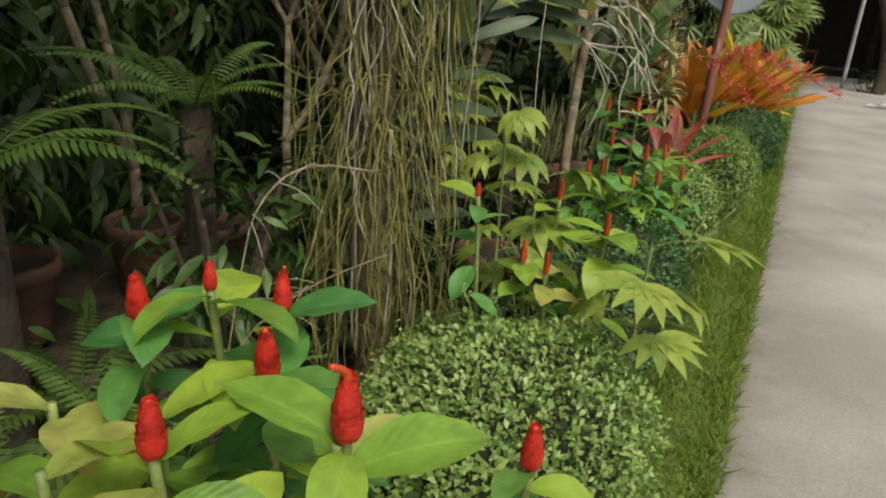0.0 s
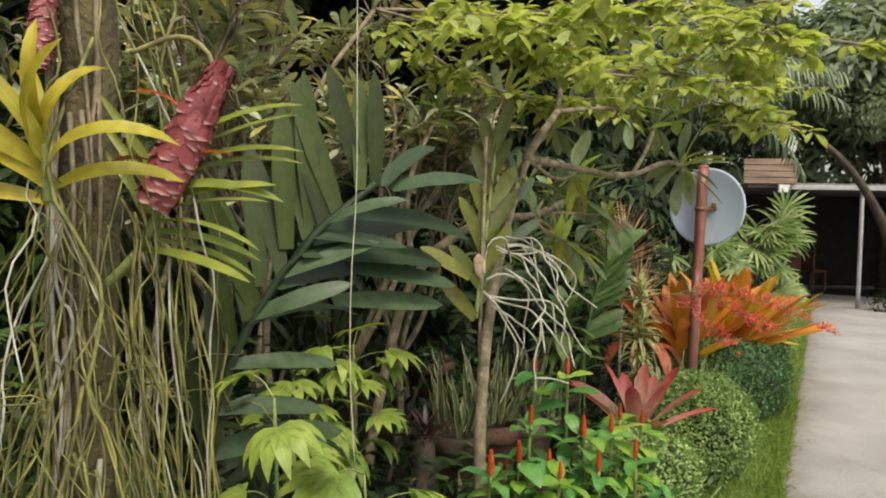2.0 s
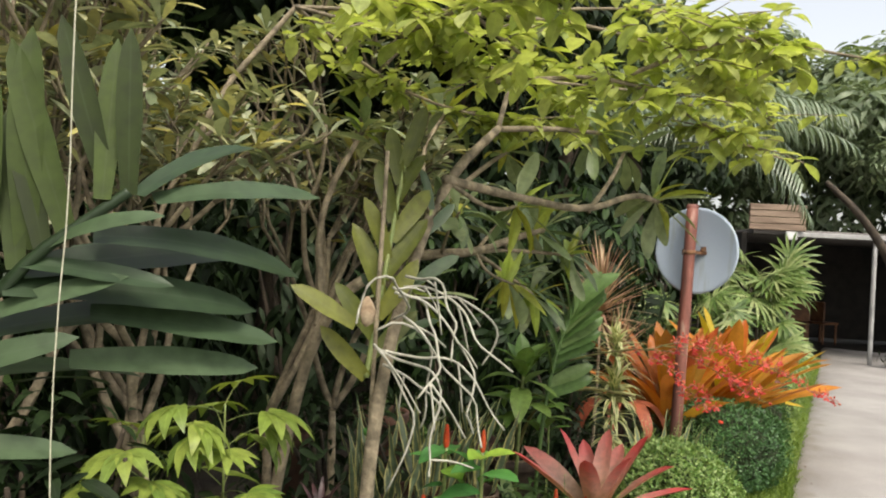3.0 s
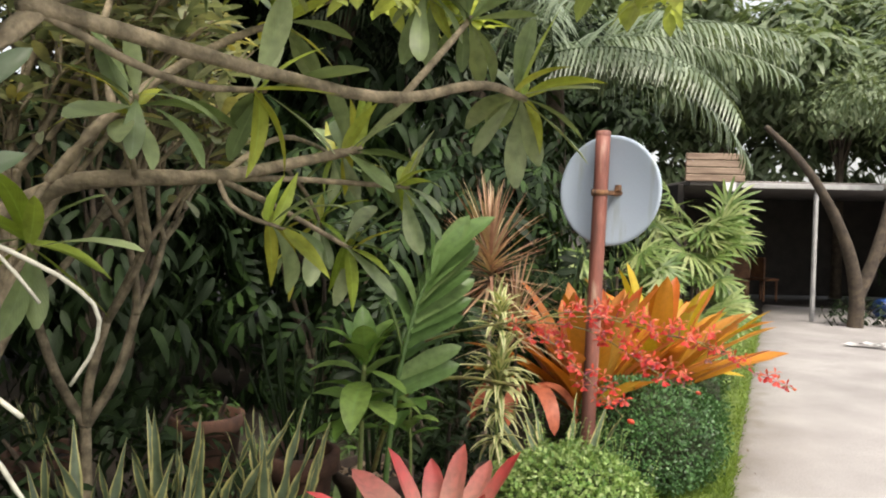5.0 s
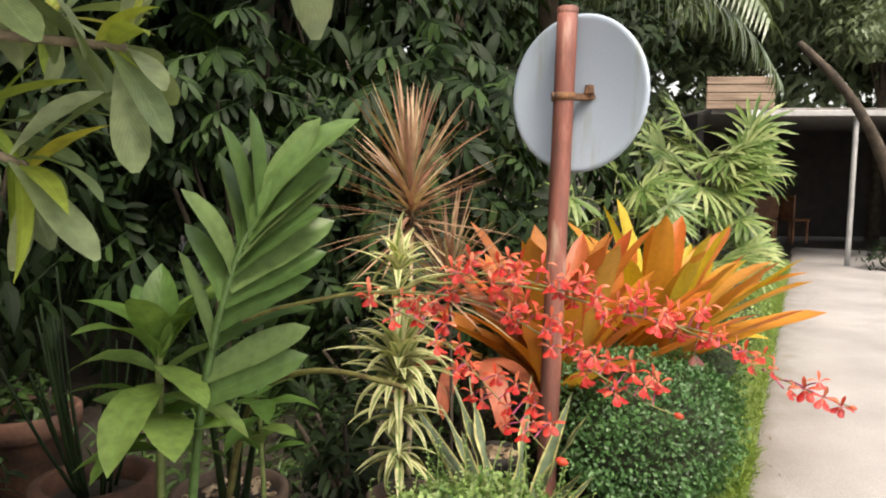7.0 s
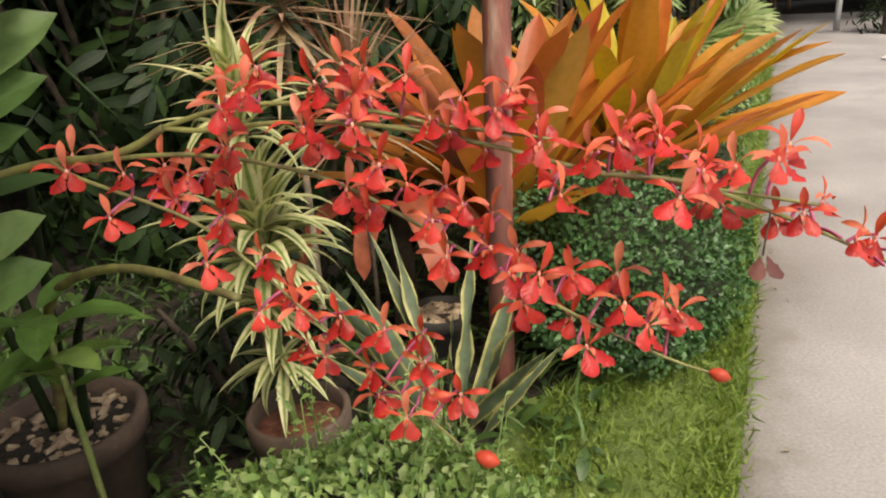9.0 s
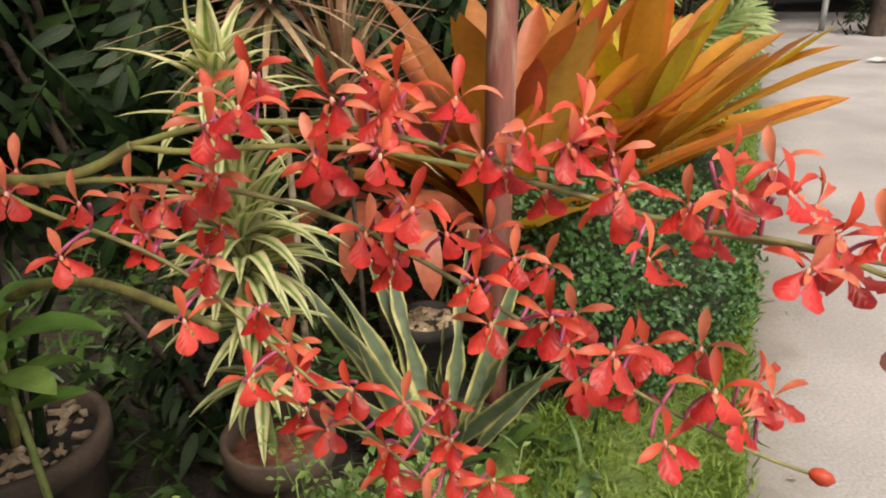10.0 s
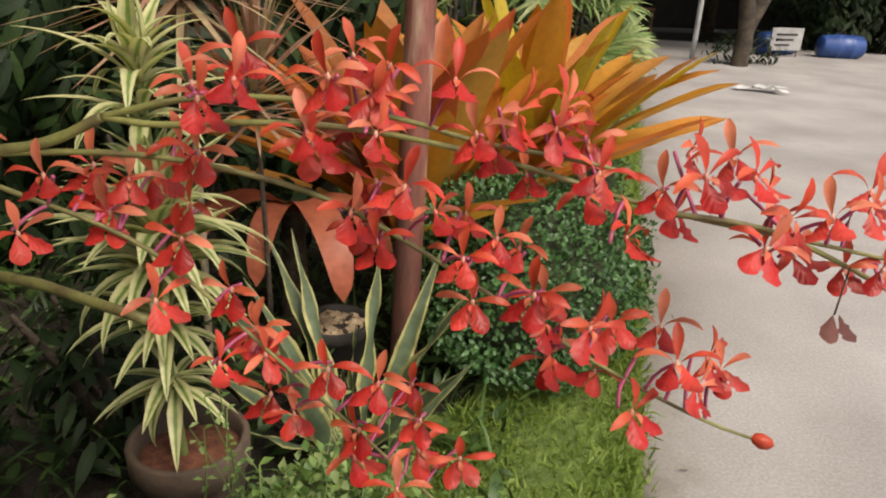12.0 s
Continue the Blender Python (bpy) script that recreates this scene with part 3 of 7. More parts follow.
SHRUB_LIGHT = "rounded shrub of tiny light green leaves beside the verge"
SHRUB_DEEP = "rounded clipped shrub of small deep green leaves"
shrub((0.345, 1.49, 0), 0.39, 0.46, 0.62, 21000, M_SHRUB, SHRUB_LIGHT, sprigs=26)
shrub((0.87, 2.71, 0), 0.27, 0.50, 0.55, 11000, M_SHRUBDARK, SHRUB_DEEP, sprigs=8)
shrub((1.36, 3.79, 0), 0.27, 0.38, 0.55, 9500, M_SHRUB, SHRUB_LIGHT, sprigs=10)
shrub((1.89, 4.78, 0), 0.30, 0.29, 0.60, 18000, M_SHRUB, SHRUB_LIGHT, sprigs=50, tall=0.26)
shrub((2.56, 6.15, 0), 0.38, 0.42, 0.56, 14000, M_SHRUBDARK, SHRUB_DEEP, sprigs=4, size=1.05)
shrub((3.06, 7.36, 0), 0.34, 0.45, 0.5, 6000, M_SHRUBDARK, SHRUB_DEEP)
shrub((3.72, 8.55, 0), 0.30, 0.5, 0.42, 3500, M_SHRUB, SHRUB_LIGHT, size=1.2)


# ---- red button ginger ----
def cone_shape(h, r):
    """A tapered cone of overlapping bracts, each standing a little proud of the one above."""
    prof = [(0.001, -0.01 * h), (0.78 * r, 0.0), (0.98 * r, 0.10 * h), (r, 0.3 * h), (0.86 * r, 0.58 * h), (0.62 * r, 0.82 * h), (0.34 * r, 0.95 * h), (0.001, h)]
    bits = [lathe([(q * 0.94, z) for q, z in prof], 12)]
    for k in range(52):
        f = k / 52
        z = h * (-0.01 + 0.86 * f)
        rr = r * (0.85 + 1.1 * f if f < 0.14 else (1.0 if f < 0.35 else 1.0 - 0.62 * (f - 0.35) / 0.65))
        az = k * 2.399
        sc = blade(h * 0.19, r * 0.95, 4, 0.25, -0.45, "tongue")
        bits.append(moved(sc, aim((rr * 0.90 * math.cos(az), rr * 0.90 * math.sin(az), z), polar(az, 1.30), polar(az, -0.2))))
    return merged(bits)


CONE = mesh("flower_cone", cone_shape(0.064, 0.0160), M_CONE, True)
SLIM = mesh("flower_cone", cone_shape(0.075, 0.0105), M_CONESLIM)
PETAL_TIP = mesh("tip_petal", tube([(0, 0, -0.006), (0.006, 0, 0.006), (0.024, 0, 0.016)], 0.0052, 0.0028, 6, 1), M_CONETIP)
COSTUS_LEAVES = {}
for tone, mt in (("fresh", M_COSTUS), ("old", M_COSTUSOLD), ("deep", M_COSTUSDARK)):
    COSTUS_LEAVES[tone] = [mesh("leaf", blade(0.125, 0.064, 7, b, 0.22, "oval", 0.25, 0.06, 5), mt) for b in (0.5, 0.9, 1.3)]


def ginger(top, foot, leaves, tone="fresh", cone=1.0, tip=False, size=1.0, spread=0.25, slim=False, label="red button ginger with a scarlet cone and broad green leaves"):
    """One cane from foot to the base of its flower cone."""
    foot, top = Vector(foot), Vector(top)
    b = thing("ginger_plant", foot, label, "ginger plant", "red button gingers in the bed")
    end = top - foot
    mid = end * 0.55 + Vector((rnd.uniform(-0.02, 0.02), rnd.uniform(-0.02, 0.02), 0))
    part("cane", tube([(0, 0, 0), mid * 0.6, mid, end], 0.0075, 0.0055, 7), M_STEM, b)
    if cone:
        lean = Vector((rnd.uniform(-0.18, 0.18), rnd.uniform(-0.12, 0.12), 1))
        c = part("flower_cone", SLIM if slim else CONE, M_CONE, b, "scarlet cone of overlapping bracts", aim(end, Vector((1, 0, 0)) - lean * 0, lean) @ Matrix.Scale(cone, 4))
        if tip:
            part("tip_petal", PETAL_TIP, M_CONETIP, c, "orange-red tip petal", Matrix.Translation((0.002, 0, 0.066)) @ Matrix.Rotation(rnd.uniform(-0.7, 0.5), 4, "Z"))
    a0 = rnd.uniform(0, 6.28)
    for k in range(leaves):
        f = k / max(1, leaves - 1)
        p = end * (1 - 0.01) - Vector((0, 0, spread * f ** 1.6 * size))
        el = 0.25 - 0.85 * f + rnd.uniform(-0.25, 0.2)
        t_ = tone if rnd.random() > 0.12 else ("old" if tone == "fresh" else "fresh")
        part("leaf", rnd.choice(COSTUS_LEAVES[t_]), M_COSTUS, b, "", aim(p, polar(a0 + k * 1.9, el), (0, 0, 1), rnd.uniform(-0.35, 0.35), rnd.uniform(0.78, 1.12) * size))
    return b


ginger((-0.19, 0.78, 1.01), (-0.22, 0.86, 0), 9, "deep", 0.9, size=1.0)
ginger((0.10, 0.57, 1.01), (0.06, 0.70, 0), 9, "fresh", 1.05, True, size=1.1)
ginger((-0.07, 0.53, 1.005), (-0.10, 0.62, 0), 9, "fresh", 0.9, size=1.1)
ginger((0.285, 0.62, 0.955), (0.27, 0.68, 0), 5, "deep", 0.8, size=0.75)
ginger((-0.10, 0.78, 1.055), (-0.06, 0.84, 0), 9, "fresh", 0.55, size=1.05)
ginger((-0.01, 0.70, 0.99), (0.0, 0.80, 0), 9, "deep", 0.95, True)
ginger((-0.015, 0.79, 1.03), (0.02, 0.86, 0), 4, "deep", 0.75, True)
ginger((-0.17, 0.52, 0.985), (-0.20, 0.60, 0), 6, "old", 0, size=1.1, label="leafy ginger cane with yellowing leaves and no flower")
ginger((-0.02, 0.50, 0.95), (-0.03, 0.56, 0), 6, "fresh", 0, size=1.05, label="leafy ginger cane with broad lime leaves and no flower")
ginger((0.07, 0.68, 0.92), (0.09, 0.76, 0), 7, "fresh", 0, size=1.3, label="leafy ginger cane with broad lime leaves and no flower")
ginger((0.0, 0.86, 0.9), (0.04, 0.92, 0), 8, "deep", 0, size=1.1, label="leafy ginger cane with broad green leaves and no flower")
ginger((-0.14, 0.70, 0.93), (-0.16, 0.76, 0), 8, "fresh", 0, size=1.3, label="leafy ginger cane with broad lime leaves and no flower")
ginger((-0.22, 0.46, 0.90), (-0.26, 0.52, 0), 9, "fresh", 0, size=1.3, label="leafy ginger cane with broad lime leaves and no flower")
ginger((-0.08, 0.42, 0.88), (-0.10, 0.48, 0), 8, "old", 0, size=1.1, label="leafy ginger cane with yellowing leaves and no flower")
ginger((-0.24, 0.66, 0.96), (-0.28, 0.7, 0), 8, "old", 0, size=1.15, label="leafy ginger cane with yellowing leaves and no flower")
ginger((0.49, 1.98, 0.85), (0.50, 2.05, 0), 9, "fresh", 0.8, size=1.15, slim=True)
ginger((0.61, 1.86, 0.79), (0.60, 2.0, 0), 9, "fresh", 0.85, size=1.2, slim=True)
ginger((0.39, 1.84, 0.70), (0.42, 1.92, 0), 9, "fresh", 0.9, size=1.15, slim=True)
ginger((0.45, 1.80, 0.69), (0.48, 1.95, 0), 8, "old", 0.85, slim=True)
ginger((0.245, 1.68, 0.93), (0.27, 1.76, 0), 7, "deep", 0.5, size=0.85, spread=0.4)
for x, y, z, tone, cn in ((0.79, 2.90, 0.70, "deep", 0.95), (0.90, 3.06, 0.63, "deep", 0.8), (0.83, 2.98, 0.80, "deep", 0.85), (1.02, 3.12, 0.72, "deep", 1.0), (1.14, 3.26, 0.70, "deep", 0.9), (0.97, 3.2, 0.92, "deep", 0.8), (0.86, 3.3, 0.90, "deep", 0.9), (0.70, 2.72, 0.72, "deep", 1.0), (1.2, 3.42, 0.70, "fresh", 0.8), (0.92, 2.88, 0.66, "fresh", 0.7), (1.06, 3.02, 0.64, "deep", 0.85), (1.22, 3.22, 0.62, "deep", 0.9), (1.3, 3.5, 0.66, "fresh", 0.8), (0.75, 3.0, 0.62, "deep", 0.8)):
    ginger((x, y, z), (x - 0.02, y + 0.05, 0), 13, tone, cn, size=0.92, spread=0.35, slim=True, label="red button ginger with a slim scarlet cone and deep green leaves")


def low_leaves(at, r, h, count, label):
    b = thing("leafy_ginger", at, label, "ginger plant")
    for k in range(10):
        d = polar(k * 2.4, 0.9)
        part("cane", tube([(0, 0, 0), d * h * 0.4, d * h * 0.9], 0.005, 0.003, 5, 1), M_STEM, b)
    for k in range(count):
        az, rr = rnd.uniform(0, 6.28), r * math.sqrt(rnd.random())
        q = Vector((math.cos(az) * rr, math.sin(az) * rr, h * rnd.uniform(0.45, 1.0) * (1 - 0.35 * (rr / r) ** 2)))
        part("leaf", rnd.choice(COSTUS_LEAVES["deep" if rnd.random() < 0.75 else "fresh"]), M_COSTUS, b, "", aim(q, polar(rnd.uniform(0, 6.28), rnd.uniform(-0.5, 0.4)), (0, 0, 1), rnd.uniform(-0.4, 0.4), rnd.uniform(0.5, 0.9)))


for x, y in ((0.86, 3.02), (1.08, 3.16), (1.28, 3.5), (0.72, 2.78)):
    low_leaves((x, y, 0), 0.19, 0.60, 42, "leafy clump of low ginger canes with deep green leaves")
low_leaves((0.5, 1.95, 0), 0.2, 0.66, 34, "leafy clump of ginger canes with deep green leaves")


# ---- plants with fingered leaves ----
def fingered(n, L, w, droop):
    bits = []
    for k in range(n):
        a = (k - (n - 1) / 2) * (2.3 / (n - 1)) * 1.15
        bits.append(moved(blade(L * (1 - 0.1 * abs(a)), w, 5, droop, 0.2, "lance", 0.2), aim((0, 0, 0), (math.sin(a), math.cos(a), 0))))
    return merged(bits)


FINGERED = [mesh("leaf", fingered(7, 0.15, 0.044, d), M_PALMATE) for d in (0.6, 1.0, 1.5)]


def fingered_plant(foot, h, count, size, label, lean=(0, 0), reach=0.09):
    b = thing("fingered_leaf_plant", foot, label, "shrub plant")
    end = Vector((lean[0], lean[1], h))
    part("stem", tube([(0, 0, 0), end * 0.5 + Vector((0.01, 0.01, 0)), end], 0.006, 0.003, 6), M_STEM, b)
    for k in range(count):
        f = 1 - 0.5 * k / count
        p = Vector((lean[0] * f, lean[1] * f, h * f))
        d = polar(k * 2.3 + foot[0] * 9, rnd.uniform(0.15, 0.7))
        q = p + d * reach * size * rnd.uniform(0.8, 1.3)
        part("leaf_stalk", tube([p, p.lerp(q, 0.5) + Vector((0, 0, 0.012)), q], 0.0018, 0.0012, 4, 1), M_STEM, b)
        part("leaf", rnd.choice(FINGERED), M_PALMATE, b, "", aim(q, Vector((d.x, d.y, -0.15)), (0, 0, 1), rnd.uniform(-0.4, 0.4), size * rnd.uniform(0.75, 1.1)))
    return b


LIMEPLANT = "young plant with lime green fingered leaves on thin stalks"
fingered_plant((0.46, 2.12, 0), 0.93, 6, 1.0, LIMEPLANT, (-0.03, 0.0))
fingered_plant((0.68, 1.78, 0), 0.80, 7, 1.25, LIMEPLANT, (0.03, -0.02))
fingered_plant((0.31, 1.92, 0), 1.15, 9, 0.75, LIMEPLANT, (0.0, -0.04))
fingered_plant((0.18, 3.30, 0), 0.98, 18, 1.05, LIMEPLANT, reach=0.13)
fingered_plant((0.02, 3.12, 0), 0.92, 15, 1.0, LIMEPLANT, reach=0.13)


# ---- the root-hung post with orchids ----
def rooty_post():
    at = Vector((-0.03, 1.88, 0))
    b = thing("orchid_post", at, "mossy post hung with a curtain of olive aerial roots", "orchid post")
    part("post", tube([(0, 0, 0), (0.01, 0.0, 0.5), (-0.012, 0.01, 1.0), (0.012, 0.0, 1.5), (0.0, 0.0, 2.3)], 0.056, 0.044, 12, 2, 0.06), M_MOSS, b)
    for k in range(26):
        az = rnd.uniform(0, 6.283)
        z0 = rnd.uniform(0.9, 2.25)
        q = polar(az, 0) * 0.054
        pts = [q + Vector((0, 0, z0))]
        for i in range(4):
            pts.append(polar(az + rnd.uniform(-0.35, 0.35), 0) * rnd.uniform(0.050, 0.066) + Vector((0, 0, z0 - 0.16 * (i + 1))))
        part("bark_strip", tube(pts, rnd.uniform(0.004, 0.008), 0.003, 5, 1), M_BARK if k % 3 else M_ROOTPALE, b)
    for k in range(135):
        az = rnd.uniform(0, 6.283)
        r0 = rnd.uniform(0.045, 0.09)
        z0 = rnd.uniform(0.75, 1.52) if rnd.random() < 0.8 else rnd.uniform(1.5, 2.1)
        z1 = max(0.03, z0 - rnd.uniform(0.35, 1.15))
        out = rnd.choice((0.02, 0.05, 0.09, 0.13, 0.17, 0.21)) * rnd.uniform(0.7, 1.1)
        tang = Vector((-math.sin(az), math.cos(az), 0))
        pts = [Vector((r0 * math.cos(az), r0 * math.sin(az), z0))]
        steps = 9
        drift = Vector((0, 0, 0))
        for i in range(1, steps + 1):
            f = i / steps
            r = r0 + out * min(1, f * 2.6) * (1 - 0.25 * f)
            drift = drift * 0.85 + tang * rnd.uniform(-0.035, 0.035) + Vector((rnd.uniform(-0.012, 0.012), rnd.uniform(-0.012, 0.012), 0))
            wob = drift + Vector((0, 0, rnd.uniform(-0.02, 0.02)))
            pts.append(Vector((r * math.cos(az), r * math.sin(az), z0 + (z1 - z0) * f)) + wob)
        rad = rnd.choice((0.0013, 0.0016, 0.002, 0.0024, 0.003, 0.0038))
        part("aerial_root", tube(pts, rad, rad * 0.7, 5, 1), M_ROOTPALE if rnd.random() < 0.12 else M_ROOT, b)
    for k in range(150):
        az = rnd.uniform(0, 6.283)
        p = polar(az, 0) * rnd.uniform(0.06, 0.22) + Vector((0, 0, rnd.uniform(0.2, 1.25)))
        pts = [p]
        for i in range(3):
            p = p + polar(az + rnd.uniform(-1.6, 1.6), rnd.uniform(-1.2, 0.6)) * rnd.uniform(0.03, 0.08)
            pts.append(p)
        part("side_root", tube(pts, 0.0015, 0.0009, 4, 1), M_ROOT, b)
    return b


rooty_post()

YSTRAP = [mesh("leaf", blade(0.21, 0.027, 9, d, 0.4, "strap", 0.6), M_VANDAY) for d in (1.1, 1.6, 2.1)]


def two_ranked(name, foot, tip, leaves, meshes, side, label, mat, els=(0.2, 1.0), size=1.0, grow=0.35, cat="orchid", roots=0, root_len=0.3, face=(0.2, -0.9, 0.5), wild=0.12, one_sided=False, start=0.0):
    """A stem with leaves in two ranks, to one side and to the other."""
    foot, tip = Vector(foot), Vector(tip)
    b = thing(name, foot, label, cat)
    end = tip - foot
    part("stem", tube([(0, 0, 0), end * 0.5, end], 0.009 * size, 0.006 * size, 7), M_STEM, b)
    side = Vector(side).normalized()
    up = end.normalized()
    for k in range(leaves):
        f = k / max(1, leaves - 1)
        s_ = side if k % 2 or (one_sided and k % 4) else -side
        d = s_ * math.cos(els[0] + (els[1] - els[0]) * f) + up * math.sin(els[0] + (els[1] - els[0]) * f) + Vector((rnd.uniform(-wild, wild), rnd.uniform(-wild, wild) * 2, rnd.uniform(-wild, wild) * 0.6))
        sz = size * (1 - grow * abs(f - 0.35)) * rnd.uniform(0.88, 1.1)
        part("leaf", rnd.choice(meshes), mat, b, "", aim(end * (start + (1 - start) * f), d, Vector(face), rnd.uniform(-0.4, 0.4), sz))
    for k in range(roots):
        p = end * rnd.uniform(0, 0.6)
        pts = [p]
        for i in range(5):
            p = p + Vector((rnd.uniform(-0.05, 0.05), rnd.uniform(-0.04, 0.04), -root_len / 5 * rnd.uniform(0.5, 1.3)))
            pts.append(p)
        part("aerial_root", tube(pts, 0.002, 0.0012, 5, 1), M_ROOTPALE if k % 4 == 0 else M_ROOT, b)
    return b


two_ranked("strap_leaf_orchid", (0.022, 1.69, 1.49), (0.025, 1.67, 1.60), 10, YSTRAP, (1, 0.2, 0), "strap-leaved orchid with yellow leaves tied to the mossy post", M_VANDAY, (0.2, 1.45), 1.12, roots=9, wild=0.3)
OSTRAP = [mesh("leaf", blade(0.26, 0.026, 9, d, 0.4, "strap", 0.35), M_VANDAL) for d in (0.4, 0.7, 1.0)]
olive = thing("strap_leaf_orchid", (0.085, 1.85, 1.41), "strap-leaved orchid with olive leaves tied to the mossy post", "orchid")
part("stem", tube([(-0.06, 0.0, -0.06), (0, 0, 0), (0.04, -0.01, 0.08), (0.06, -0.02, 0.16)], 0.010, 0.007, 7), M_STEM, olive)
for k in range(11):
    f = k / 10
    part("leaf", rnd.choice(OSTRAP), M_VANDAL, olive, "", aim(Vector((0.0, 0, 0)).lerp(Vector((0.06, -0.02, 0.16)), f), Vector((1, rnd.uniform(-0.35, 0.35), -0.35 + 0.75 * f + rnd.uniform(-0.1, 0.1))), (-0.1, -0.5, 1), rnd.uniform(-0.3, 0.3), rnd.uniform(0.75, 1.05)))
for k in range(3):
    part("leaf", rnd.choice(OSTRAP), M_VANDAL, olive, "", aim((0.03, 0, 0.05 + 0.04 * k), Vector((-0.6, -0.2, 0.9)), (0, -1, 0.3), 0.2, 0.6))
for k in range(12):
    q = Vector((rnd.uniform(-0.02, 0.09), rnd.uniform(-0.02, 0.02), rnd.uniform(-0.03, 0.08)))
    hang = [q]
    for i in range(7):
        q = q + Vector((rnd.uniform(-0.012, 0.03), rnd.uniform(-0.025, 0.025), -rnd.uniform(0.05, 0.13)))
        hang.append(q)
    part("aerial_root", tube(hang, 0.0024, 0.0014, 5, 1), M_ROOTPALE if k % 4 == 0 else M_ROOT, olive)


def pink_spike(foot, tip, size, upper):
    """Rings of overlapping pale-edged bracts round a hanging axis."""
    foot, axis = Vector(foot), Vector(tip) - Vector(foot)
    b = thing("pink_bract_spike", foot, "hanging pink flower spike of overlapping white-edged bracts", "flower spike")
    part("stalk", tube([axis * 0.02, axis * 0.5, axis, axis + Vector((-0.05, -0.02, 0.06)), axis + Vector((-0.14, -0.03, 0.02))], 0.006, 0.004, 6), M_STALK, b)
    up = axis.normalized()
    side = up.cross(Vector((0.3, 1, 0.1))).normalized()
    fore = up.cross(side)
    br = [mesh("bract", blade(0.036, 0.044, 7, d, -0.30, "brom", 0.1, 0.10, 5), M_PINK) for d in (0.15, 0.5)]
    rings = 20
    for i in range(rings):
        f = i / (rings - 1)
        r = size * (0.007 + 0.026 * math.sin(math.pi * (0.16 + 0.78 * f)) ** 0.8 * (1.05 - 0.35 * f))
        for j in range(8):
            a_ = j * 0.785 + i * 0.39 + rnd.uniform(-0.1, 0.1)
            o = side * math.cos(a_) + fore * math.sin(a_)
            d = o * (0.22 + rnd.uniform(-0.05, 0.12)) - up
            part("bract", rnd.choice(br), M_PINK, b, "", aim(axis * (f * 0.95 + 0.1) + o * r, d, o, rnd.uniform(-0.15, 0.15), size * rnd.uniform(0.8, 1.05)))
    if upper:
        part("bract", blade(0.09, 0.026, 5, 1.0, 0.3, "lance", 0.6), M_CONETIP, b, "orange-red upper bract", aim(axis * 0.68 - Vector((0.03, 0, 0)), (-1, -0.1, 0.3)))
        part("bract", blade(0.075, 0.03, 5, 0.9, 0.3, "lance", 0.4), M_PINK, b, "", aim(axis * 0.3 - Vector((0.03, 0.02, 0)), (-1, -0.2, -0.1)))
        part("bract", blade(0.07, 0.018, 5, 0.8, 0.3, "lance", 0.3), M_CONETIP, b, "orange-red lower bract", aim(axis * 0.35 + Vector((0.03, 0, 0)), (1, -0.1, 0.1)))
        part("bract", blade(0.05, 0.022, 5, 0.5, 0.3, "lance", 0.6), M_VANDAY, b, "cream upper bract", aim(axis * 0.85, (-0.3, -0.2, 1)))
    return b


pink_spike((0.132, 1.80, 1.492), (0.238, 1.82, 1.712), 1.0, True)
pink_spike((-0.045, 1.77, 1.70), (-0.04, 1.79, 1.88), 0.6, False)

GSTRAP = [mesh("leaf", blade(0.40, 0.074, 10, d, 0.15, "tongue", 0.3, 0.03, 5), M_VANDAG) for d in (0.2, 0.4, 0.6)]
DSTRAP = [mesh("leaf", blade(0.38, 0.058, 9, d, 0.2, "tongue", 0.1), M_VANDAD) for d in (0.1, 0.25)]


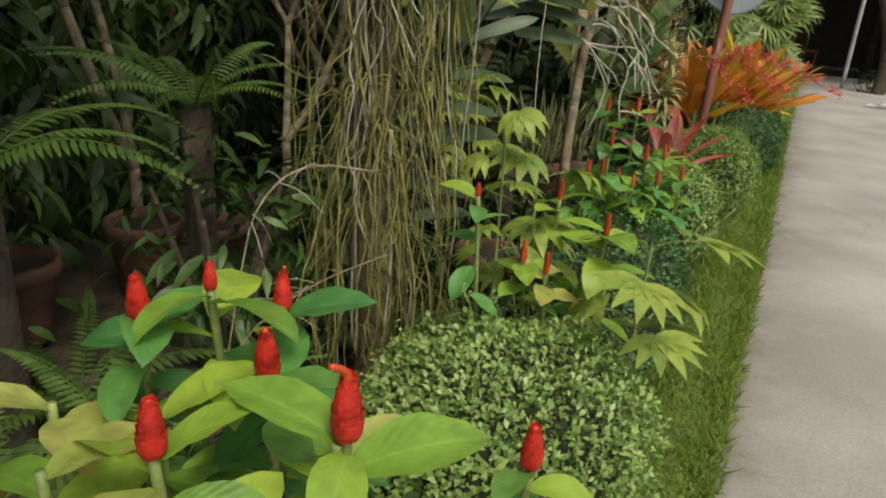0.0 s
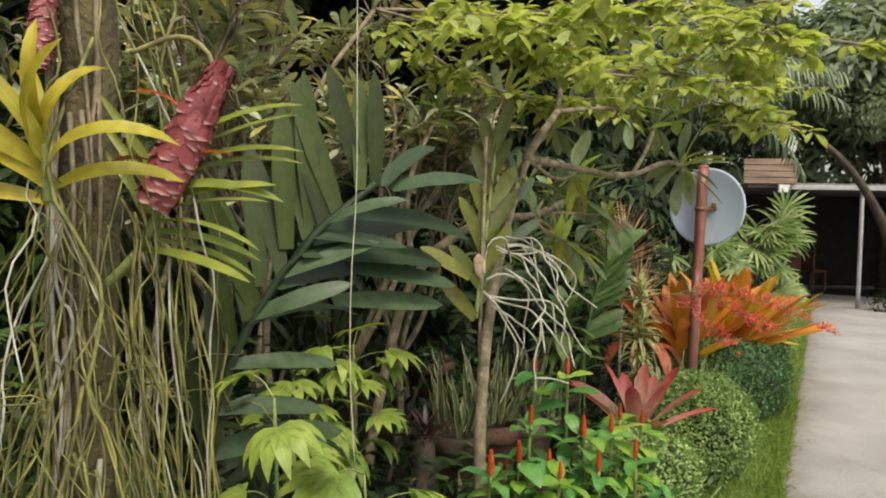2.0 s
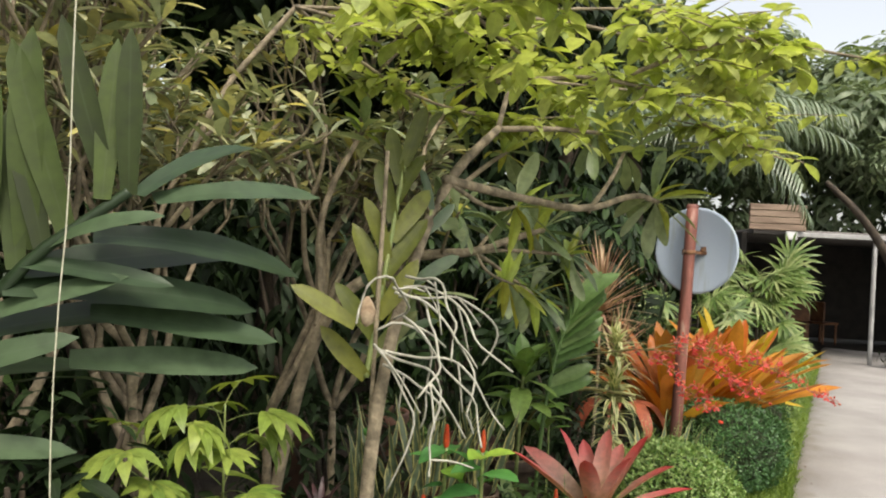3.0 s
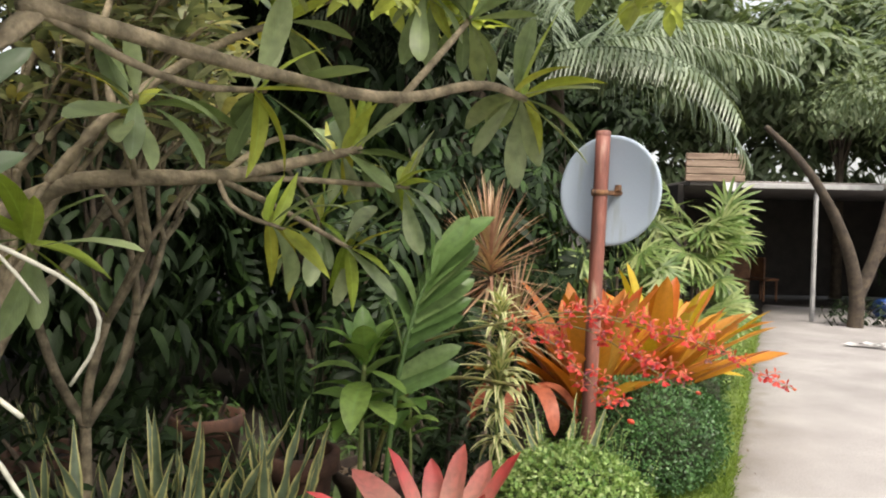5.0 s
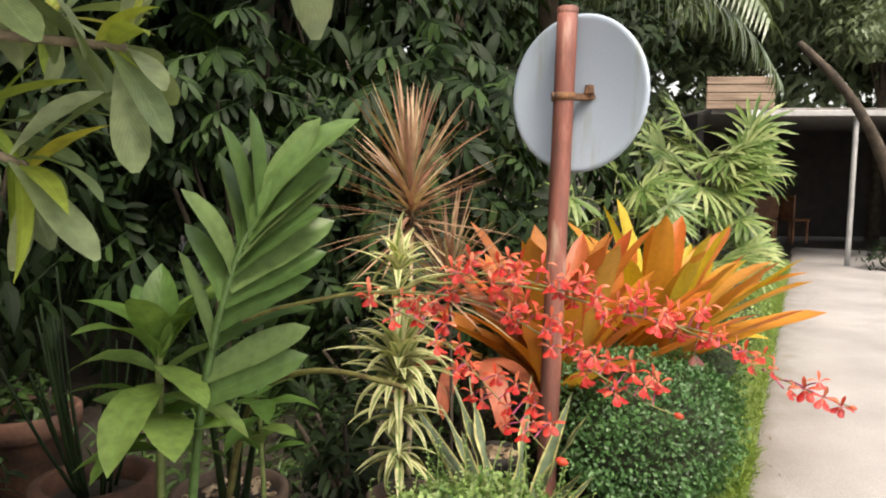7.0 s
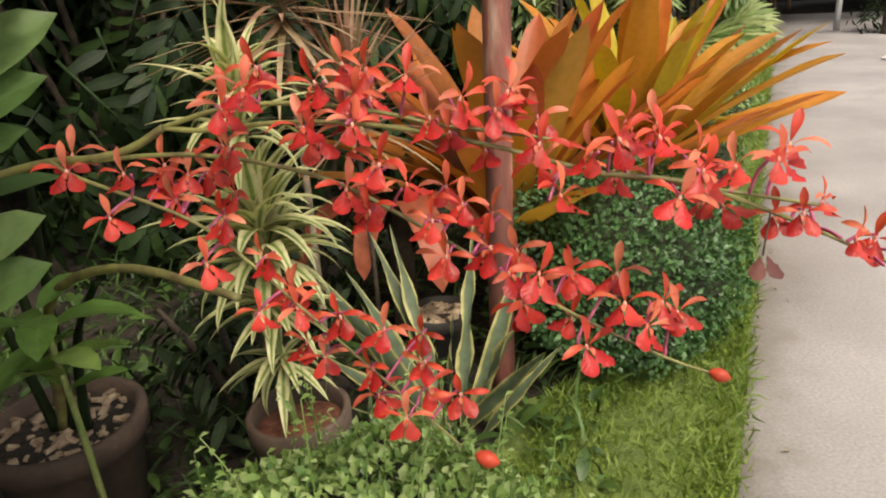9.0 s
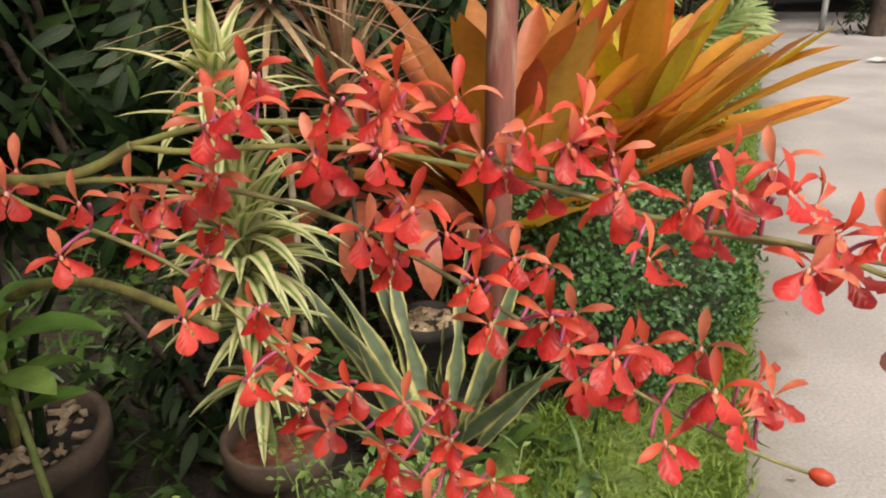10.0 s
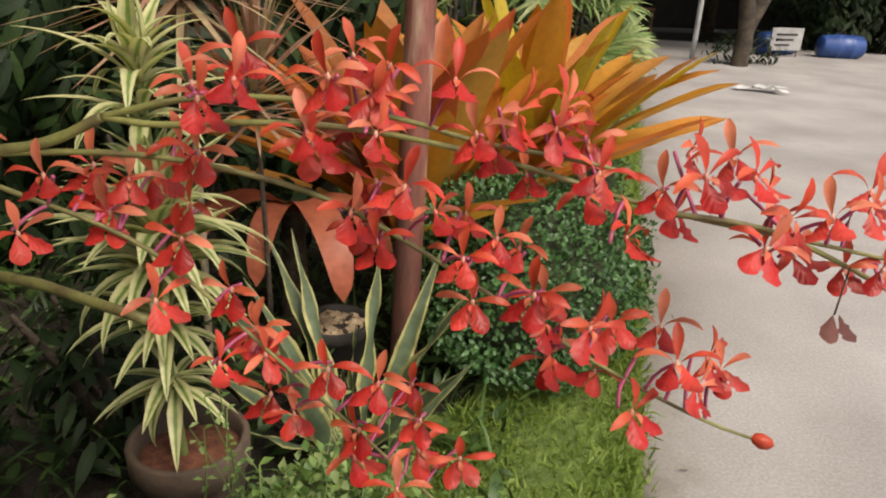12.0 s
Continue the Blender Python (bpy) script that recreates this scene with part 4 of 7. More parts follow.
def big_orchid():
    """A large climbing orchid: grey-green leaves to one side, upright dark ones to the other."""
    foot = Vector((0.02, 2.12, 0.0))
    b = thing("climbing_orchid", foot, "large climbing orchid with long grey-green strap leaves", "orchid")
    pts = [Vector(q) - foot for q in ((0.02, 2.12, 0), (0.04, 2.11, 0.6), (0.08, 2.11, 0.95), (0.16, 2.12, 1.22), (0.30, 2.17, 1.43), (0.38, 2.20, 1.50), (0.43, 2.22, 1.545))]
    part("stem", tube(pts, 0.012, 0.008, 8), M_VANDAG, b)

    def leaf(base, tip, meshes, mat, face, length, label=""):
        base, tip = Vector(base) - foot, Vector(tip) - foot
        part("leaf", rnd.choice(meshes), mat, b, label, aim(base, tip - base + Vector((0, 0, 0.08 * (tip - base).length)), face, rnd.uniform(-0.3, 0.3), (tip - base).length / length))

    for base, tip in (((0.444, 2.22, 1.54), (0.548, 2.44, 1.63)), ((0.46, 2.24, 1.535), (0.655, 2.46, 1.515)), ((0.365, 2.24, 1.475), (0.632, 2.45, 1.39)), ((0.36, 2.25, 1.355), (0.56, 2.46, 1.235)), ((0.33, 2.25, 1.28), (0.532, 2.46, 1.19)),
                      ((0.309, 2.28, 1.453), (0.40, 2.44, 1.41)), ((0.20, 2.26, 1.33), (0.273, 2.45, 1.275)), ((0.24, 2.27, 1.235), (0.284, 2.45, 1.166)), ((0.29, 2.18, 1.42), (0.50, 2.52, 1.37))):
        leaf(base, tip, GSTRAP, M_VANDAG, (-0.15, -0.85, 0.7), 0.40)
    for k in range(8):
        f = k / 7
        p = rod(pts, 0.64 - 0.42 * f) + foot
        leaf(p, p + Vector((0.17 + 0.05 * (1 - f) + rnd.uniform(-0.03, 0.05), 0.24 + rnd.uniform(-0.12, 0.1), -0.06 + rnd.uniform(-0.06, 0.05))), GSTRAP, M_VANDAG, (-0.15, -0.85, 0.7), 0.40)
    for base, tip in (((0.43, 2.22, 1.54), (0.43, 2.20, 1.79)), ((0.396, 2.22, 1.55), (0.326, 2.18, 1.80)), ((0.30, 2.18, 1.45), (0.272, 2.20, 1.79)), ((0.25, 2.16, 1.40), (0.23, 2.18, 1.72)), ((0.20, 2.14, 1.32), (0.151, 2.18, 1.60)),
                      ((0.40, 2.20, 1.53), (0.38, 2.26, 1.78)), ((0.18, 2.12, 1.25), (0.12, 2.12, 1.50))):
        leaf(base, tip, DSTRAP, M_VANDAD, (0.3, -1, 0.2), 0.38, "dark upright strap leaf")
    for k in range(9):
        p = rod(pts, 0.30 + 0.06 * k) + foot
        leaf(p, p + Vector((rnd.uniform(-0.16, 0.10), rnd.uniform(-0.12, 0.10), rnd.uniform(0.20, 0.30))), DSTRAP, M_VANDAD, (0.3, -1, 0.2), 0.38, "dark upright strap leaf")
    for k in range(7):
        p = rod(pts, 0.32 + 0.07 * k) + foot
        leaf(p, p + Vector((rnd.uniform(0.05, 0.22), rnd.uniform(-0.02, 0.14), rnd.uniform(-0.14, 0.06))), GSTRAP, M_VANDAG, (-0.15, -0.85, 0.7), 0.40)
    return b


big_orchid()


# ---- slim post with an orchid and pale roots ----
def slim_post():
    b = thing("slim_orchid_stake", (0.655, 3.14, 0), "thin stake carrying an upright orchid", "stake")
    part("stake", tube([(0, 0, 0), (0.0, 0.0, 1.0), (0.01, 0.01, 1.75)], 0.008, 0.006, 7), M_BARK, b)
    part("tie", lathe([(0.013, -0.01), (0.017, -0.006), (0.017, 0.006), (0.013, 0.01)], 10), M_COSTUSDARK, b, "green plastic tie", Matrix.Translation((0, 0, 0.97)))
    return b


slim_post()
two_ranked("upright_orchid", (0.64, 3.13, 1.12), (0.70, 3.24, 1.72), 12, [mesh("leaf", blade(0.23, 0.060, 8, d, 0.3, "tongue", 0.2), M_UPRIGHT) for d in (0.15, 0.5)], (0.9, 0.3, 0), "upright orchid with olive-green leaves on a thin stake", M_UPRIGHT, (0.85, 1.3), 1.0)
low = thing("orchid_offset", (0.618, 3.05, 1.27), "broad olive leaf and brown fibre knot tied to the stake", "orchid")
part("leaf", blade(0.20, 0.052, 9, 0.2, 0.25, "tongue", 0.1), M_UPRIGHT, low, "", aim((0, 0, 0), (-0.16, -0.05, 0.10), (0.2, -0.9, 0.6)))
part("fibre_knot", lathe([(0.004, -0.04), (0.016, -0.03), (0.022, 0.0), (0.015, 0.025), (0.004, 0.04)], 9, 0.2), M_CHIPS, low, "brown fibre knot", Matrix.Translation((0.03, 0.0, 0.04)))
two_ranked("upright_orchid", (0.70, 3.16, 1.15), (0.78, 3.30, 1.60), 7, [mesh("leaf", blade(0.19, 0.045, 8, d, 0.3, "tongue", 0.2), M_VANDAG) for d in (0.3, 0.7)], (0.9, 0.3, 0), "upright orchid with grey-green leaves on a thin stake", M_VANDAG, (0.5, 1.1), 0.9)


def pale_roots(at, count, reach, label):
    b = thing("pale_root_tangle", at, label, "aerial roots")
    for k in range(count):
        p = Vector((rnd.uniform(-0.02, 0.02), rnd.uniform(-0.02, 0.02), rnd.uniform(-0.08, 0.05)))
        d = Vector((rnd.uniform(0.5, 1.0), rnd.uniform(-0.6, 0.4), rnd.uniform(-0.5, 0.5)))
        pts = [p]
        n = rnd.randint(7, 10)
        for i in range(n):
            p = p + d.normalized() * reach / n * rnd.uniform(0.8, 1.3)
            d = d.normalized() + Vector((rnd.uniform(-0.8, 0.6), rnd.uniform(-0.5, 0.5), rnd.uniform(-0.95, 0.35)))
            pts.append(p)
        part("root", tube(pts, 0.0042, 0.0026, 6, 1), M_ROOTPALE, b)
        for _ in range(rnd.choice((1, 1, 2))):
            q = rnd.choice(pts[1:])
            e = q + Vector((rnd.uniform(-0.03, 0.11), rnd.uniform(-0.05, 0.05), rnd.uniform(-0.15, 0.02)))
            part("rootlet", tube([q, q.lerp(e, 0.5) + Vector((0, 0, 0.008)), e], 0.0034, 0.0022, 5, 1), M_ROOTPALE, b)
    return b


pale_roots((0.72, 3.12, 1.36), 7, 0.42, "tangle of pale bare aerial roots hanging from the orchid")
pale_roots((0.68, 3.08, 1.22), 5, 0.42, "tangle of pale bare aerial roots hanging from the orchid")


def hanging_cord(top, foot, sway=0.008):
    top, foot = Vector(top), Vector(foot)
    b = thing("hanging_cord", foot, "thin pale cord hanging straight down", "cord")
    e = top - foot
    pts = [e * (i / 7) + Vector((rnd.uniform(-sway, sway), rnd.uniform(-sway, sway), 0)) for i in range(8)]
    part("cord", tube(pts, 0.0013, 0.0013, 4, 1), M_CORD, b)


hanging_cord((0.41, 2.09, 2.3), (0.405, 2.11, 0.95))


# ---- dry twigs ----
def dry_twig(points, r, forks, label="pale dry twig lying among the plants"):
    at = Vector(points[0])
    b = thing("dry_twig", at, label, "twig")
    pts = [Vector(p) - at for p in points]
    part("branch", tube(pts, r, r * 0.6, 6), M_BARK, b)
    for k in range(forks):
        q = rod(pts, rnd.uniform(0.2, 0.9))
        d = polar(rnd.uniform(0, 6.28), rnd.uniform(-0.7, 0.4))
        part("side_twig", tube([q, q + d * 0.05, q + d * 0.1 + Vector((0, 0, -0.03))], r * 0.5, r * 0.25, 4, 1), M_ROOTPALE, b)


dry_twig([(0.02, 1.50, 1.02), (-0.13, 1.43, 1.05), (-0.19, 1.29, 1.0), (-0.21, 1.25, 0.88), (-0.23, 1.2, 0.7)], 0.0026, 7)
dry_twig([(0.05, 1.45, 0.85), (-0.10, 1.38, 0.80), (-0.22, 1.30, 0.72), (-0.3, 1.2, 0.55)], 0.002, 8)


# ---- frangipani ----
PLEAF = [mesh("leaf", blade(0.20, 0.053, 8, d, 0.18, "spoon", 0.15, 0.03, 5), M_PLUM) for d in (0.25, 0.6, 1.1)]
PLEAFY = [mesh("leaf", blade(0.18, 0.040, 8, d, 0.2, "lance", 0.2, 0.02, 5), M_PLUMY) for d in (0.2, 0.5, 0.9)]


def whorl(b, p, d, n, size, young=0.3):
    d = Vector(d).normalized()
    x = d.cross(Vector((0.1, 0.2, 1))).normalized()
    y = d.cross(x)
    a0 = rnd.uniform(0, 6.28)
    for k in range(n):
        a = a0 + k * 2.399
        o = d * rnd.uniform(0.0, 0.7) + x * math.cos(a) + y * math.sin(a)
        yg = rnd.random() < young
        part("leaf", rnd.choice(PLEAFY if yg else PLEAF), M_PLUM, b, "", aim(p - d * 0.004 * k, o, (0, 0, 1) if abs(o.z) < 0.9 else (0, 1, 0), rnd.uniform(-0.4, 0.4), size * rnd.uniform(0.7, 1.1)))


def frangipani(foot, limbs, label):
    """limbs: (points, radius at the start, radius at the end, leaves at the tip)."""
    foot = Vector(foot)
    b = thing("frangipani_tree", foot, label, "tree")
    for pts, r0, r1, n, *grown in limbs:
        q = [Vector(p) - foot for p in pts]
        part("limb", tube(q, r0, r1, 8, 2, 0.03), M_BARK, b)
        if n:
            whorl(b, q[-1], q[-1] - q[-2], int(n * 1.5), grown[0] if grown else 1.05, 0.4)
    return b


frangipani((0.70, 3.10, 0), [
    ([(0.70, 3.10, 0), (0.66, 3.08, 0.6), (0.67, 3.10, 1.0), (0.72, 3.19, 1.36), (0.81, 3.37, 1.7), (0.96, 3.71, 1.92)], 0.024, 0.014, 0),
    ([(0.81, 3.37, 1.70), (1.05, 3.72, 1.68), (1.32, 4.0, 1.66), (1.53, 4.2, 1.76), (1.66, 4.36, 1.74)], 0.016, 0.011, 11, 1.3),
    ([(1.32, 4.0, 1.66), (1.42, 4.1, 1.80), (1.50, 4.3, 1.95)], 0.010, 0.008, 9),
    ([(0.96, 3.71, 1.92), (1.2, 4.0, 1.98), (1.40, 4.3, 2.02)], 0.012, 0.008, 11),
    ([(0.96, 3.71, 1.92), (1.0, 3.9, 2.15), (1.1, 4.1, 2.35)], 0.011, 0.008, 13),
    ([(0.81, 3.37, 1.7), (0.95, 3.6, 1.62), (1.05, 3.85, 1.66)], 0.009, 0.006, 8),
], "leaning frangipani with bare limbs and leaf whorls at the tips")
frangipani((0.1, 3.9, 0), [
    ([(0.1, 3.9, 0), (0.2, 3.85, 0.7), (0.35, 3.75, 1.25), (0.62, 3.78, 1.45), (0.77, 3.85, 1.47), (0.89, 4.03, 1.48), (1.04, 4.32, 1.55), (1.18, 4.45, 1.60)], 0.026, 0.013, 13),
    ([(0.62, 3.78, 1.45), (0.72, 3.85, 1.62), (0.9, 4.05, 1.82), (1.0, 4.25, 1.92)], 0.014, 0.008, 9),
    ([(0.89, 4.03, 1.48), (0.94, 3.98, 1.40), (1.05, 4.05, 1.36)], 0.007, 0.005, 9),
    ([(1.0, 4.25, 1.53), (1.04, 4.4, 1.45), (1.05, 4.55, 1.36)], 0.007, 0.005, 11),
    ([(0.72, 3.85, 1.62), (0.66, 3.9, 1.85), (0.75, 4.05, 2.05)], 0.010, 0.007, 8),
    ([(0.35, 3.75, 1.25), (0.3, 3.8, 1.6), (0.45, 3.9, 1.95)], 0.016, 0.009, 9),
    ([(0.77, 3.85, 1.47), (0.80, 3.75, 1.56), (0.84, 3.7, 1.62)], 0.007, 0.005, 11),
    ([(0.89, 4.03, 1.48), (0.98, 4.25, 1.62), (1.03, 4.55, 1.62), (1.05, 4.80, 1.60)], 0.009, 0.005, 9),
    ([(0.62, 3.78, 1.45), (0.66, 3.62, 1.38), (0.72, 3.55, 1.32)], 0.007, 0.005, 9),
    ([(0.89, 4.03, 1.48), (1.0, 4.3, 1.50), (1.324, 4.5, 1.49)], 0.010, 0.007, 8, 1.1),
    ([(0.89, 4.03, 1.48), (0.98, 4.25, 1.42), (1.156, 4.5, 1.293)], 0.010, 0.007, 9, 1.2),
], "frangipani tree with long crooked limbs and grey-green leaves")


def thicket_tree(foot, h, spread, leaves, seed_, label):
    """A many-forked frangipani grown by rule."""
    r = random.Random(seed_)
    foot = Vector(foot)
    b = thing("frangipani_tree", foot, label, "tree")
    work = [(Vector((0, 0, 0)), Vector((r.uniform(-0.15, 0.15), r.uniform(-0.15, 0.15), 1)), h * 0.36, 0.026, 0)]
    poses = []
    while work:
        p, d, L, rad, depth = work.pop()
        d = d.normalized()
        m1 = p + d * L * 0.5 + Vector((r.uniform(-1, 1), r.uniform(-1, 1), 0)) * L * 0.07
        q = p + d * L + Vector((0, 0, L * 0.1))
        part("limb", tube([p, m1, q], rad, rad * 0.72, 7, 2), M_BARK, b)
        if depth >= 3:
            for k in range(leaves if depth >= 4 else 1):
                o = d * r.uniform(0, 0.7) + polar(r.uniform(0, 6.28), r.uniform(-0.6, 0.7))
                poses.append(aim(q - d * 0.01 * k, o, (0, 0, 1), r.uniform(-0.5, 0.5), r.uniform(0.4, 0.8)))
        if depth >= 6 or rad < 0.0045:
            continue
        for k in range(2 if r.random() < 0.65 else 3):
            nd = d + polar(r.uniform(0, 6.28), r.uniform(-0.1, 0.6)) * spread
            work.append((q, nd, L * r.uniform(0.62, 0.85), rad * 0.76, depth + 1))
    tagged(part("foliage", scattered(blade(0.19, 0.05, 5, 0.5, 0.18, "spoon", 0.15), poses), M_THICK, b), kind="stuff")
    return b


BARE = "densely forked frangipani with many bare upright limbs"
thicket_tree((-0.55, 3.2, 0), 1.7, 0.62, 4, 3, BARE)
thicket_tree((-0.15, 3.55, 0), 1.65, 0.6, 4, 21, BARE)
thicket_tree((-0.45, 4.0, 0), 1.75, 0.65, 4, 25, BARE)
thicket_tree((0.15, 4.8, 0), 1.6, 0.62, 3, 33, BARE)
thicket_tree((-0.05, 4.3, 0), 1.75, 0.6, 4, 5, BARE)
thicket_tree((-0.75, 4.6, 0), 1.9, 0.6, 4, 8, BARE)
thicket_tree((-0.9, 2.3, 0), 1.9, 0.55, 4, 12, BARE)


# ---- road mirror on its pole, seen from behind ----
def road_mirror():
    b = thing("road_mirror", (2.213, 5.93, 0), "round grey road mirror seen from behind on a rusty red pole", "road mirror")
    part("pole", tube([(-0.05, 0, -0.1), (-0.034, 0, 0.6), (-0.016, 0.01, 1.2), (0.003, 0.016, 1.86)], 0.037, 0.037, 18, 1), M_RUST, b, "rusty red-painted steel pipe")
    part("pole_cap", lathe([(0.001, 0.006), (0.028, 0.005), (0.038, 0.0), (0.038, -0.02)], 18), M_RUST, b, "", Matrix.Translation((0.003, 0.016, 1.86)))
    dome = [(0.001, 0.055), (0.10, 0.05), (0.19, 0.033), (0.255, 0.008), (0.268, -0.004), (0.270, -0.014), (0.262, -0.02), (0.25, -0.016), (0.001, -0.012)]
    turn = Matrix.Rotation(radians(-39), 4, "Z") @ Matrix.Rotation(radians(-90), 4, "X")
    part("mirror_back", moved(lathe(dome, 48), Matrix.Scale(1.05, 4)), M_DISC, b, "pale grey weathered metal back", Matrix.Translation((0.055, 0.075, 1.565)) @ turn)
    part("clamp_band", lathe([(0.037, -0.014), (0.042, -0.012), (0.042, 0.012), (0.037, 0.014)], 18), M_CLAMP, b, "rusted band round the pole", Matrix.Translation((-0.006, 0.013, 1.552)))
    bar = bmesh.new()
    bmesh.ops.create_cube(bar, size=1)
    bmesh.ops.scale(bar, vec=(0.15, 0.03, 0.024), verts=bar.verts)
    bmesh.ops.bevel(bar, geom=bar.edges, offset=0.004, segments=2, affect="EDGES")
    me = bpy.data.meshes.new("bracket")
    bar.to_mesh(me)
    bar.free()
    me.materials.append(M_CLAMP)
    part("bracket", me, M_CLAMP, b, "rusted bracket", Matrix.Translation((0.055, 0.03, 1.552)))
    nut = bmesh.new()
    bmesh.ops.create_cone(nut, cap_ends=True, segments=6, radius1=0.02, radius2=0.017, depth=0.03)
    mn = bpy.data.meshes.new("bolt")
    nut.to_mesh(mn)
    nut.free()
    mn.materials.append(M_CLAMP)
    part("bolt", mn, M_CLAMP, b, "", Matrix.Translation((0.085, 0.02, 1.578)))
    part("bolt", mn, M_CLAMP, b, "", Matrix.Translation((-0.035, 0.01, 1.552)) @ Matrix.Rotation(1.57, 4, "Y"))
    return b


road_mirror()


# ---- bromeliads ----
def bromeliad(name, at, meshes, mat, count, tilt, size, label, lean=(0, 0, 0), inner=0.75):
    """A vase of stiff leaves, the outer ones lying low and the inner upright."""
    b = thing(name, at, label, "bromeliad")
    for k in range(count):
        f = k / (count - 1)
        az = k * 2.399 + rnd.uniform(-0.2, 0.2)
        el = tilt[0] + (tilt[1] - tilt[0]) * f + rnd.uniform(-0.1, 0.1)
        d = polar(az, el) + Vector(lean)
        part("leaf", rnd.choice(meshes), mat, b, "", aim(polar(az, 0) * 0.02 + Vector((0, 0, 0.02 + 0.05 * f)), d, (0, 0, 1), rnd.uniform(-0.25, 0.25), size * (1 - (1 - inner) * f) * rnd.uniform(0.85, 1.1)))
    return b


OLDLEAF = leaf_material("old_red_leaf", [(0.34, 0.08, 0.045), (0.42, 0.13, 0.07)], 0.45, 0.15, rib=0.1, veins=0)
old = thing("drooping_bromeliad", (1.87, 6.28, 0.0), "bromeliad with broad brick-red leaves arching to the ground", "bromeliad")
part("stock", tube([(0, 0, 0), (0, 0, 0.2), (0, 0, 0.46)], 0.05, 0.035, 10, 1), M_BARKDARK, old)
for az, sz in ((-2.5, 1.0), (-1.2, 1.0), (-1.9, 0.8), (-3.0, 0.85), (-0.6, 0.9)):
    part("leaf", blade(0.52, 0.105, 14, 2.5, 0.15, "brom", 0.8, 0.02, 5), OLDLEAF, old, "", aim((0, 0, 0.44), polar(az, 0.1), (0, 0, 1), 0, sz))
RLEAF = [mesh("leaf", blade(0.46, 0.104, 10, d, 0.35, "tongue", 0.1, 0.03, 5), M_REDBROM) for d in (0.1, 0.35)]
bromeliad("red_bromeliad", (1.45, 4.27, 0.34), RLEAF, M_REDBROM, 12, (0.35, 1.25), 1.0, "large bromeliad with pink and red pointed leaves")
tagged(part("log_stump", tube([(1.45, 4.27, 0), (1.45, 4.27, 0.2), (1.45, 4.27, 0.36)], 0.07, 0.055, 12, 1), M_BARKDARK), "short dark stump under the red bromeliad", "stump")
OLEAF = [mesh("leaf", blade(0.80, 0.140, 12, d, 0.28, "brom", 0.1, 0.04, 5), M_ORANGE) for d in (0.15, 0.4, 0.7)]
BLEAF = [mesh("leaf", blade(0.80, 0.135, 12, d, 0.30, "brom", 0.1, 0.04, 5), M_BURNT) for d in (0.15, 0.4, 0.7)]
GLEAF = [mesh("leaf", blade(0.80, 0.130, 12, d, 0.30, "brom", 0.1, 0.04, 5), M_GOLD) for d in (0.15, 0.4, 0.7)]
ORANGE = "large bromeliad with long orange and yellow strap leaves"
bromeliad("orange_bromeliad", (2.26, 6.42, 0.22), BLEAF + OLEAF[:1], M_BURNT, 40, (0.52, 1.4), 1.06, "large bromeliad with long burnt-orange and brownish strap leaves", (0.05, 0, 0), 0.95)
bromeliad("orange_bromeliad", (2.80, 6.90, 0.26), OLEAF + BLEAF[:1] + GLEAF[:1], M_ORANGE, 38, (0.52, 1.30), 1.10, ORANGE, (0.12, 0, 0), 0.9)
bromeliad("orange_bromeliad", (3.0, 7.5, 0.2), GLEAF + OLEAF[:1], M_GOLD, 30, (0.3, 1.25), 0.95, "large bromeliad with long golden yellow strap leaves", (0.1, 0, 0), 0.9)
DBLEAF = [mesh("leaf", blade(0.16, 0.035, 6, d, 0.3, "sword", 0.2), plain_material("dark_maroon_leaf", (0.045, 0.018, 0.022), (0.10, 0.04, 0.045), 0.4, 20, 90, 0.1, 0.002)) for d in (0.3, 0.7)]
bromeliad("dark_bromeliad", (0.44, 3.50, 0.55), DBLEAF, DBLEAF[0].materials[0], 22, (0.1, 1.2), 0.8, "small bromeliad with dark maroon leaves")
tagged(part("log_stump", tube([(0.44, 3.50, 0), (0.44, 3.50, 0.3), (0.44, 3.50, 0.57)], 0.05, 0.04, 10, 1), M_BARKDARK), "dark stump carrying a small bromeliad", "stump")


# ---- dracaenas ----
def tuft(b, p, meshes, mat, n, els, size, rise=0.03):
    for k in range(n):
        f = k / (n - 1)
        part("leaf", rnd.choice(meshes), mat, b, "", aim(p + Vector((0, 0, rise * f)), polar(k * 2.399, els[0] + (els[1] - els[0]) * f + rnd.uniform(-0.22, 0.22)), (0, 0, 1), 0, size * rnd.uniform(0.75, 1.1)))


SPLEAF = [mesh("leaf", blade(0.33, 0.017, 6, d, 0.2, "needle", 0.1), M_SPIKY) for d in (0.05, 0.2, 0.5)]
sp = thing("spiky_dracaena", (1.64, 5.93, 0), "slender dracaena with a spiky head of pinkish-brown leaves", "dracaena")
part("cane", tube([(0, 0, 0), (0.02, 0.02, 0.6), (0.02, 0.01, 1.20)], 0.011, 0.008, 13), M_BARK, sp)
tuft(sp, Vector((0.02, 0.01, 1.06)), SPLEAF, M_SPIKY, 130, (-0.5, 1.35), 1.2, 0.20)
sp2 = thing("spiky_dracaena", (1.80, 6.0, 0), "shorter dracaena with pinkish-brown spiky leaves", "dracaena")
part("cane", tube([(0, 0, 0), (0.01, 0.0, 0.3), (0.0, 0.0, 0.86)], 0.008, 0.006, 8), M_BARKDARK, sp2)
tuft(sp2, Vector((0, 0, 0.78)), SPLEAF, M_SPIKY, 70, (-0.4, 1.3), 1.05, 0.14)

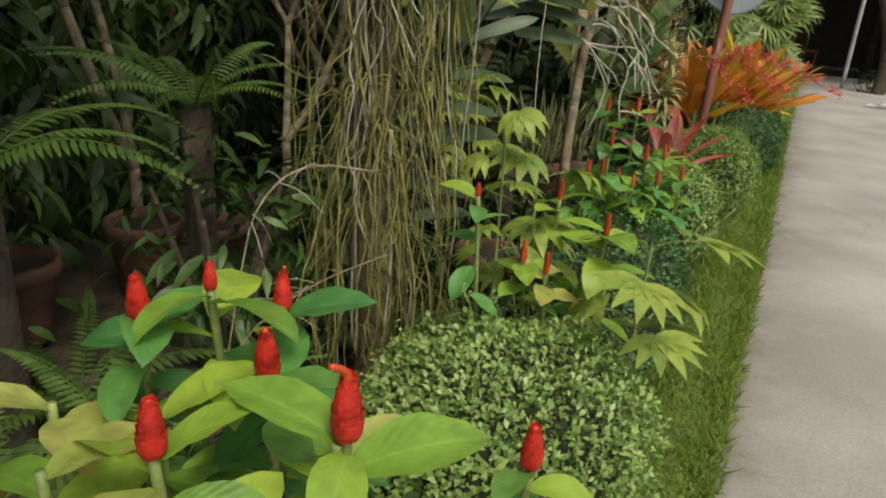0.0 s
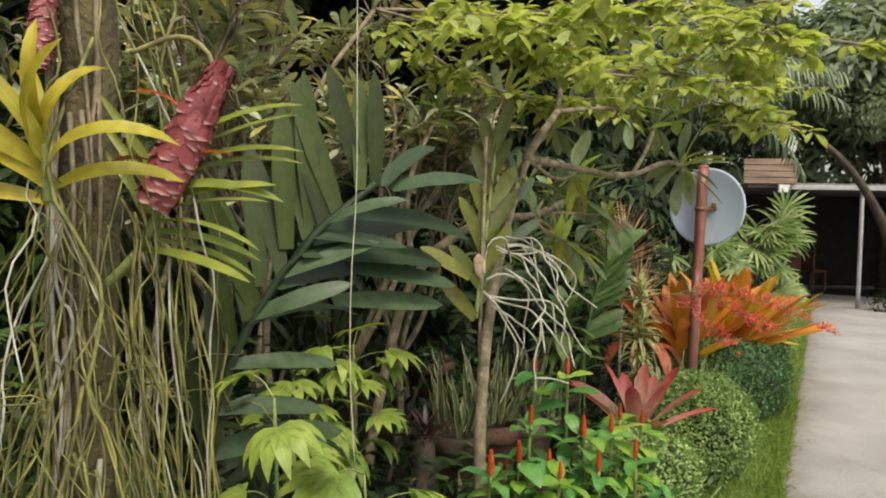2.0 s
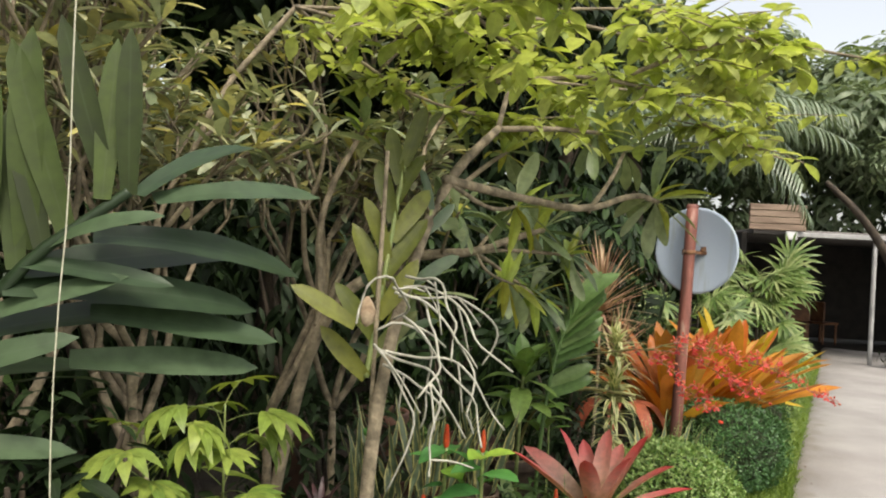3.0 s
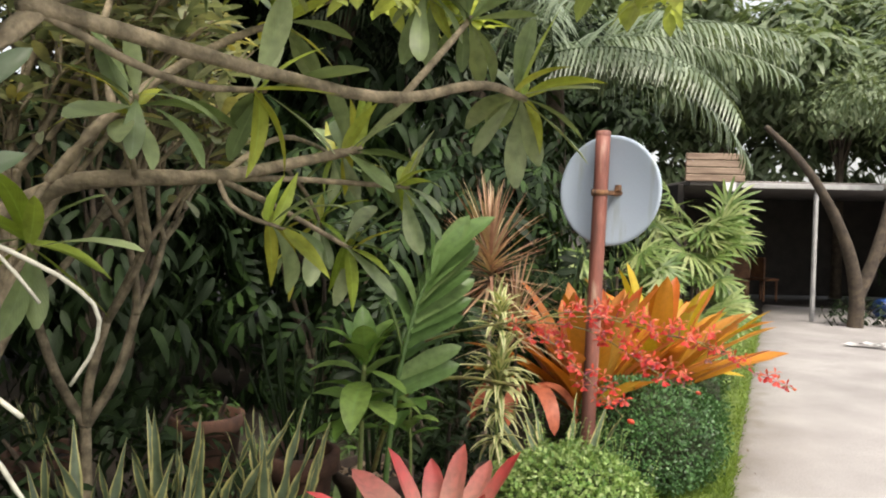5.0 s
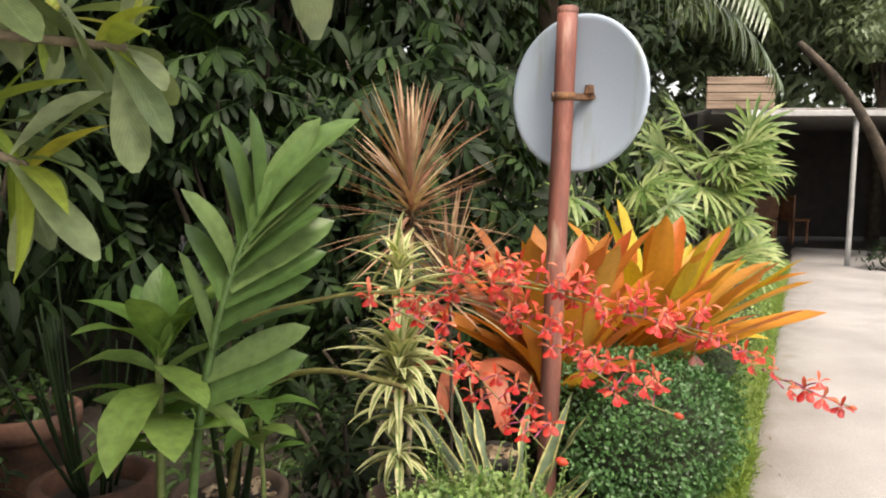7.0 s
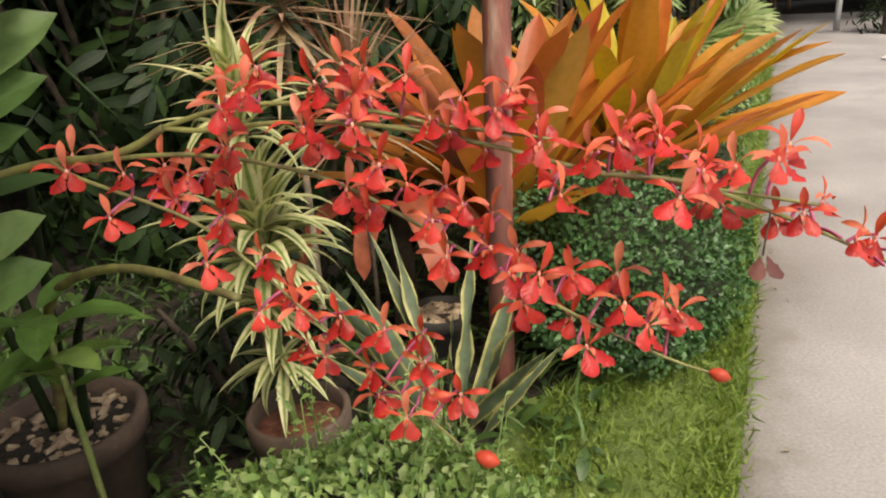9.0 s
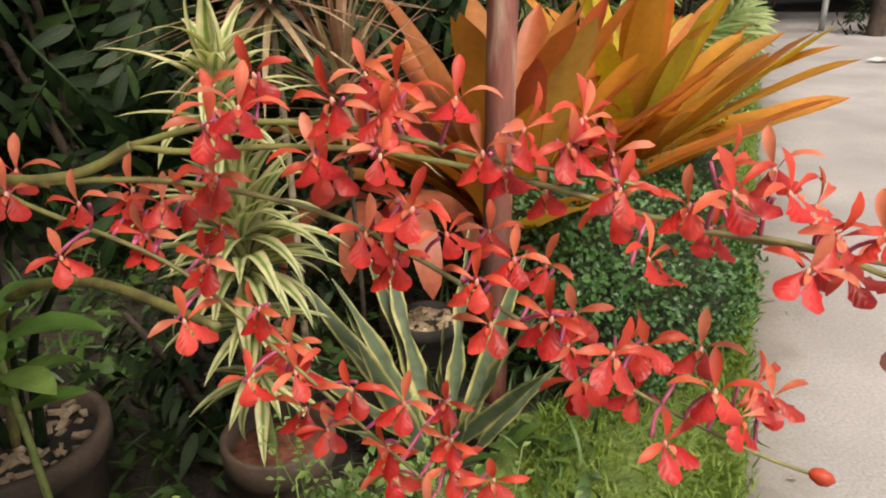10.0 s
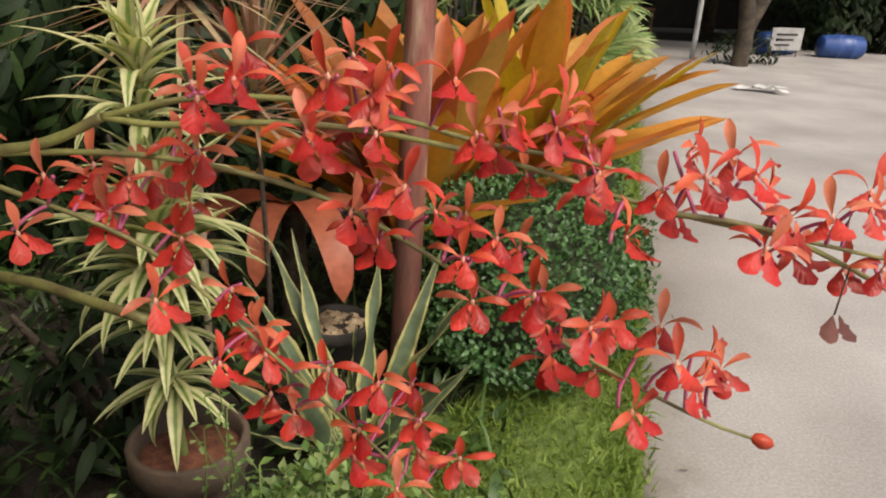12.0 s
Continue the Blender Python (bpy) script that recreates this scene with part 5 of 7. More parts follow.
VLEAF = [mesh("leaf", blade(0.20, 0.036, 9, d, 0.3, "sword", 0.55), M_VARIEG) for d in (0.8, 1.4, 2.0)]
va = thing("striped_dracaena", (1.675, 5.36, 0.30), "dracaena with tiers of cream-and-green striped leaves", "dracaena")
part("cane", tube([(0, 0, -0.02), (-0.01, 0, 0.2), (0.005, 0.01, 0.5), (0.0, 0.0, 0.72)], 0.010, 0.006, 8), M_STEM, va)
for z, n, sz, els in ((0.44, 16, 0.8, (-0.9, -0.1)), (0.56, 20, 0.85, (-0.6, 0.2)), (0.66, 34, 1.0, (-0.3, 0.7)), (0.73, 40, 1.05, (-0.1, 1.35)), (0.92, 14, 0.85, (-0.2, 0.5)), (0.98, 22, 0.85, (0.1, 1.4))):
    tuft(va, Vector((0.0, 0.0, z - 0.30)), VLEAF, M_VARIEG, n, els, sz)


# ---- snake plants ----
SLEAF = [mesh("leaf", blade(0.42, 0.038, 14, d, 0.35, "lance", 0.05, 0.45, 5), M_SANS) for d in (0.03, 0.15, 0.3)]


def snake_plant(at, n, size, label, spread=0.05, els=(0.8, 1.45)):
    b = thing("snake_plant", at, label, "snake plant")
    for k in range(n):
        az = rnd.uniform(0, 6.28)
        part("leaf", rnd.choice(SLEAF), M_SANS, b, "", aim(polar(az, 0) * rnd.uniform(0, spread), polar(az + rnd.uniform(-0.4, 0.4), rnd.uniform(*els)), polar(rnd.uniform(0, 6.28), 0.3), rnd.uniform(-1.2, 1.2), size * rnd.uniform(0.55, 1.08)))
    return b


SNAKE = "snake plant with upright cream-edged mottled leaves"
snake_plant((2.02, 5.68, 0), 17, 1.4, SNAKE, 0.08, (0.7, 1.42))
snake_plant((0.72, 4.25, 0.42), 20, 1.05, SNAKE, 0.14, (1.0, 1.52))
snake_plant((0.56, 4.05, 0.42), 18, 1.0, SNAKE, 0.12, (0.95, 1.52))
snake_plant((0.92, 4.40, 0.40), 14, 1.0, SNAKE, 0.09, (1.05, 1.52))
snake_plant((0.45, 3.15, 0.0), 10, 0.9, "low clump of narrow mottled snake plant leaves", 0.08, (0.5, 1.4))
snake_plant((0.62, 3.45, 0.0), 12, 1.1, "low clump of narrow mottled snake plant leaves", 0.08, (0.5, 1.4))


# ---- pots ----
def pot(at, r, h, mat, label, fill=True, rim=1.06, mix=None):
    b = thing("plant_pot", at, label, "plant pot")
    prof = [(0.001, 0.0), (r * 0.70, 0), (r * 0.74, 0.01), (r * 0.95, h * 0.78), (r * 1.0, h * 0.8), (r * rim, h * 0.82), (r * rim * 1.01, h * 0.98), (r * 1.0, h), (r * 0.93, h * 0.985), (r * 0.91, h * 0.86), (r * 0.88, h * 0.82)]
    part("body", lathe(prof, 28), mat, b)
    part("potting_mix", lathe([(r * 0.9, h * 0.86), (r * 0.6, h * 0.885), (0.001, h * 0.9)], 20, 0.03), mix or M_SOIL, b)
    if fill:
        for k in range(70):
            rr, az = r * 0.86 * math.sqrt(rnd.random()), rnd.uniform(0, 6.28)
            part("wood_chip", CHIP, M_CHIPS, b, "", Matrix.Translation((rr * math.cos(az), rr * math.sin(az), h * 0.895)) @ Euler((rnd.uniform(-0.5, 0.5), rnd.uniform(-0.5, 0.5), rnd.uniform(0, 6.28))).to_matrix().to_4x4() @ Matrix.Scale(rnd.uniform(0.6, 1.5), 4))
    return b


ch = bmesh.new()
bmesh.ops.create_cube(ch, size=1)
bmesh.ops.scale(ch, vec=(0.022, 0.012, 0.007), verts=ch.verts)
for v in ch.verts:
    v.co += Vector((rnd.uniform(-0.003, 0.003), rnd.uniform(-0.002, 0.002), rnd.uniform(-0.001, 0.001)))
CHIP = bpy.data.meshes.new("wood_chip")
ch.to_mesh(CHIP)
ch.free()
CHIP.materials.append(M_CHIPS)

pot((1.13, 5.44, 0), 0.17, 0.30, M_OLDPOT, "stained brown clay pot filled with wood chips")
pot((1.985, 6.04, 0), 0.095, 0.20, M_NEARBLACK, "black plastic nursery pot under the bromeliad")
pot((1.685, 5.37, 0), 0.105, 0.33, M_OLDPOT, "clay pot with reddish potting mix holding the striped dracaena", False, 1.06, M_REDMIX)
pot((0.27, 5.78, 0), 0.17, 0.43, M_TERRA, "tall terracotta pot with a rolled rim", False)
pot((0.86, 5.16, 0), 0.14, 0.46, M_TERRA, "tall terracotta pot with a wide pale rim", False, 1.16)
pot((-0.2, 5.2, 0), 0.15, 0.42, M_TERRA, "terracotta pot holding a snake plant", False)
snake_plant((-0.2, 5.2, 0.38), 9, 0.7, SNAKE, 0.06)
pot((0.70, 4.25, 0), 0.15, 0.44, M_TERRA, "terracotta pot hidden under snake plants", False)
pot((0.56, 4.05, 0), 0.13, 0.44, M_OLDPOT, "brown clay pot under snake plants", False)
pot((0.92, 4.40, 0), 0.11, 0.42, M_OLDPOT, "brown clay pot under snake plants", False)
pot((-0.80, 2.15, 0.40), 0.12, 0.24, M_TERRA, "terracotta pot standing in the shade", False)
pot((-0.64, 2.38, 0.36), 0.10, 0.20, M_TERRA, "terracotta pot standing in the shade", False)
pot((-1.0, 1.75, 0.40), 0.12, 0.24, M_TERRA, "terracotta pot standing in the shade", False)
pot((0.35, 3.0, 0), 0.14, 0.30, M_TERRA, "terracotta pot beside the orchid stake", False)


def box_shape(x0, x1, y0, y1, z0, z1):
    V = [(x, y, z) for z in (z0, z1) for y in (y0, y1) for x in (x0, x1)]
    F = [(0, 2, 3, 1), (4, 5, 7, 6), (0, 1, 5, 4), (2, 6, 7, 3), (0, 4, 6, 2), (1, 3, 7, 5)]
    return np.array(V, float), F, np.array([(v[0], v[1]) for v in V], float)


bench = thing("plant_bench", (-0.8, 2.1, 0), "low dark wooden bench holding pots in the shade", "bench")
part("bench_top", box_shape(-0.5, 0.35, -0.5, 0.5, 0.33, 0.37), M_BARKDARK, bench, flat=True)
for x in (-0.42, 0.27):
    for y in (-0.42, 0.42):
        part("leg", box_shape(x - 0.03, x + 0.03, y - 0.03, y + 0.03, 0.0, 0.33), M_BARKDARK, bench, flat=True)


bromeliad("arching_leaf_plant", (1.12, 4.66, 0.10), [mesh("leaf", blade(0.44, 0.075, 10, d, 0.25, "lance", 0.3, 0.05, 5), M_ORCHLEAF) for d in (0.9, 1.4)], M_ORCHLEAF, 10, (0.35, 1.1), 1.0, "low plant with broad arching grey-green leaves in the bed")
# ---- pencil-stemmed plant in the tall pot ----
ps = thing("pencil_plant", (0.86, 5.16, 0.42), "plant of thin upright round green stems", "succulent")
for k in range(16):
    az = rnd.uniform(0, 6.28)
    d = polar(az, rnd.uniform(1.15, 1.5))
    L = rnd.uniform(0.35, 0.62)
    part("stem", tube([polar(az, 0) * 0.05, d * L * 0.5 + polar(az, 0) * 0.06, d * L + polar(az, 0) * 0.05], 0.006, 0.003, 6, 1), M_SHADEDLEAF, ps)


# ---- red spray orchid ----
RL = [mesh("leaf", blade(0.24, 0.076, 9, d, 0.25, "tongue", 0.2, 0.03, 5), M_ORCHLEAF) for d in (0.15, 0.4, 0.7)]
so = thing("spray_orchid_plant", (1.22, 4.86, 0.0), "tall orchid with stiff leaves in two ranks", "orchid")
SO = [Vector(q) for q in ((0, 0, 0), (0.01, 0.02, 0.4), (0.04, 0.05, 0.76), (0.09, 0.09, 1.0), (0.13, 0.12, 1.13), (0.17, 0.14, 1.20))]
part("stem", tube(SO, 0.012, 0.008, 8), M_ORCHLEAF, so)
for k in range(13):
    f = k / 12
    q = rod(SO, 0.40 + 0.56 * f)
    part("leaf", rnd.choice(RL), M_ORCHLEAF, so, "", aim(q, Vector((0.95 - 0.15 * f, 0.25 + rnd.uniform(-0.35, 0.3), 0.30 + 0.75 * f + rnd.uniform(-0.12, 0.12))), (-0.45, -0.75, 0.6), rnd.uniform(-0.35, 0.35), rnd.uniform(0.95, 1.12) * (1.0 + 0.25 * f)))
for k in range(6):
    f = k / 5
    q = rod(SO, 0.5 + 0.46 * f)
    part("leaf", rnd.choice(RL), M_ORCHLEAF, so, "", aim(q, Vector((-0.38 + 0.22 * f, -0.05 + rnd.uniform(-0.2, 0.2), 0.9)), (0.9, -0.25, 0.3), rnd.uniform(-0.3, 0.3), rnd.uniform(0.85, 1.1)))
ML = [mesh("leaf", blade(0.245, 0.096, 8, d, 0.2, "oval", 0.3, 0.05, 5), M_ROSETTE) for d in (0.5, 0.9, 1.3)]
ro = thing("broad_leaf_plant", (1.12, 4.95, 0.0), "plant with a rosette of broad bright green leaves", "garden plant")
part("stem", tube([(0, 0, 0), (0.01, 0.02, 0.5), (0.02, 0.02, 0.87)], 0.012, 0.009, 8), M_STEM, ro)
for k in range(9):
    part("leaf", rnd.choice(ML), M_ROSETTE, ro, "", aim((0.02, 0.02, 0.84), polar(k * 2.399, rnd.uniform(0.75, 1.4)), (0, 0, 1), 0, rnd.uniform(0.85, 1.1)))
for k in range(16):
    part("leaf", rnd.choice(ML), M_ROSETTE, ro, "", aim((0.015, 0.02, 0.60 + 0.015 * k), polar(k * 2.399 + 1, rnd.uniform(-0.45, 0.45)), (0, 0, 1), rnd.uniform(-0.3, 0.3), rnd.uniform(0.85, 1.2)))
ro2 = thing("broad_leaf_plant", (1.30, 5.22, 0.0), "low plant with broad light green leaves", "garden plant")
part("stem", tube([(0, 0, 0), (0.01, 0.0, 0.3), (0.0, 0.0, 0.66)], 0.008, 0.006, 8), M_STEM, ro2)
for k in range(12):
    part("leaf", rnd.choice(ML), M_ROSETTE, ro2, "", aim((0, 0, 0.50 + 0.016 * k), polar(k * 2.399, rnd.uniform(-0.3, 0.6)), (0, 0, 1), 0, rnd.uniform(0.5, 0.75)))
dk = thing("dark_cane_orchid", (1.13, 5.44, 0.27), "clump of dark bent orchid canes in a pot", "orchid")
for pts in ([(0, 0, 0), (0.06, -0.05, 0.25), (0.16, -0.16, 0.42), (0.36, -0.26, 0.50), (0.60, -0.44, 0.50)], [(0.02, 0, 0), (0.05, 0.0, 0.3), (0.12, -0.05, 0.6)], [(-0.02, 0, 0), (-0.05, -0.02, 0.35), (-0.08, -0.1, 0.7)], [(0.0, 0.03, 0), (-0.02, 0.02, 0.4), (0.02, 0.0, 0.75)], [(0.05, 0.0, 0), (0.1, -0.03, 0.25), (0.22, -0.1, 0.4)]):
    part("cane", tube(pts, 0.013, 0.006, 8), M_STALK if pts[-1][0] > 0.5 else M_SHADEDLEAF, dk)


def petal_shapes():
    top = moved(blade(0.030, 0.0088, 7, 0.7, 0.45, "spoon", 0.3, 0.12), aim((0, 0, 0.002), (0, -0.1, 1), (0, -1, 0)))
    left = moved(blade(0.034, 0.0072, 8, 1.8, 0.45, "spoon", 0.75, 0.12), aim((-0.002, 0, 0.001), (-1, -0.2, 0.22), (0, -0.8, 1)))
    right = moved(blade(0.034, 0.0072, 8, 1.8, 0.45, "spoon", 0.75, 0.12), aim((0.002, 0, 0.001), (1, -0.2, 0.22), (0, -0.8, 1)))
    lip = moved(blade(0.009, 0.005, 4, 1.2, 0.5, "oval", 0.2), aim((0, -0.003, 0), (0, -1, -0.5)))
    return merged([top, left, right, lip])


def lower_shape(side):
    return moved(blade(0.027, 0.0165, 8, -0.6, -0.3, "spoon", 0.15, 0.25, 5), aim((0.003 * side, -0.002, 0.001), (0.26 * side, -0.25, -1), (0.45 * side, -1, 0.1)))


PETALS = mesh("flower", petal_shapes(), M_PETAL)
LOWER = [mesh("lower_sepal", lower_shape(s_), M_LIP) for s_ in (-1, 1)]
COLUMN = mesh("column", lathe([(0.0005, -0.003), (0.0016, -0.002), (0.0019, 0.001), (0.0012, 0.003), (0.0005, 0.004)], 8), M_COLUMN)
PEDICEL = mesh("pedicel", tube([(0, 0.002, -0.001), (0, 0.012, 0.004), (0, 0.028, 0.002)], 0.0013, 0.0016, 5, 1), M_PEDICEL)
spray = thing("red_orchid_spray", (1.37, 4.90, 0.95), "arching sprays of scarlet orchid flowers reaching over the shrubs", "orchid")
ORIGIN = Vector((1.37, 4.90, 0.95))


def branch(points, r0, r1):
    part("flower_stalk", tube([Vector(p) - ORIGIN for p in points], r0, r1, 7, 2, 0.05), M_STALK, spray)


def depth_at(x):
    return 4.735 - (x - 1.682) * 0.24


def flowers(points, spots, size=1.0):
    """A flower at each (x, z) spot, its face to the open side, joined to the nearest bit of the stalk."""
    pts = [Vector(p) for p in points]
    more = [(x + rnd.uniform(-0.022, 0.022), z + rnd.uniform(-0.012, 0.016)) for x, z in spots if rnd.random() < 0.55]
    for x, z in list(spots) + more:
        y = depth_at(x) + (rnd.uniform(0.015, 0.045) if (x, z) in more else rnd.uniform(-0.035, 0.02))
        near = min((rod(pts, k / 40) for k in range(41)), key=lambda q: (q.x - x) ** 2 + (q.z - z) ** 2)
        pos = Vector((x, y, z))
        yaw, pitch, roll = rnd.uniform(-0.95, 0.95), rnd.uniform(-0.5, 0.25), rnd.uniform(-0.35, 0.35)
        m = Matrix.Translation(pos - ORIGIN) @ Euler((pitch, roll, yaw)).to_matrix().to_4x4() @ Matrix.Scale(size * rnd.uniform(0.8, 1.0), 4)
        f = part("flower", PETALS, M_PETAL, spray, "scarlet orchid flower", m)
        for low in LOWER:
            part("lower_sepal", low, M_LIP, f)
        part("column", COLUMN, M_COLUMN, f)
        back_ = pos + (m.to_3x3() @ Vector((0, 0.012, 0)))
        part("pedicel", tube([back_ - ORIGIN, back_.lerp(near, 0.5) - ORIGIN + Vector((0, 0.004, 0.002)), near - ORIGIN], 0.0014, 0.0016, 5, 1), M_PEDICEL, spray)


STALK = [(1.37, 4.90, 0.95), (1.45, 4.84, 0.99), (1.55, 4.79, 1.02), (1.652, 4.76, 1.044), (1.711, 4.729, 1.049), (1.752, 4.721, 1.057), (1.789, 4.714, 1.077)]
TOP = [(1.789, 4.714, 1.077), (1.85, 4.701, 1.094), (1.918, 4.686, 1.096), (1.994, 4.667, 1.085), (2.034, 4.656, 1.073), (2.097, 4.639, 1.066), (2.142, 4.627, 1.057)]
LONG = [(1.789, 4.714, 1.077), (1.827, 4.706, 1.072), (1.888, 4.692, 1.079), (1.968, 4.673, 1.078), (2.066, 4.648, 1.06), (2.162, 4.622, 1.032), (2.25, 4.60, 1.019), (2.33, 4.60, 1.0)]
FAR = [(2.162, 4.622, 1.032), (2.222, 4.604, 1.028), (2.258, 4.593, 1.015), (2.33, 4.60, 0.98), (2.42, 4.61, 0.93), (2.50, 4.61, 0.895), (2.57, 4.61, 0.87)]
MIDDLE = [(1.711, 4.729, 1.048), (1.783, 4.714, 1.053), (1.846, 4.7, 1.05), (1.936, 4.679, 1.031), (2.004, 4.663, 0.992), (2.071, 4.646, 0.949), (2.138, 4.629, 0.906), (2.218, 4.609, 0.865), (2.255, 4.6, 0.853)]
LOW = [(1.66, 4.75, 1.045), (1.691, 4.732, 1.031), (1.796, 4.709, 0.994), (1.839, 4.698, 0.959), (1.873, 4.69, 0.923), (1.944, 4.673, 0.849), (2.036, 4.652, 0.754)]
branch(STALK, 0.0048, 0.0036)
branch(TOP, 0.0026, 0.0014)
branch(LONG, 0.0027, 0.0014)
branch(FAR, 0.0024, 0.0012)
branch(MIDDLE, 0.0026, 0.0012)
branch(LOW, 0.0023, 0.0012)
flowers(TOP, ((1.859, 1.098), (1.883, 1.112), (1.94, 1.113), (1.97, 1.1), (1.98, 1.118), (2.015, 1.117), (2.055, 1.097), (2.082, 1.087), (2.094, 1.096)))
flowers(LONG, ((1.926, 1.078), (1.929, 1.064), (1.968, 1.081), (2.031, 1.083), (2.046, 1.068), (2.075, 1.047), (2.116, 1.056), (2.128, 1.021), (2.154, 1.051), (2.177, 1.026), (2.171, 1.065), (2.198, 1.067), (2.213, 1.021), (2.232, 1.038), (2.251, 1.043), (2.258, 1.002), (2.286, 1.044)))
flowers(FAR, ((2.31, 1.0), (2.34, 0.985), (2.37, 0.96), (2.385, 0.975), (2.41, 0.945), (2.423, 0.925), (2.45, 0.925), (2.48, 0.91), (2.505, 0.90)), 0.85)
flowers(MIDDLE, ((1.855, 1.06), (1.953, 1.02), (1.986, 1.047), (2.008, 1.029), (1.971, 0.999), (2.026, 0.998), (2.052, 1.007), (2.035, 0.965), (2.072, 0.978), (2.088, 0.945), (2.109, 0.958), (2.098, 0.911), (2.144, 0.939), (2.147, 0.891), (2.18, 0.924), (2.2, 0.9), (2.218, 0.912)))
flowers(LOW, ((1.682, 1.038), (1.754, 1.042), (1.783, 1.004), (1.798, 1.028), (1.731, 1.001), (1.819, 0.958), (1.836, 0.994), (1.868, 0.954), (1.858, 0.906), (1.889, 0.9), (1.935, 0.904), (1.908, 0.844), (1.958, 0.844), (1.972, 0.885), (2.007, 0.842), (1.956, 0.794), (1.986, 0.796), (2.039, 0.81)))
BUD = mesh("bud", lathe([(0.001, -0.011), (0.005, -0.008), (0.008, 0.0), (0.006, 0.007), (0.001, 0.012)], 10, 0.06), M_PETAL)
for x, y, z, s_ in ((2.262, 4.597, 0.852, 0.8), (2.575, 4.61, 0.868, 0.6), (2.555, 4.61, 0.862, 0.5), (2.06, 4.645, 0.742, 1.1)):
    part("bud", BUD, M_PETAL, spray, "closed crimson bud", Matrix.Translation(Vector((x, y, z)) - ORIGIN) @ Euler((0.5, 1.9, 0.2)).to_matrix().to_4x4() @ Matrix.Scale(s_, 4))
WITHER = leaf_material("withered_petal", [(0.10, 0.03, 0.03), (0.16, 0.05, 0.04)], 0.7, 0.1, rib=0, veins=0)
wl = part("withered_flower", moved(merged([lower_shape(-1), lower_shape(1)]), Matrix.Scale(0.8, 4)), WITHER, spray, "withered dark flower hanging by a thread", Matrix.Translation(Vector((2.283, 4.585, 0.967)) - ORIGIN))
part("thread", tube([Vector((2.283, 4.585, 0.967)) - ORIGIN, Vector((2.284, 4.585, 0.985)) - ORIGIN, Vector((2.286, 4.586, 1.003)) - ORIGIN], 0.0008, 0.0008, 4, 1), M_BARKDARK, spray)


# ---- ferns and shade plants at the back ----
def frond_shape(L, pairs, leaf_len, leaf_w, droop, fall=0.0):
    """A feathered frond along +Y."""
    bits, pts = [], []
    y = z = 0.0
    for i in range(pairs + 1):
        f = i / pairs
        a = 0.7 - droop * f
        pts.append(Vector((0, y, z)))
        if i > 1:
            k = math.sin(math.pi * (0.12 + 0.88 * f) ** 0.9) * 0.9 + 0.1
            for s_ in (-1, 1):
                d = Vector((s_, 0.45 + 0.3 * f, z * 0 - fall - 0.15))
                bits.append(moved(blade(leaf_len * k, leaf_w, 3, 0.5 + fall * 0.4, 0.2, "lance"), aim((0, y, z), d, (0, -0.3, 1))))
        y += L / pairs * math.cos(a)
        z += L / pairs * math.sin(a)
    bits.append(tube(pts, 0.004 * L / 0.6, 0.001, 4, 0))
    return merged(bits)


FROND = [mesh("frond", frond_shape(0.55, 30, 0.055, 0.014, d), M_FERN) for d in (1.2, 1.7)]


def fern(at, n, size, label="fern with arching feathered fronds", mat=M_FERN):
    b = thing("fern", at, label, "fern")
    for k in range(n):
        part("frond", rnd.choice(FROND), mat, b, "", aim((0, 0, 0), polar(k * 2.399 + at[0] * 5, rnd.uniform(0.0, 0.35)), (0, 0, 1), rnd.uniform(-0.3, 0.3), size * rnd.uniform(0.8, 1.15)))
    return b


fern((-0.85, 1.45, 0.95), 11, 1.0)
fern((-0.75, 1.55, 0.30), 12, 1.0, "low fern with arching feathered fronds")
fern((-0.42, 1.2, 0.42), 11, 0.85, "low fern with arching feathered fronds")
fern((-0.42, 0.78, 0.62), 10, 0.8, "fern with arching feathered fronds")
fern((-0.58, 2.05, 1.02), 12, 0.85)
fern((0.0, 2.4, 0.1), 10, 0.8, "low fern with arching feathered fronds")
hook = thing("fern_stand", (-0.85, 1.45, 0), "dark post carrying a fern", "post")
part("post", tube([(0, 0, 0), (0, 0, 0.5), (0, 0, 0.96)], 0.05, 0.05, 10, 1), M_BARKDARK, hook)
hook = thing("fern_stand", (-0.58, 2.05, 0), "dark post carrying a fern", "post")
part("post", tube([(0, 0, 0), (0, 0, 0.5), (0, 0, 1.03)], 0.045, 0.045, 10, 1), M_BARKDARK, hook)
ag = bromeliad("agave_plant", (-0.42, 1.72, 0.25), [mesh("leaf", blade(0.34, 0.055, 8, 0.1, 0.5, "sword", 0.1), M_MIDLEAF)], M_MIDLEAF, 9, (0.7, 1.4), 1.0, "dark green agave with stiff pointed leaves")
pot((-0.42, 1.72, 0), 0.13, 0.27, M_TERRA, "terracotta pot with an agave", False)

LANCE = blade(0.17, 0.045, 4, 0.9, 0.2, "lance")


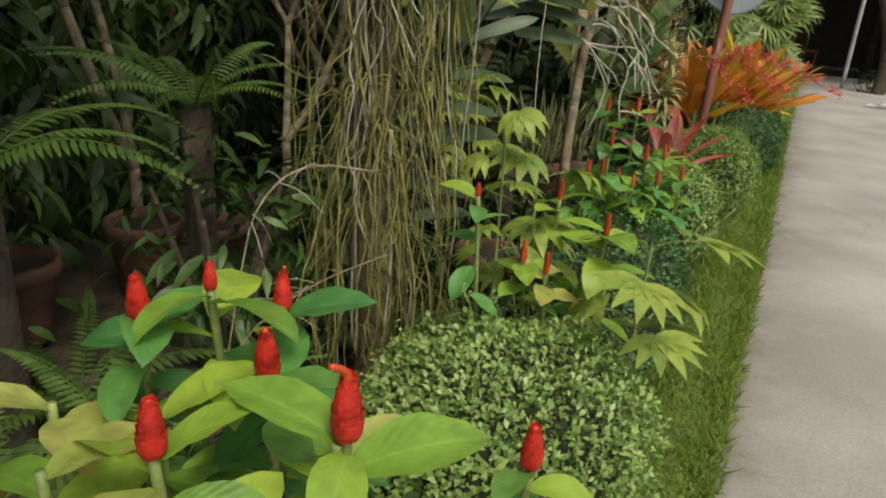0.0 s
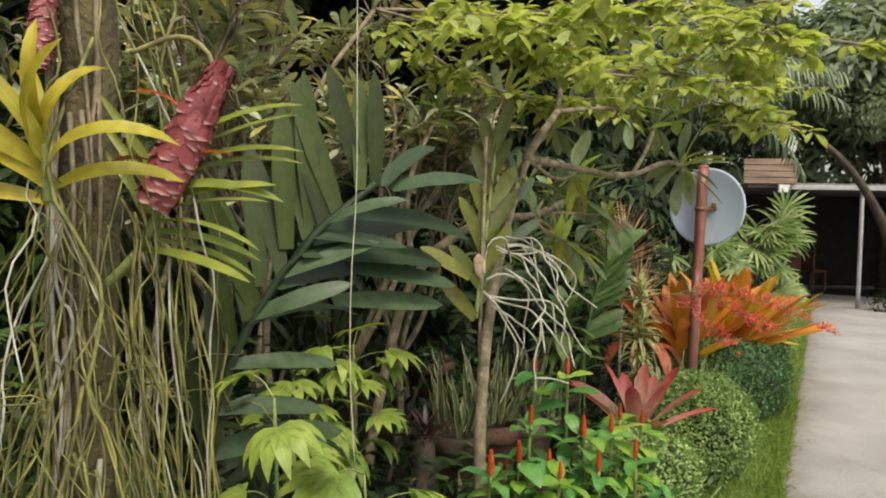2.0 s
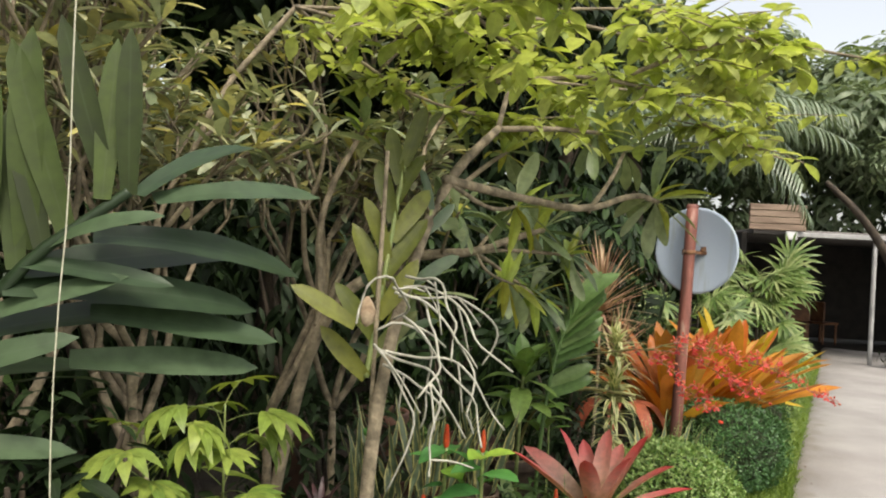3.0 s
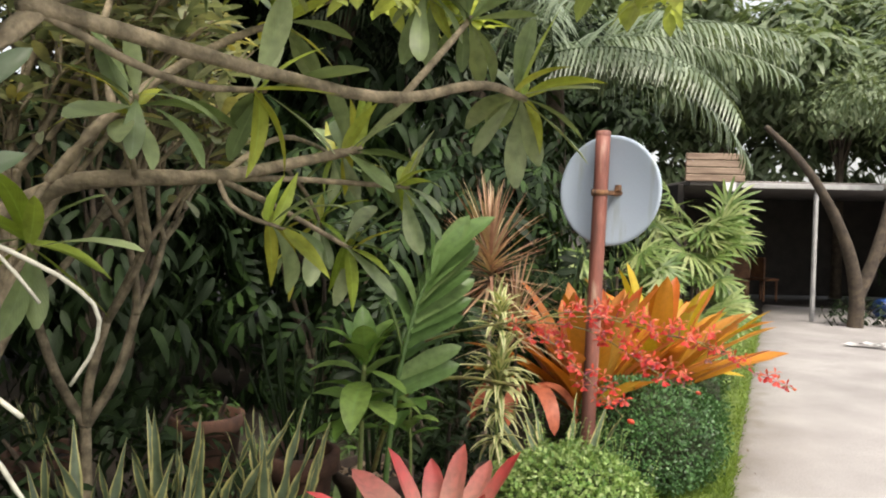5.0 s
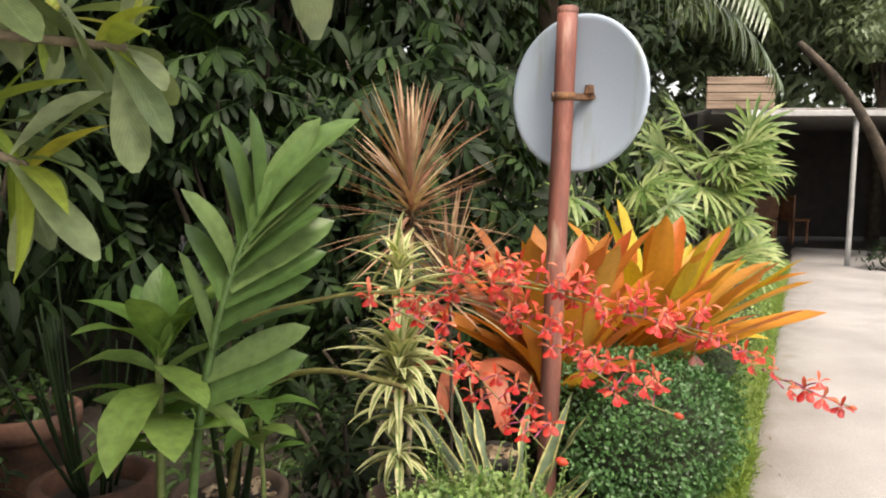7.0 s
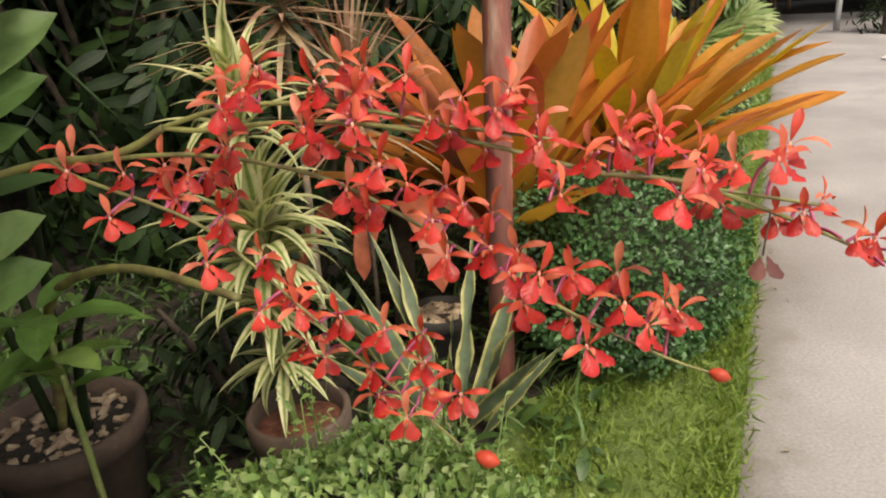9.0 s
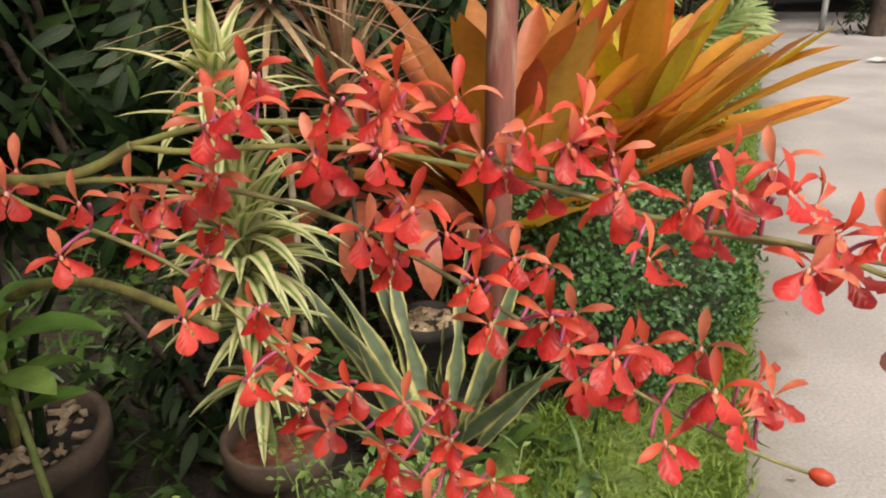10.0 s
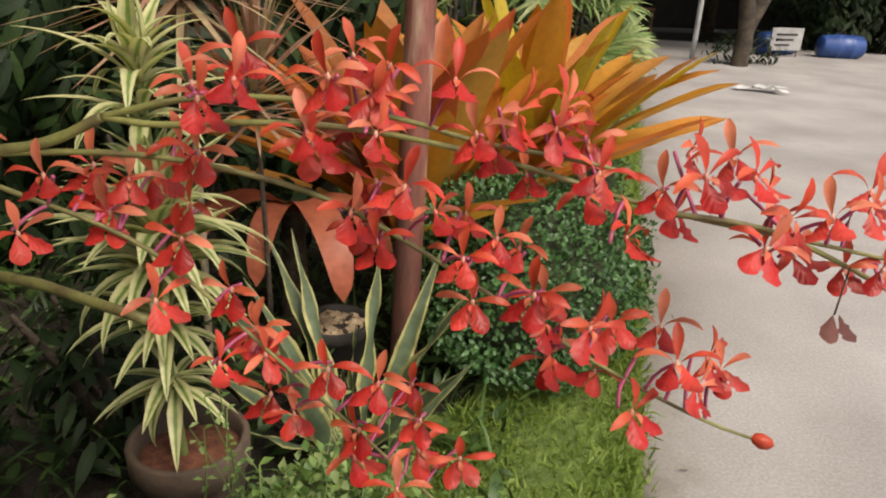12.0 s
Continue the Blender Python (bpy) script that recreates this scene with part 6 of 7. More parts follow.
def leafy_mass(name, at, radii, count, size, mat, label, category, droop=0.6, shape=None, kind="", hollow=0.55, stems=5):
    """A bush or crown: stems and many leaves hung through an uneven body."""
    at = Vector(at)
    b = thing(name, at, label, category, "", kind)
    seed_ = rnd.uniform(0, 90)
    for k in range(stems):
        az = k * 2.4
        q = Vector((math.cos(az) * radii[0] * 0.6, math.sin(az) * radii[1] * 0.6, radii[2] * rnd.uniform(0.3, 0.7)))
        part("stem", tube([(0, 0, -at.z), q * 0.4 + Vector((0, 0, -at.z * 0.4)), q], 0.02 + 0.006 * radii[2], 0.006, 6), M_BARKDARK, b)
    poses = []
    while len(poses) < count:
        d = polar(rnd.uniform(0, 6.283), math.asin(rnd.uniform(-1, 1)))
        lumpy = 1 + 0.45 * noise.noise((d.x * 1.9 + seed_, d.y * 1.9, d.z * 1.9))
        r = rnd.uniform(hollow, 1.0) * lumpy
        p = Vector((d.x * radii[0], d.y * radii[1], d.z * radii[2])) * r
        if p.z + at.z < 0.02:
            continue
        if noise.noise(p * (2.6 / max(0.6, radii[0])) + Vector((seed_, 0, 0))) < -0.22:
            continue
        o = d * 0.7 + polar(rnd.uniform(0, 6.28), 0) * 0.9 + Vector((0, 0, -droop))
        poses.append(aim(p, o, d + Vector((0, 0, 0.8)), rnd.uniform(-0.5, 0.5), size * rnd.uniform(0.6, 1.25)))
    part("leaves", scattered(shape or LANCE, poses), mat, b)
    return b


LOBED = merged([moved(blade(0.085 if a else 0.10, 0.026, 4, 0.6, 0.15, "tongue"), aim((0, y_, -0.25 * y_ * y_), (math.sin(a), math.cos(a), -0.25))) for y_, a in ((0.17, 0), (0.15, 0.7), (0.15, -0.7), (0.11, 0.9), (0.11, -0.9), (0.07, 1.1), (0.07, -1.1), (0.03, 1.4), (0.03, -1.4))] + [tube([(0, 0, 0), (0, 0.08, -0.002), (0, 0.17, -0.007)], 0.004, 0.003, 4, 0)])
DEEP = "dense green shrub with drooping pointed leaves in the garden's shade"
leafy_mass("background_shrub", (0.6, 7.2, 1.1), (0.9, 0.7, 1.1), 300, 1.55, M_LOBED, "dense shrub with shade-darkened lobed leaves behind the pots", "shrub", 0.9, LOBED)
leafy_mass("background_shrub", (1.6, 7.7, 1.2), (0.8, 0.7, 1.1), 300, 1.55, M_LOBED, "dense shrub with shade-darkened lobed leaves behind the pots", "shrub", 0.9, LOBED)
leafy_mass("background_shrub", (1.0, 8.6, 2.2), (1.5, 0.8, 1.6), 1300, 1.5, M_SHADEDLEAF, DEEP, "shrub", 0.9)
leafy_mass("background_shrub", (2.4, 8.9, 1.2), (0.9, 0.7, 1.2), 1100, 1.3, M_SHADEDLEAF, DEEP, "shrub", 0.9)
leafy_mass("background_shrub", (-0.6, 6.6, 1.2), (0.9, 0.8, 1.5), 1300, 1.2, M_SHADEDLEAF, DEEP, "shrub", 0.8)
leafy_mass("background_shrub", (-1.3, 5.2, 1.1), (0.8, 0.9, 1.4), 1400, 1.1, M_SHADEDLEAF, DEEP, "shrub", 0.7)
leafy_mass("background_shrub", (-1.6, 3.8, 0.9), (0.7, 0.9, 1.2), 1400, 1.0, M_MIDLEAF, DEEP, "shrub", 0.7)
leafy_mass("background_shrub", (-1.5, 2.6, 0.9), (0.6, 0.8, 1.1), 1500, 0.9, M_MIDLEAF, DEEP, "shrub", 0.7)
leafy_mass("background_shrub", (-1.3, 1.3, 0.8), (0.5, 0.8, 1.0), 1500, 0.8, M_MIDLEAF, DEEP, "shrub", 0.7)
leafy_mass("background_shrub", (-0.35, 2.7, 0.35), (0.45, 0.5, 0.45), 700, 0.75, M_MIDLEAF, "low shade plant with mid-green leaves", "shrub", 0.5, None, "", 0.3)
leafy_mass("background_shrub", (-0.45, 1.85, 0.7), (0.3, 0.3, 0.35), 260, 0.6, M_MIDLEAF, "shade plant with mid-green leaves", "shrub", 0.5)
leafy_mass("background_shrub", (0.15, 4.9, 0.35), (0.5, 0.6, 0.4), 500, 0.6, M_SHADEDLEAF, "low plant in shade-darkened green among the pots", "shrub", 0.5)
leafy_mass("background_shrub", (1.5, 6.4, 0.35), (0.45, 0.4, 0.4), 420, 0.6, M_SHADEDLEAF, "low plant in shade-darkened green behind the dracaena", "shrub", 0.5)
leafy_mass("background_shrub", (0.45, 2.6, 0.2), (0.28, 0.3, 0.28), 320, 0.5, M_MIDLEAF, "low leafy ground cover in the bed", "shrub", 0.4, None, "", 0.2)
leafy_mass("background_shrub", (1.1, 4.6, 0.18), (0.4, 0.4, 0.3), 420, 0.55, M_MIDLEAF, "low leafy ground cover in the bed", "shrub", 0.4, None, "", 0.2)
leafy_mass("background_shrub", (-0.1, 1.0, 0.35), (0.35, 0.35, 0.4), 500, 0.55, M_MIDLEAF, "low leafy ground cover in the bed", "shrub", 0.4, None, "", 0.2)


leafy_mass("background_shrub", (0.55, 3.75, 0.22), (0.34, 0.34, 0.3), 420, 0.6, M_MIDLEAF, "low leafy plants below the orchid stake", "shrub", 0.4, None, "", 0.2)
# Dark filler plants added to stand for deep shade between stems and pots.
leafy_mass("background_shrub", (-0.15, 2.95, 0.55), (0.35, 0.3, 0.6), 620, 0.7, M_SHADEDLEAF, "filler plant in shade-darkened green behind the climbing orchid", "shrub", 0.5, None, "", 0.3)
leafy_mass("background_shrub", (0.2, 3.45, 0.3), (0.34, 0.34, 0.35), 420, 0.65, M_SHADEDLEAF, "low filler plants in shade-darkened green below the orchid stake", "shrub", 0.4, None, "", 0.2)
leafy_mass("background_shrub", (0.6, 4.75, 0.3), (0.28, 0.3, 0.32), 380, 0.55, M_SHADEDLEAF, "low filler plants in shade-darkened green between the pots", "shrub", 0.4, None, "", 0.2)
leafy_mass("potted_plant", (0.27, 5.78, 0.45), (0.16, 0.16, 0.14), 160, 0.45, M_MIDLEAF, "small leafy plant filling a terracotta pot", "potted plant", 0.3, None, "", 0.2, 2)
leafy_mass("background_shrub", (0.85, 3.55, 0.2), (0.3, 0.3, 0.28), 380, 0.5, M_SHADEDLEAF, "low filler plants in shade-darkened green below the orchid stake", "shrub", 0.4, None, "", 0.2)
leafy_mass("background_shrub", (1.45, 5.75, 0.25), (0.3, 0.25, 0.3), 380, 0.55, M_SHADEDLEAF, "low filler plants in shade-darkened green behind the small pot", "shrub", 0.4, None, "", 0.2)

# ---- trees that close the garden ----
def crown_tree(foot, h, radii, count, size, mat, label, shape=None, lean=(0, 0), clumps=9):
    """A trunk, limbs, and a crown made of separate clumps of leaves."""
    foot = Vector(foot)
    b = thing("tree", foot, label, "tree")
    top = Vector((lean[0], lean[1], h))
    part("trunk", tube([(0, 0, -0.05), top * 0.3, top * 0.65, top * 0.9], 0.05 + 0.02 * h, 0.04, 10), M_BARKDARK, b)
    poses = []
    for k in range(clumps):
        az, f = k * 2.399, math.sqrt((k + 0.5) / clumps)
        c = top + Vector((math.cos(az) * radii[0] * f, math.sin(az) * radii[1] * f, radii[2] * rnd.uniform(-0.6, 0.6)))
        part("limb", tube([top * 0.6, (top * 0.75 + c * 0.25), c], 0.04, 0.012, 6), M_BARKDARK, b)
        cr = rnd.uniform(0.35, 0.6) * (radii[0] + radii[1]) / 2
        for _ in range(count // clumps):
            d = polar(rnd.uniform(0, 6.283), math.asin(rnd.uniform(-1, 1)))
            p = c + d * cr * rnd.uniform(0.25, 1.0) * (1 + 0.3 * noise.noise(d * 2 + c))
            p.z = c.z + (p.z - c.z) * 0.7
            o = d * 0.8 + polar(rnd.uniform(0, 6.28), 0) + Vector((0, 0, -0.5))
            poses.append(aim(p, o, d + Vector((0, 0, 0.8)), rnd.uniform(-0.5, 0.5), size * rnd.uniform(0.6, 1.3)))
    part("crown", scattered(shape or LANCE, poses), mat, b)
    return b


# These crowns block sky light, and their leaf colour holds shade as well.
SHADY = "tall tree with shade-darkened leaves shading the garden"
crown_tree((-2.8, 6.5, 0), 4.2, (1.7, 1.8, 1.3), 3600, 1.5, M_FAR, "tall tree with an open green crown", clumps=8)
crown_tree((-2.6, 3.0, 0), 3.8, (1.4, 1.8, 1.2), 3600, 1.4, M_FAR, "tall tree with an open green crown", clumps=8)
crown_tree((-2.2, 0.0, 0), 3.4, (1.2, 1.6, 1.2), 5000, 1.3, M_SHADEDLEAF, SHADY)
crown_tree((0.0, 10.5, 0), 4.2, (1.8, 1.4, 1.4), 6000, 1.6, M_SHADEDLEAF, SHADY)
crown_tree((2.6, 13.0, 0), 3.6, (1.6, 1.3, 1.3), 5000, 1.6, M_SHADEDLEAF, SHADY)
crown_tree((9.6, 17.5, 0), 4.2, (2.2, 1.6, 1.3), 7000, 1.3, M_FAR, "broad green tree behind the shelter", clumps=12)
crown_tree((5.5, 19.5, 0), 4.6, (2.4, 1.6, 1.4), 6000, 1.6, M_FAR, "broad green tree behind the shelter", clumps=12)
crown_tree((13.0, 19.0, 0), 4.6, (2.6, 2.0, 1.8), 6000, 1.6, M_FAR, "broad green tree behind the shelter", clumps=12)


for x, y, h, r in ((-3.5, 9.0, 5.2, 2.2), (-1.5, 12.5, 5.0, 2.2), (2.0, 15.5, 5.0, 2.2), (4.5, 17.8, 4.6, 2.0), (7.5, 18.5, 4.4, 2.2), (11.0, 18.0, 4.4, 2.2), (14.5, 16.5, 4.4, 2.2)):
    crown_tree((x, y, 0), h, (r, r, 1.9), 6500, 2.3, M_FAR if x > 1.5 else M_MIDLEAF, "tall green tree behind the garden", clumps=14)


# Crowns added above the view to keep sky light off the bed.
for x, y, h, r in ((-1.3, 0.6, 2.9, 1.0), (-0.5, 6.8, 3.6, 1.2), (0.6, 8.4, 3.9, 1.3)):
    crown_tree((x - 0.6, y + 0.4, 0), h, (r, r, 0.5), 4500, 1.5, M_SHADEDLEAF, "added tree whose shade-darkened crown keeps sky light off the bed", None, (0.6, -0.4), 12)
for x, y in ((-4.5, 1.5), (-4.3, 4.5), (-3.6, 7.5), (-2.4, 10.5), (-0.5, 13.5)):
    leafy_mass("tall_hedge", (x, y, 1.6), (1.3, 1.9, 2.4), 5200, 2.2, M_SHADEDLEAF, "tall hedge in shade-darkened green closing the back of the garden", "hedge", 0.7)
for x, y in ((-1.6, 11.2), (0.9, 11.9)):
    leafy_mass("tall_hedge", (x, y, 2.6), (1.9, 0.9, 1.9), 3600, 2.2, M_SHADEDLEAF, "tall hedge in shade-darkened green closing the back of the garden", "hedge", 0.7)
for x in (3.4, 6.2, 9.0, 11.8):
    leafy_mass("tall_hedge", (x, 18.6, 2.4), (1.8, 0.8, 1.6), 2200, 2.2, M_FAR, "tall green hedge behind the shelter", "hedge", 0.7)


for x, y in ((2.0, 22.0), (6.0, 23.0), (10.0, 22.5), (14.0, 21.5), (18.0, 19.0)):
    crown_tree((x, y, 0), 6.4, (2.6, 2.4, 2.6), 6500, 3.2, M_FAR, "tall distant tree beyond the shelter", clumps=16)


# ---- lime-leaved branches overhead ----
LIMELEAF = blade(0.085, 0.042, 4, 0.5, 0.2, "oval")
lt = thing("lime_leaved_tree", (-0.35, 3.6, 0), "tree with light lime-green leaves on long overhanging branches", "tree")
part("trunk", tube([(0, 0, 0), (0.05, 0.05, 1.0), (0.2, 0.1, 1.9), (0.5, 0.3, 2.4)], 0.014, 0.010, 8), M_BARK, lt)
LB = [[(0.5, 0.3, 2.4), (1.2, 0.2, 2.35), (1.8, 0.2, 2.4), (2.4, 0.6, 2.45)], [(0.5, 0.3, 2.4), (1.0, -0.2, 2.15), (1.35, -0.3, 2.0), (1.7, -0.2, 2.0)], [(1.2, 0.2, 2.35), (1.6, -0.2, 2.2), (2.0, 0.2, 2.2), (2.35, 0.7, 2.2)], [(0.5, 0.3, 2.4), (0.9, 0.4, 2.1), (1.3, 0.4, 2.0), (1.6, 0.5, 2.05)], [(1.0, -0.2, 2.15), (1.2, -0.6, 2.1), (1.5, -0.8, 2.1)], [(1.8, 0.2, 2.4), (2.1, 0.3, 2.28), (2.4, 0.7, 2.18), (2.65, 1.2, 2.15)], [(1.2, 0.2, 2.35), (1.5, 0.5, 2.2), (1.7, 0.9, 2.12), (1.85, 1.3, 2.12)],
      [(1.30, -0.30, 1.99), (1.72, -0.10, 2.07), (2.01, 0.00, 1.92), (2.28, 0.10, 1.85)], [(1.72, -0.10, 2.07), (2.04, -0.10, 2.21), (2.36, 0.00, 2.19), (2.65, 0.00, 2.15)]]
for pts in LB:
    part("branch", tube(pts, 0.009, 0.003, 6), M_BARK, lt)
    for k in range(24):
        p = rod(pts, rnd.uniform(0.15, 1.0))
        q = p + polar(rnd.uniform(0, 6.28), rnd.uniform(-0.5, 0.4)) * rnd.uniform(0.1, 0.28)
        part("twig", tube([p, p.lerp(q, 0.5) + Vector((0, 0, 0.01)), q], 0.003, 0.0015, 4, 1), M_BARK, lt)
        poses = []
        for j in range(11):
            o = polar(rnd.uniform(0, 6.28), rnd.uniform(-0.7, 0.5))
            poses.append(aim(p.lerp(q, j / 10), o, (0, 0, 1), rnd.uniform(-0.3, 0.3), rnd.uniform(0.6, 1.25)))
        part("leaf_spray", scattered(LIMELEAF, poses), M_LIME, lt)


# ---- palms ----
def coconut_frond(L, pairs, leaf_len, bend):
    bits, pts = [], []
    y = z = 0.0
    for i in range(pairs + 1):
        f = i / pairs
        a = 0.55 - bend * f
        pts.append(Vector((0, y, z)))
        if f > 0.15:
            k = 0.35 + 0.65 * math.sin(math.pi * min(1, 0.1 + 0.85 * f))
            for s_ in (-1, 1):
                bits.append(moved(blade(leaf_len * k, 0.028, 4, 0.7, 0.15, "needle"), aim((0, y, z), (s_ * 0.75, 0.45, -0.55 + rnd.uniform(-0.2, 0.2)), (0, 0.2, 1))))
        y += L / pairs * math.cos(a)
        z += L / pairs * math.sin(a)
    bits.append(tube(pts, 0.018, 0.004, 5, 0))
    return merged(bits)


CFROND = [mesh("frond", coconut_frond(2.5, 46, 0.52, d), M_COCO) for d in (1.1, 1.5)]


def palm(foot, h, fronds, label, size=1.0):
    b = thing("coconut_palm", foot, label, "palm tree")
    part("trunk", tube([(0, 0, -0.05), (0.05, 0, h * 0.5), (0.0, 0.05, h)], 0.13, 0.09, 12, 2, 0.03), M_BARKDARK, b)
    for az, el in fronds:
        part("frond", rnd.choice(CFROND), M_COCO, b, "", aim((0, 0.05, h), polar(az, el), (0, 0, 1), rnd.uniform(-0.2, 0.2), size))
    return b


palm((2.55, 10.1, 0), 2.95, ((-2.9, 0.0), (-0.15, 0.08), (-0.35, -0.05), (-0.6, 0.05), (-0.9, -0.1), (-1.3, 0.0), (-1.8, 0.1), (0.3, 0.2), (1.2, 0.3), (2.4, 0.3), (-0.25, 0.3), (-0.05, -0.2)), "coconut palm with long drooping fronds over the garden", 1.0)
palm((1.7, 9.8, 0), 2.75, ((-0.35, 0.1), (0.1, 0.15), (-0.75, -0.05), (-1.3, 0.1), (0.7, 0.3), (1.6, 0.5), (2.6, 0.4), (-2.2, 0.3), (3.6, 0.2), (-0.1, 0.6)), "coconut palm with long arching fronds over the garden")


def fan_leaf(n, L, w):
    return merged([moved(blade(L * rnd.uniform(0.9, 1.05), w, 4, rnd.uniform(0.3, 0.8), 0.35, "strap"), aim((0, 0, 0), (math.sin(a), math.cos(a), 0.12))) for a in [(-2.1 + 4.2 * k / (n - 1)) for k in range(n)]])


FANS = [mesh("fan_leaf", fan_leaf(14, 0.31, 0.030), M_FAN) for _ in range(3)]


def fan_palm(foot, h, count, r, label):
    b = thing("fan_palm", foot, label, "palm")
    for k in range(5):
        az = k * 1.26
        part("cane", tube([polar(az, 0) * 0.08, polar(az, 0) * 0.12 + Vector((0, 0, h * 0.5)), polar(az, 0) * 0.14 + Vector((0, 0, h * 0.9))], 0.014, 0.012, 6), M_BARKDARK, b)
    for k in range(count):
        z = h * rnd.uniform(0.3, 1.0)
        d = polar(k * 2.399, rnd.uniform(-0.1, 0.9))
        p = polar(k * 2.399, 0) * 0.1 + Vector((0, 0, z))
        q = p + d * r * rnd.uniform(0.6, 1.1)
        part("leaf_stalk", tube([p, p.lerp(q, 0.5) + Vector((0, 0, 0.03)), q], 0.004, 0.003, 4, 1), M_STEM, b)
        part("fan_leaf", rnd.choice(FANS), M_FAN, b, "", aim(q, Vector((d.x, d.y, d.z - 0.45)), (rnd.uniform(-0.5, 0.6), -0.75, 0.65), rnd.uniform(-0.4, 0.4), rnd.uniform(0.75, 1.1)))
    return b


fan_palm((3.62, 8.95, 0), 1.45, 88, 0.36, "clump of fan palm with bright fingered leaves")
fan_palm((2.84, 8.3, 0), 1.15, 34, 0.26, "shorter clump of fan palm with yellowish leaves")


# ---- shelter at the end of the drive ----
def solid(name, x0, x1, y0, y1, z0, z1, mat, parent=None, label="", bevel=0.01):
    bm = bmesh.new()
    bmesh.ops.create_cube(bm, size=1)
    bmesh.ops.scale(bm, vec=(x1 - x0, y1 - y0, z1 - z0), verts=bm.verts)
    bmesh.ops.translate(bm, vec=((x0 + x1) / 2, (y0 + y1) / 2, (z0 + z1) / 2), verts=bm.verts)
    bmesh.ops.bevel(bm, geom=bm.edges, offset=bevel, segments=1, affect="EDGES")
    me = bpy.data.meshes.new(name)
    bm.to_mesh(me)
    bm.free()
    me.materials.append(mat)
    return part(name, me, mat, parent, label)


sh = thing("open_shelter", (6.5, 13.0, 0), "open-fronted shelter with a dark interior and thin white post", "shelter")
solid("roof", -1.5, 6.0, 0.05, 4.6, 2.02, 2.10, M_ROOF, sh)
solid("fascia", -0.95, 1.35, 0.0, 0.05, 1.99, 2.07, M_WHITEP, sh, "white metal roof edge")
# Walls coloured near-black so that the shelter's inner shade is painted in.
solid("back_wall", -1.5, 6.0, 4.5, 4.6, 0.0, 2.02, M_NEARBLACK, sh)
solid("side_wall", -1.6, -1.5, 0.3, 4.6, 0.0, 2.05, M_NEARBLACK, sh)
solid("side_wall", 6.0, 6.1, 0.3, 4.6, 0.0, 2.05, M_NEARBLACK, sh)
part("post", tube([(0.42, 0.12, 0), (0.42, 0.12, 1.0), (0.42, 0.12, 2.02)], 0.035, 0.035, 10, 1), M_WHITEP, sh, "thin white-painted steel post")
for k in range(4):
    solid("gable_board", -1.6, -0.72, -0.06, -0.02, 2.08 + 0.105 * k, 2.178 + 0.105 * k, M_WOOD, sh, "weathered wooden board")
lamp = thing("flood_lamp", (5.56, 12.96, 1.99), "small white flood lamp fixed under the roof edge", "lamp")
solid("housing", -0.09, 0.09, -0.03, 0.03, -0.06, 0.08, M_WHITEP, lamp)
solid("lens", -0.075, 0.075, -0.036, -0.03, -0.045, 0.065, M_LENS, lamp, "", 0.002)


board = thing("wooden_board", (2.175, 9.18, 0), "small tan board nailed to a stake behind the bromeliads", "board")
part("stake", tube([(0, 0.02, -0.02), (0.004, 0.02, 0.344), (0, 0.02, 0.717)], 0.012, 0.011, 7, 1), M_BARKDARK, board)
solid("panel", -0.06, 0.06, -0.01, 0.008, 0.652, 0.727, M_TAN, board, "", 0.003)


def wooden_chair(at, turn):
    b = thing("wooden_chair", at, "brown wooden chair standing inside the shelter", "chair", "chairs in the shelter")
    b.rotation_euler = (0, 0, turn)
    solid("seat", -0.22, 0.22, -0.2, 0.2, 0.40, 0.44, M_CHAIR, b)
    solid("backrest", -0.22, 0.22, 0.17, 0.21, 0.46, 0.85, M_CHAIR, b)
    for x in (-0.2, 0.17):
        for y in (-0.18, 0.15):
            solid("leg", x, x + 0.035, y, y + 0.035, 0.0, 0.40, M_CHAIR, b, "", 0.004)
    return b


M_CHAIR = plain_material("brown_varnished_wood", (0.12, 0.05, 0.025), (0.24, 0.11, 0.05), 0.5, 8, 60, 0.2, 0.003)
ch0 = wooden_chair((6.15, 15.9, 0), 0.4)
for x, y, t_ in ((6.75, 15.6, -0.5), (5.75, 16.6, 1.0), (7.5, 16.2, 2.0)):
    copy_thing(ch0, pose(x, y, 0, 0, 0, math.degrees(t_)))


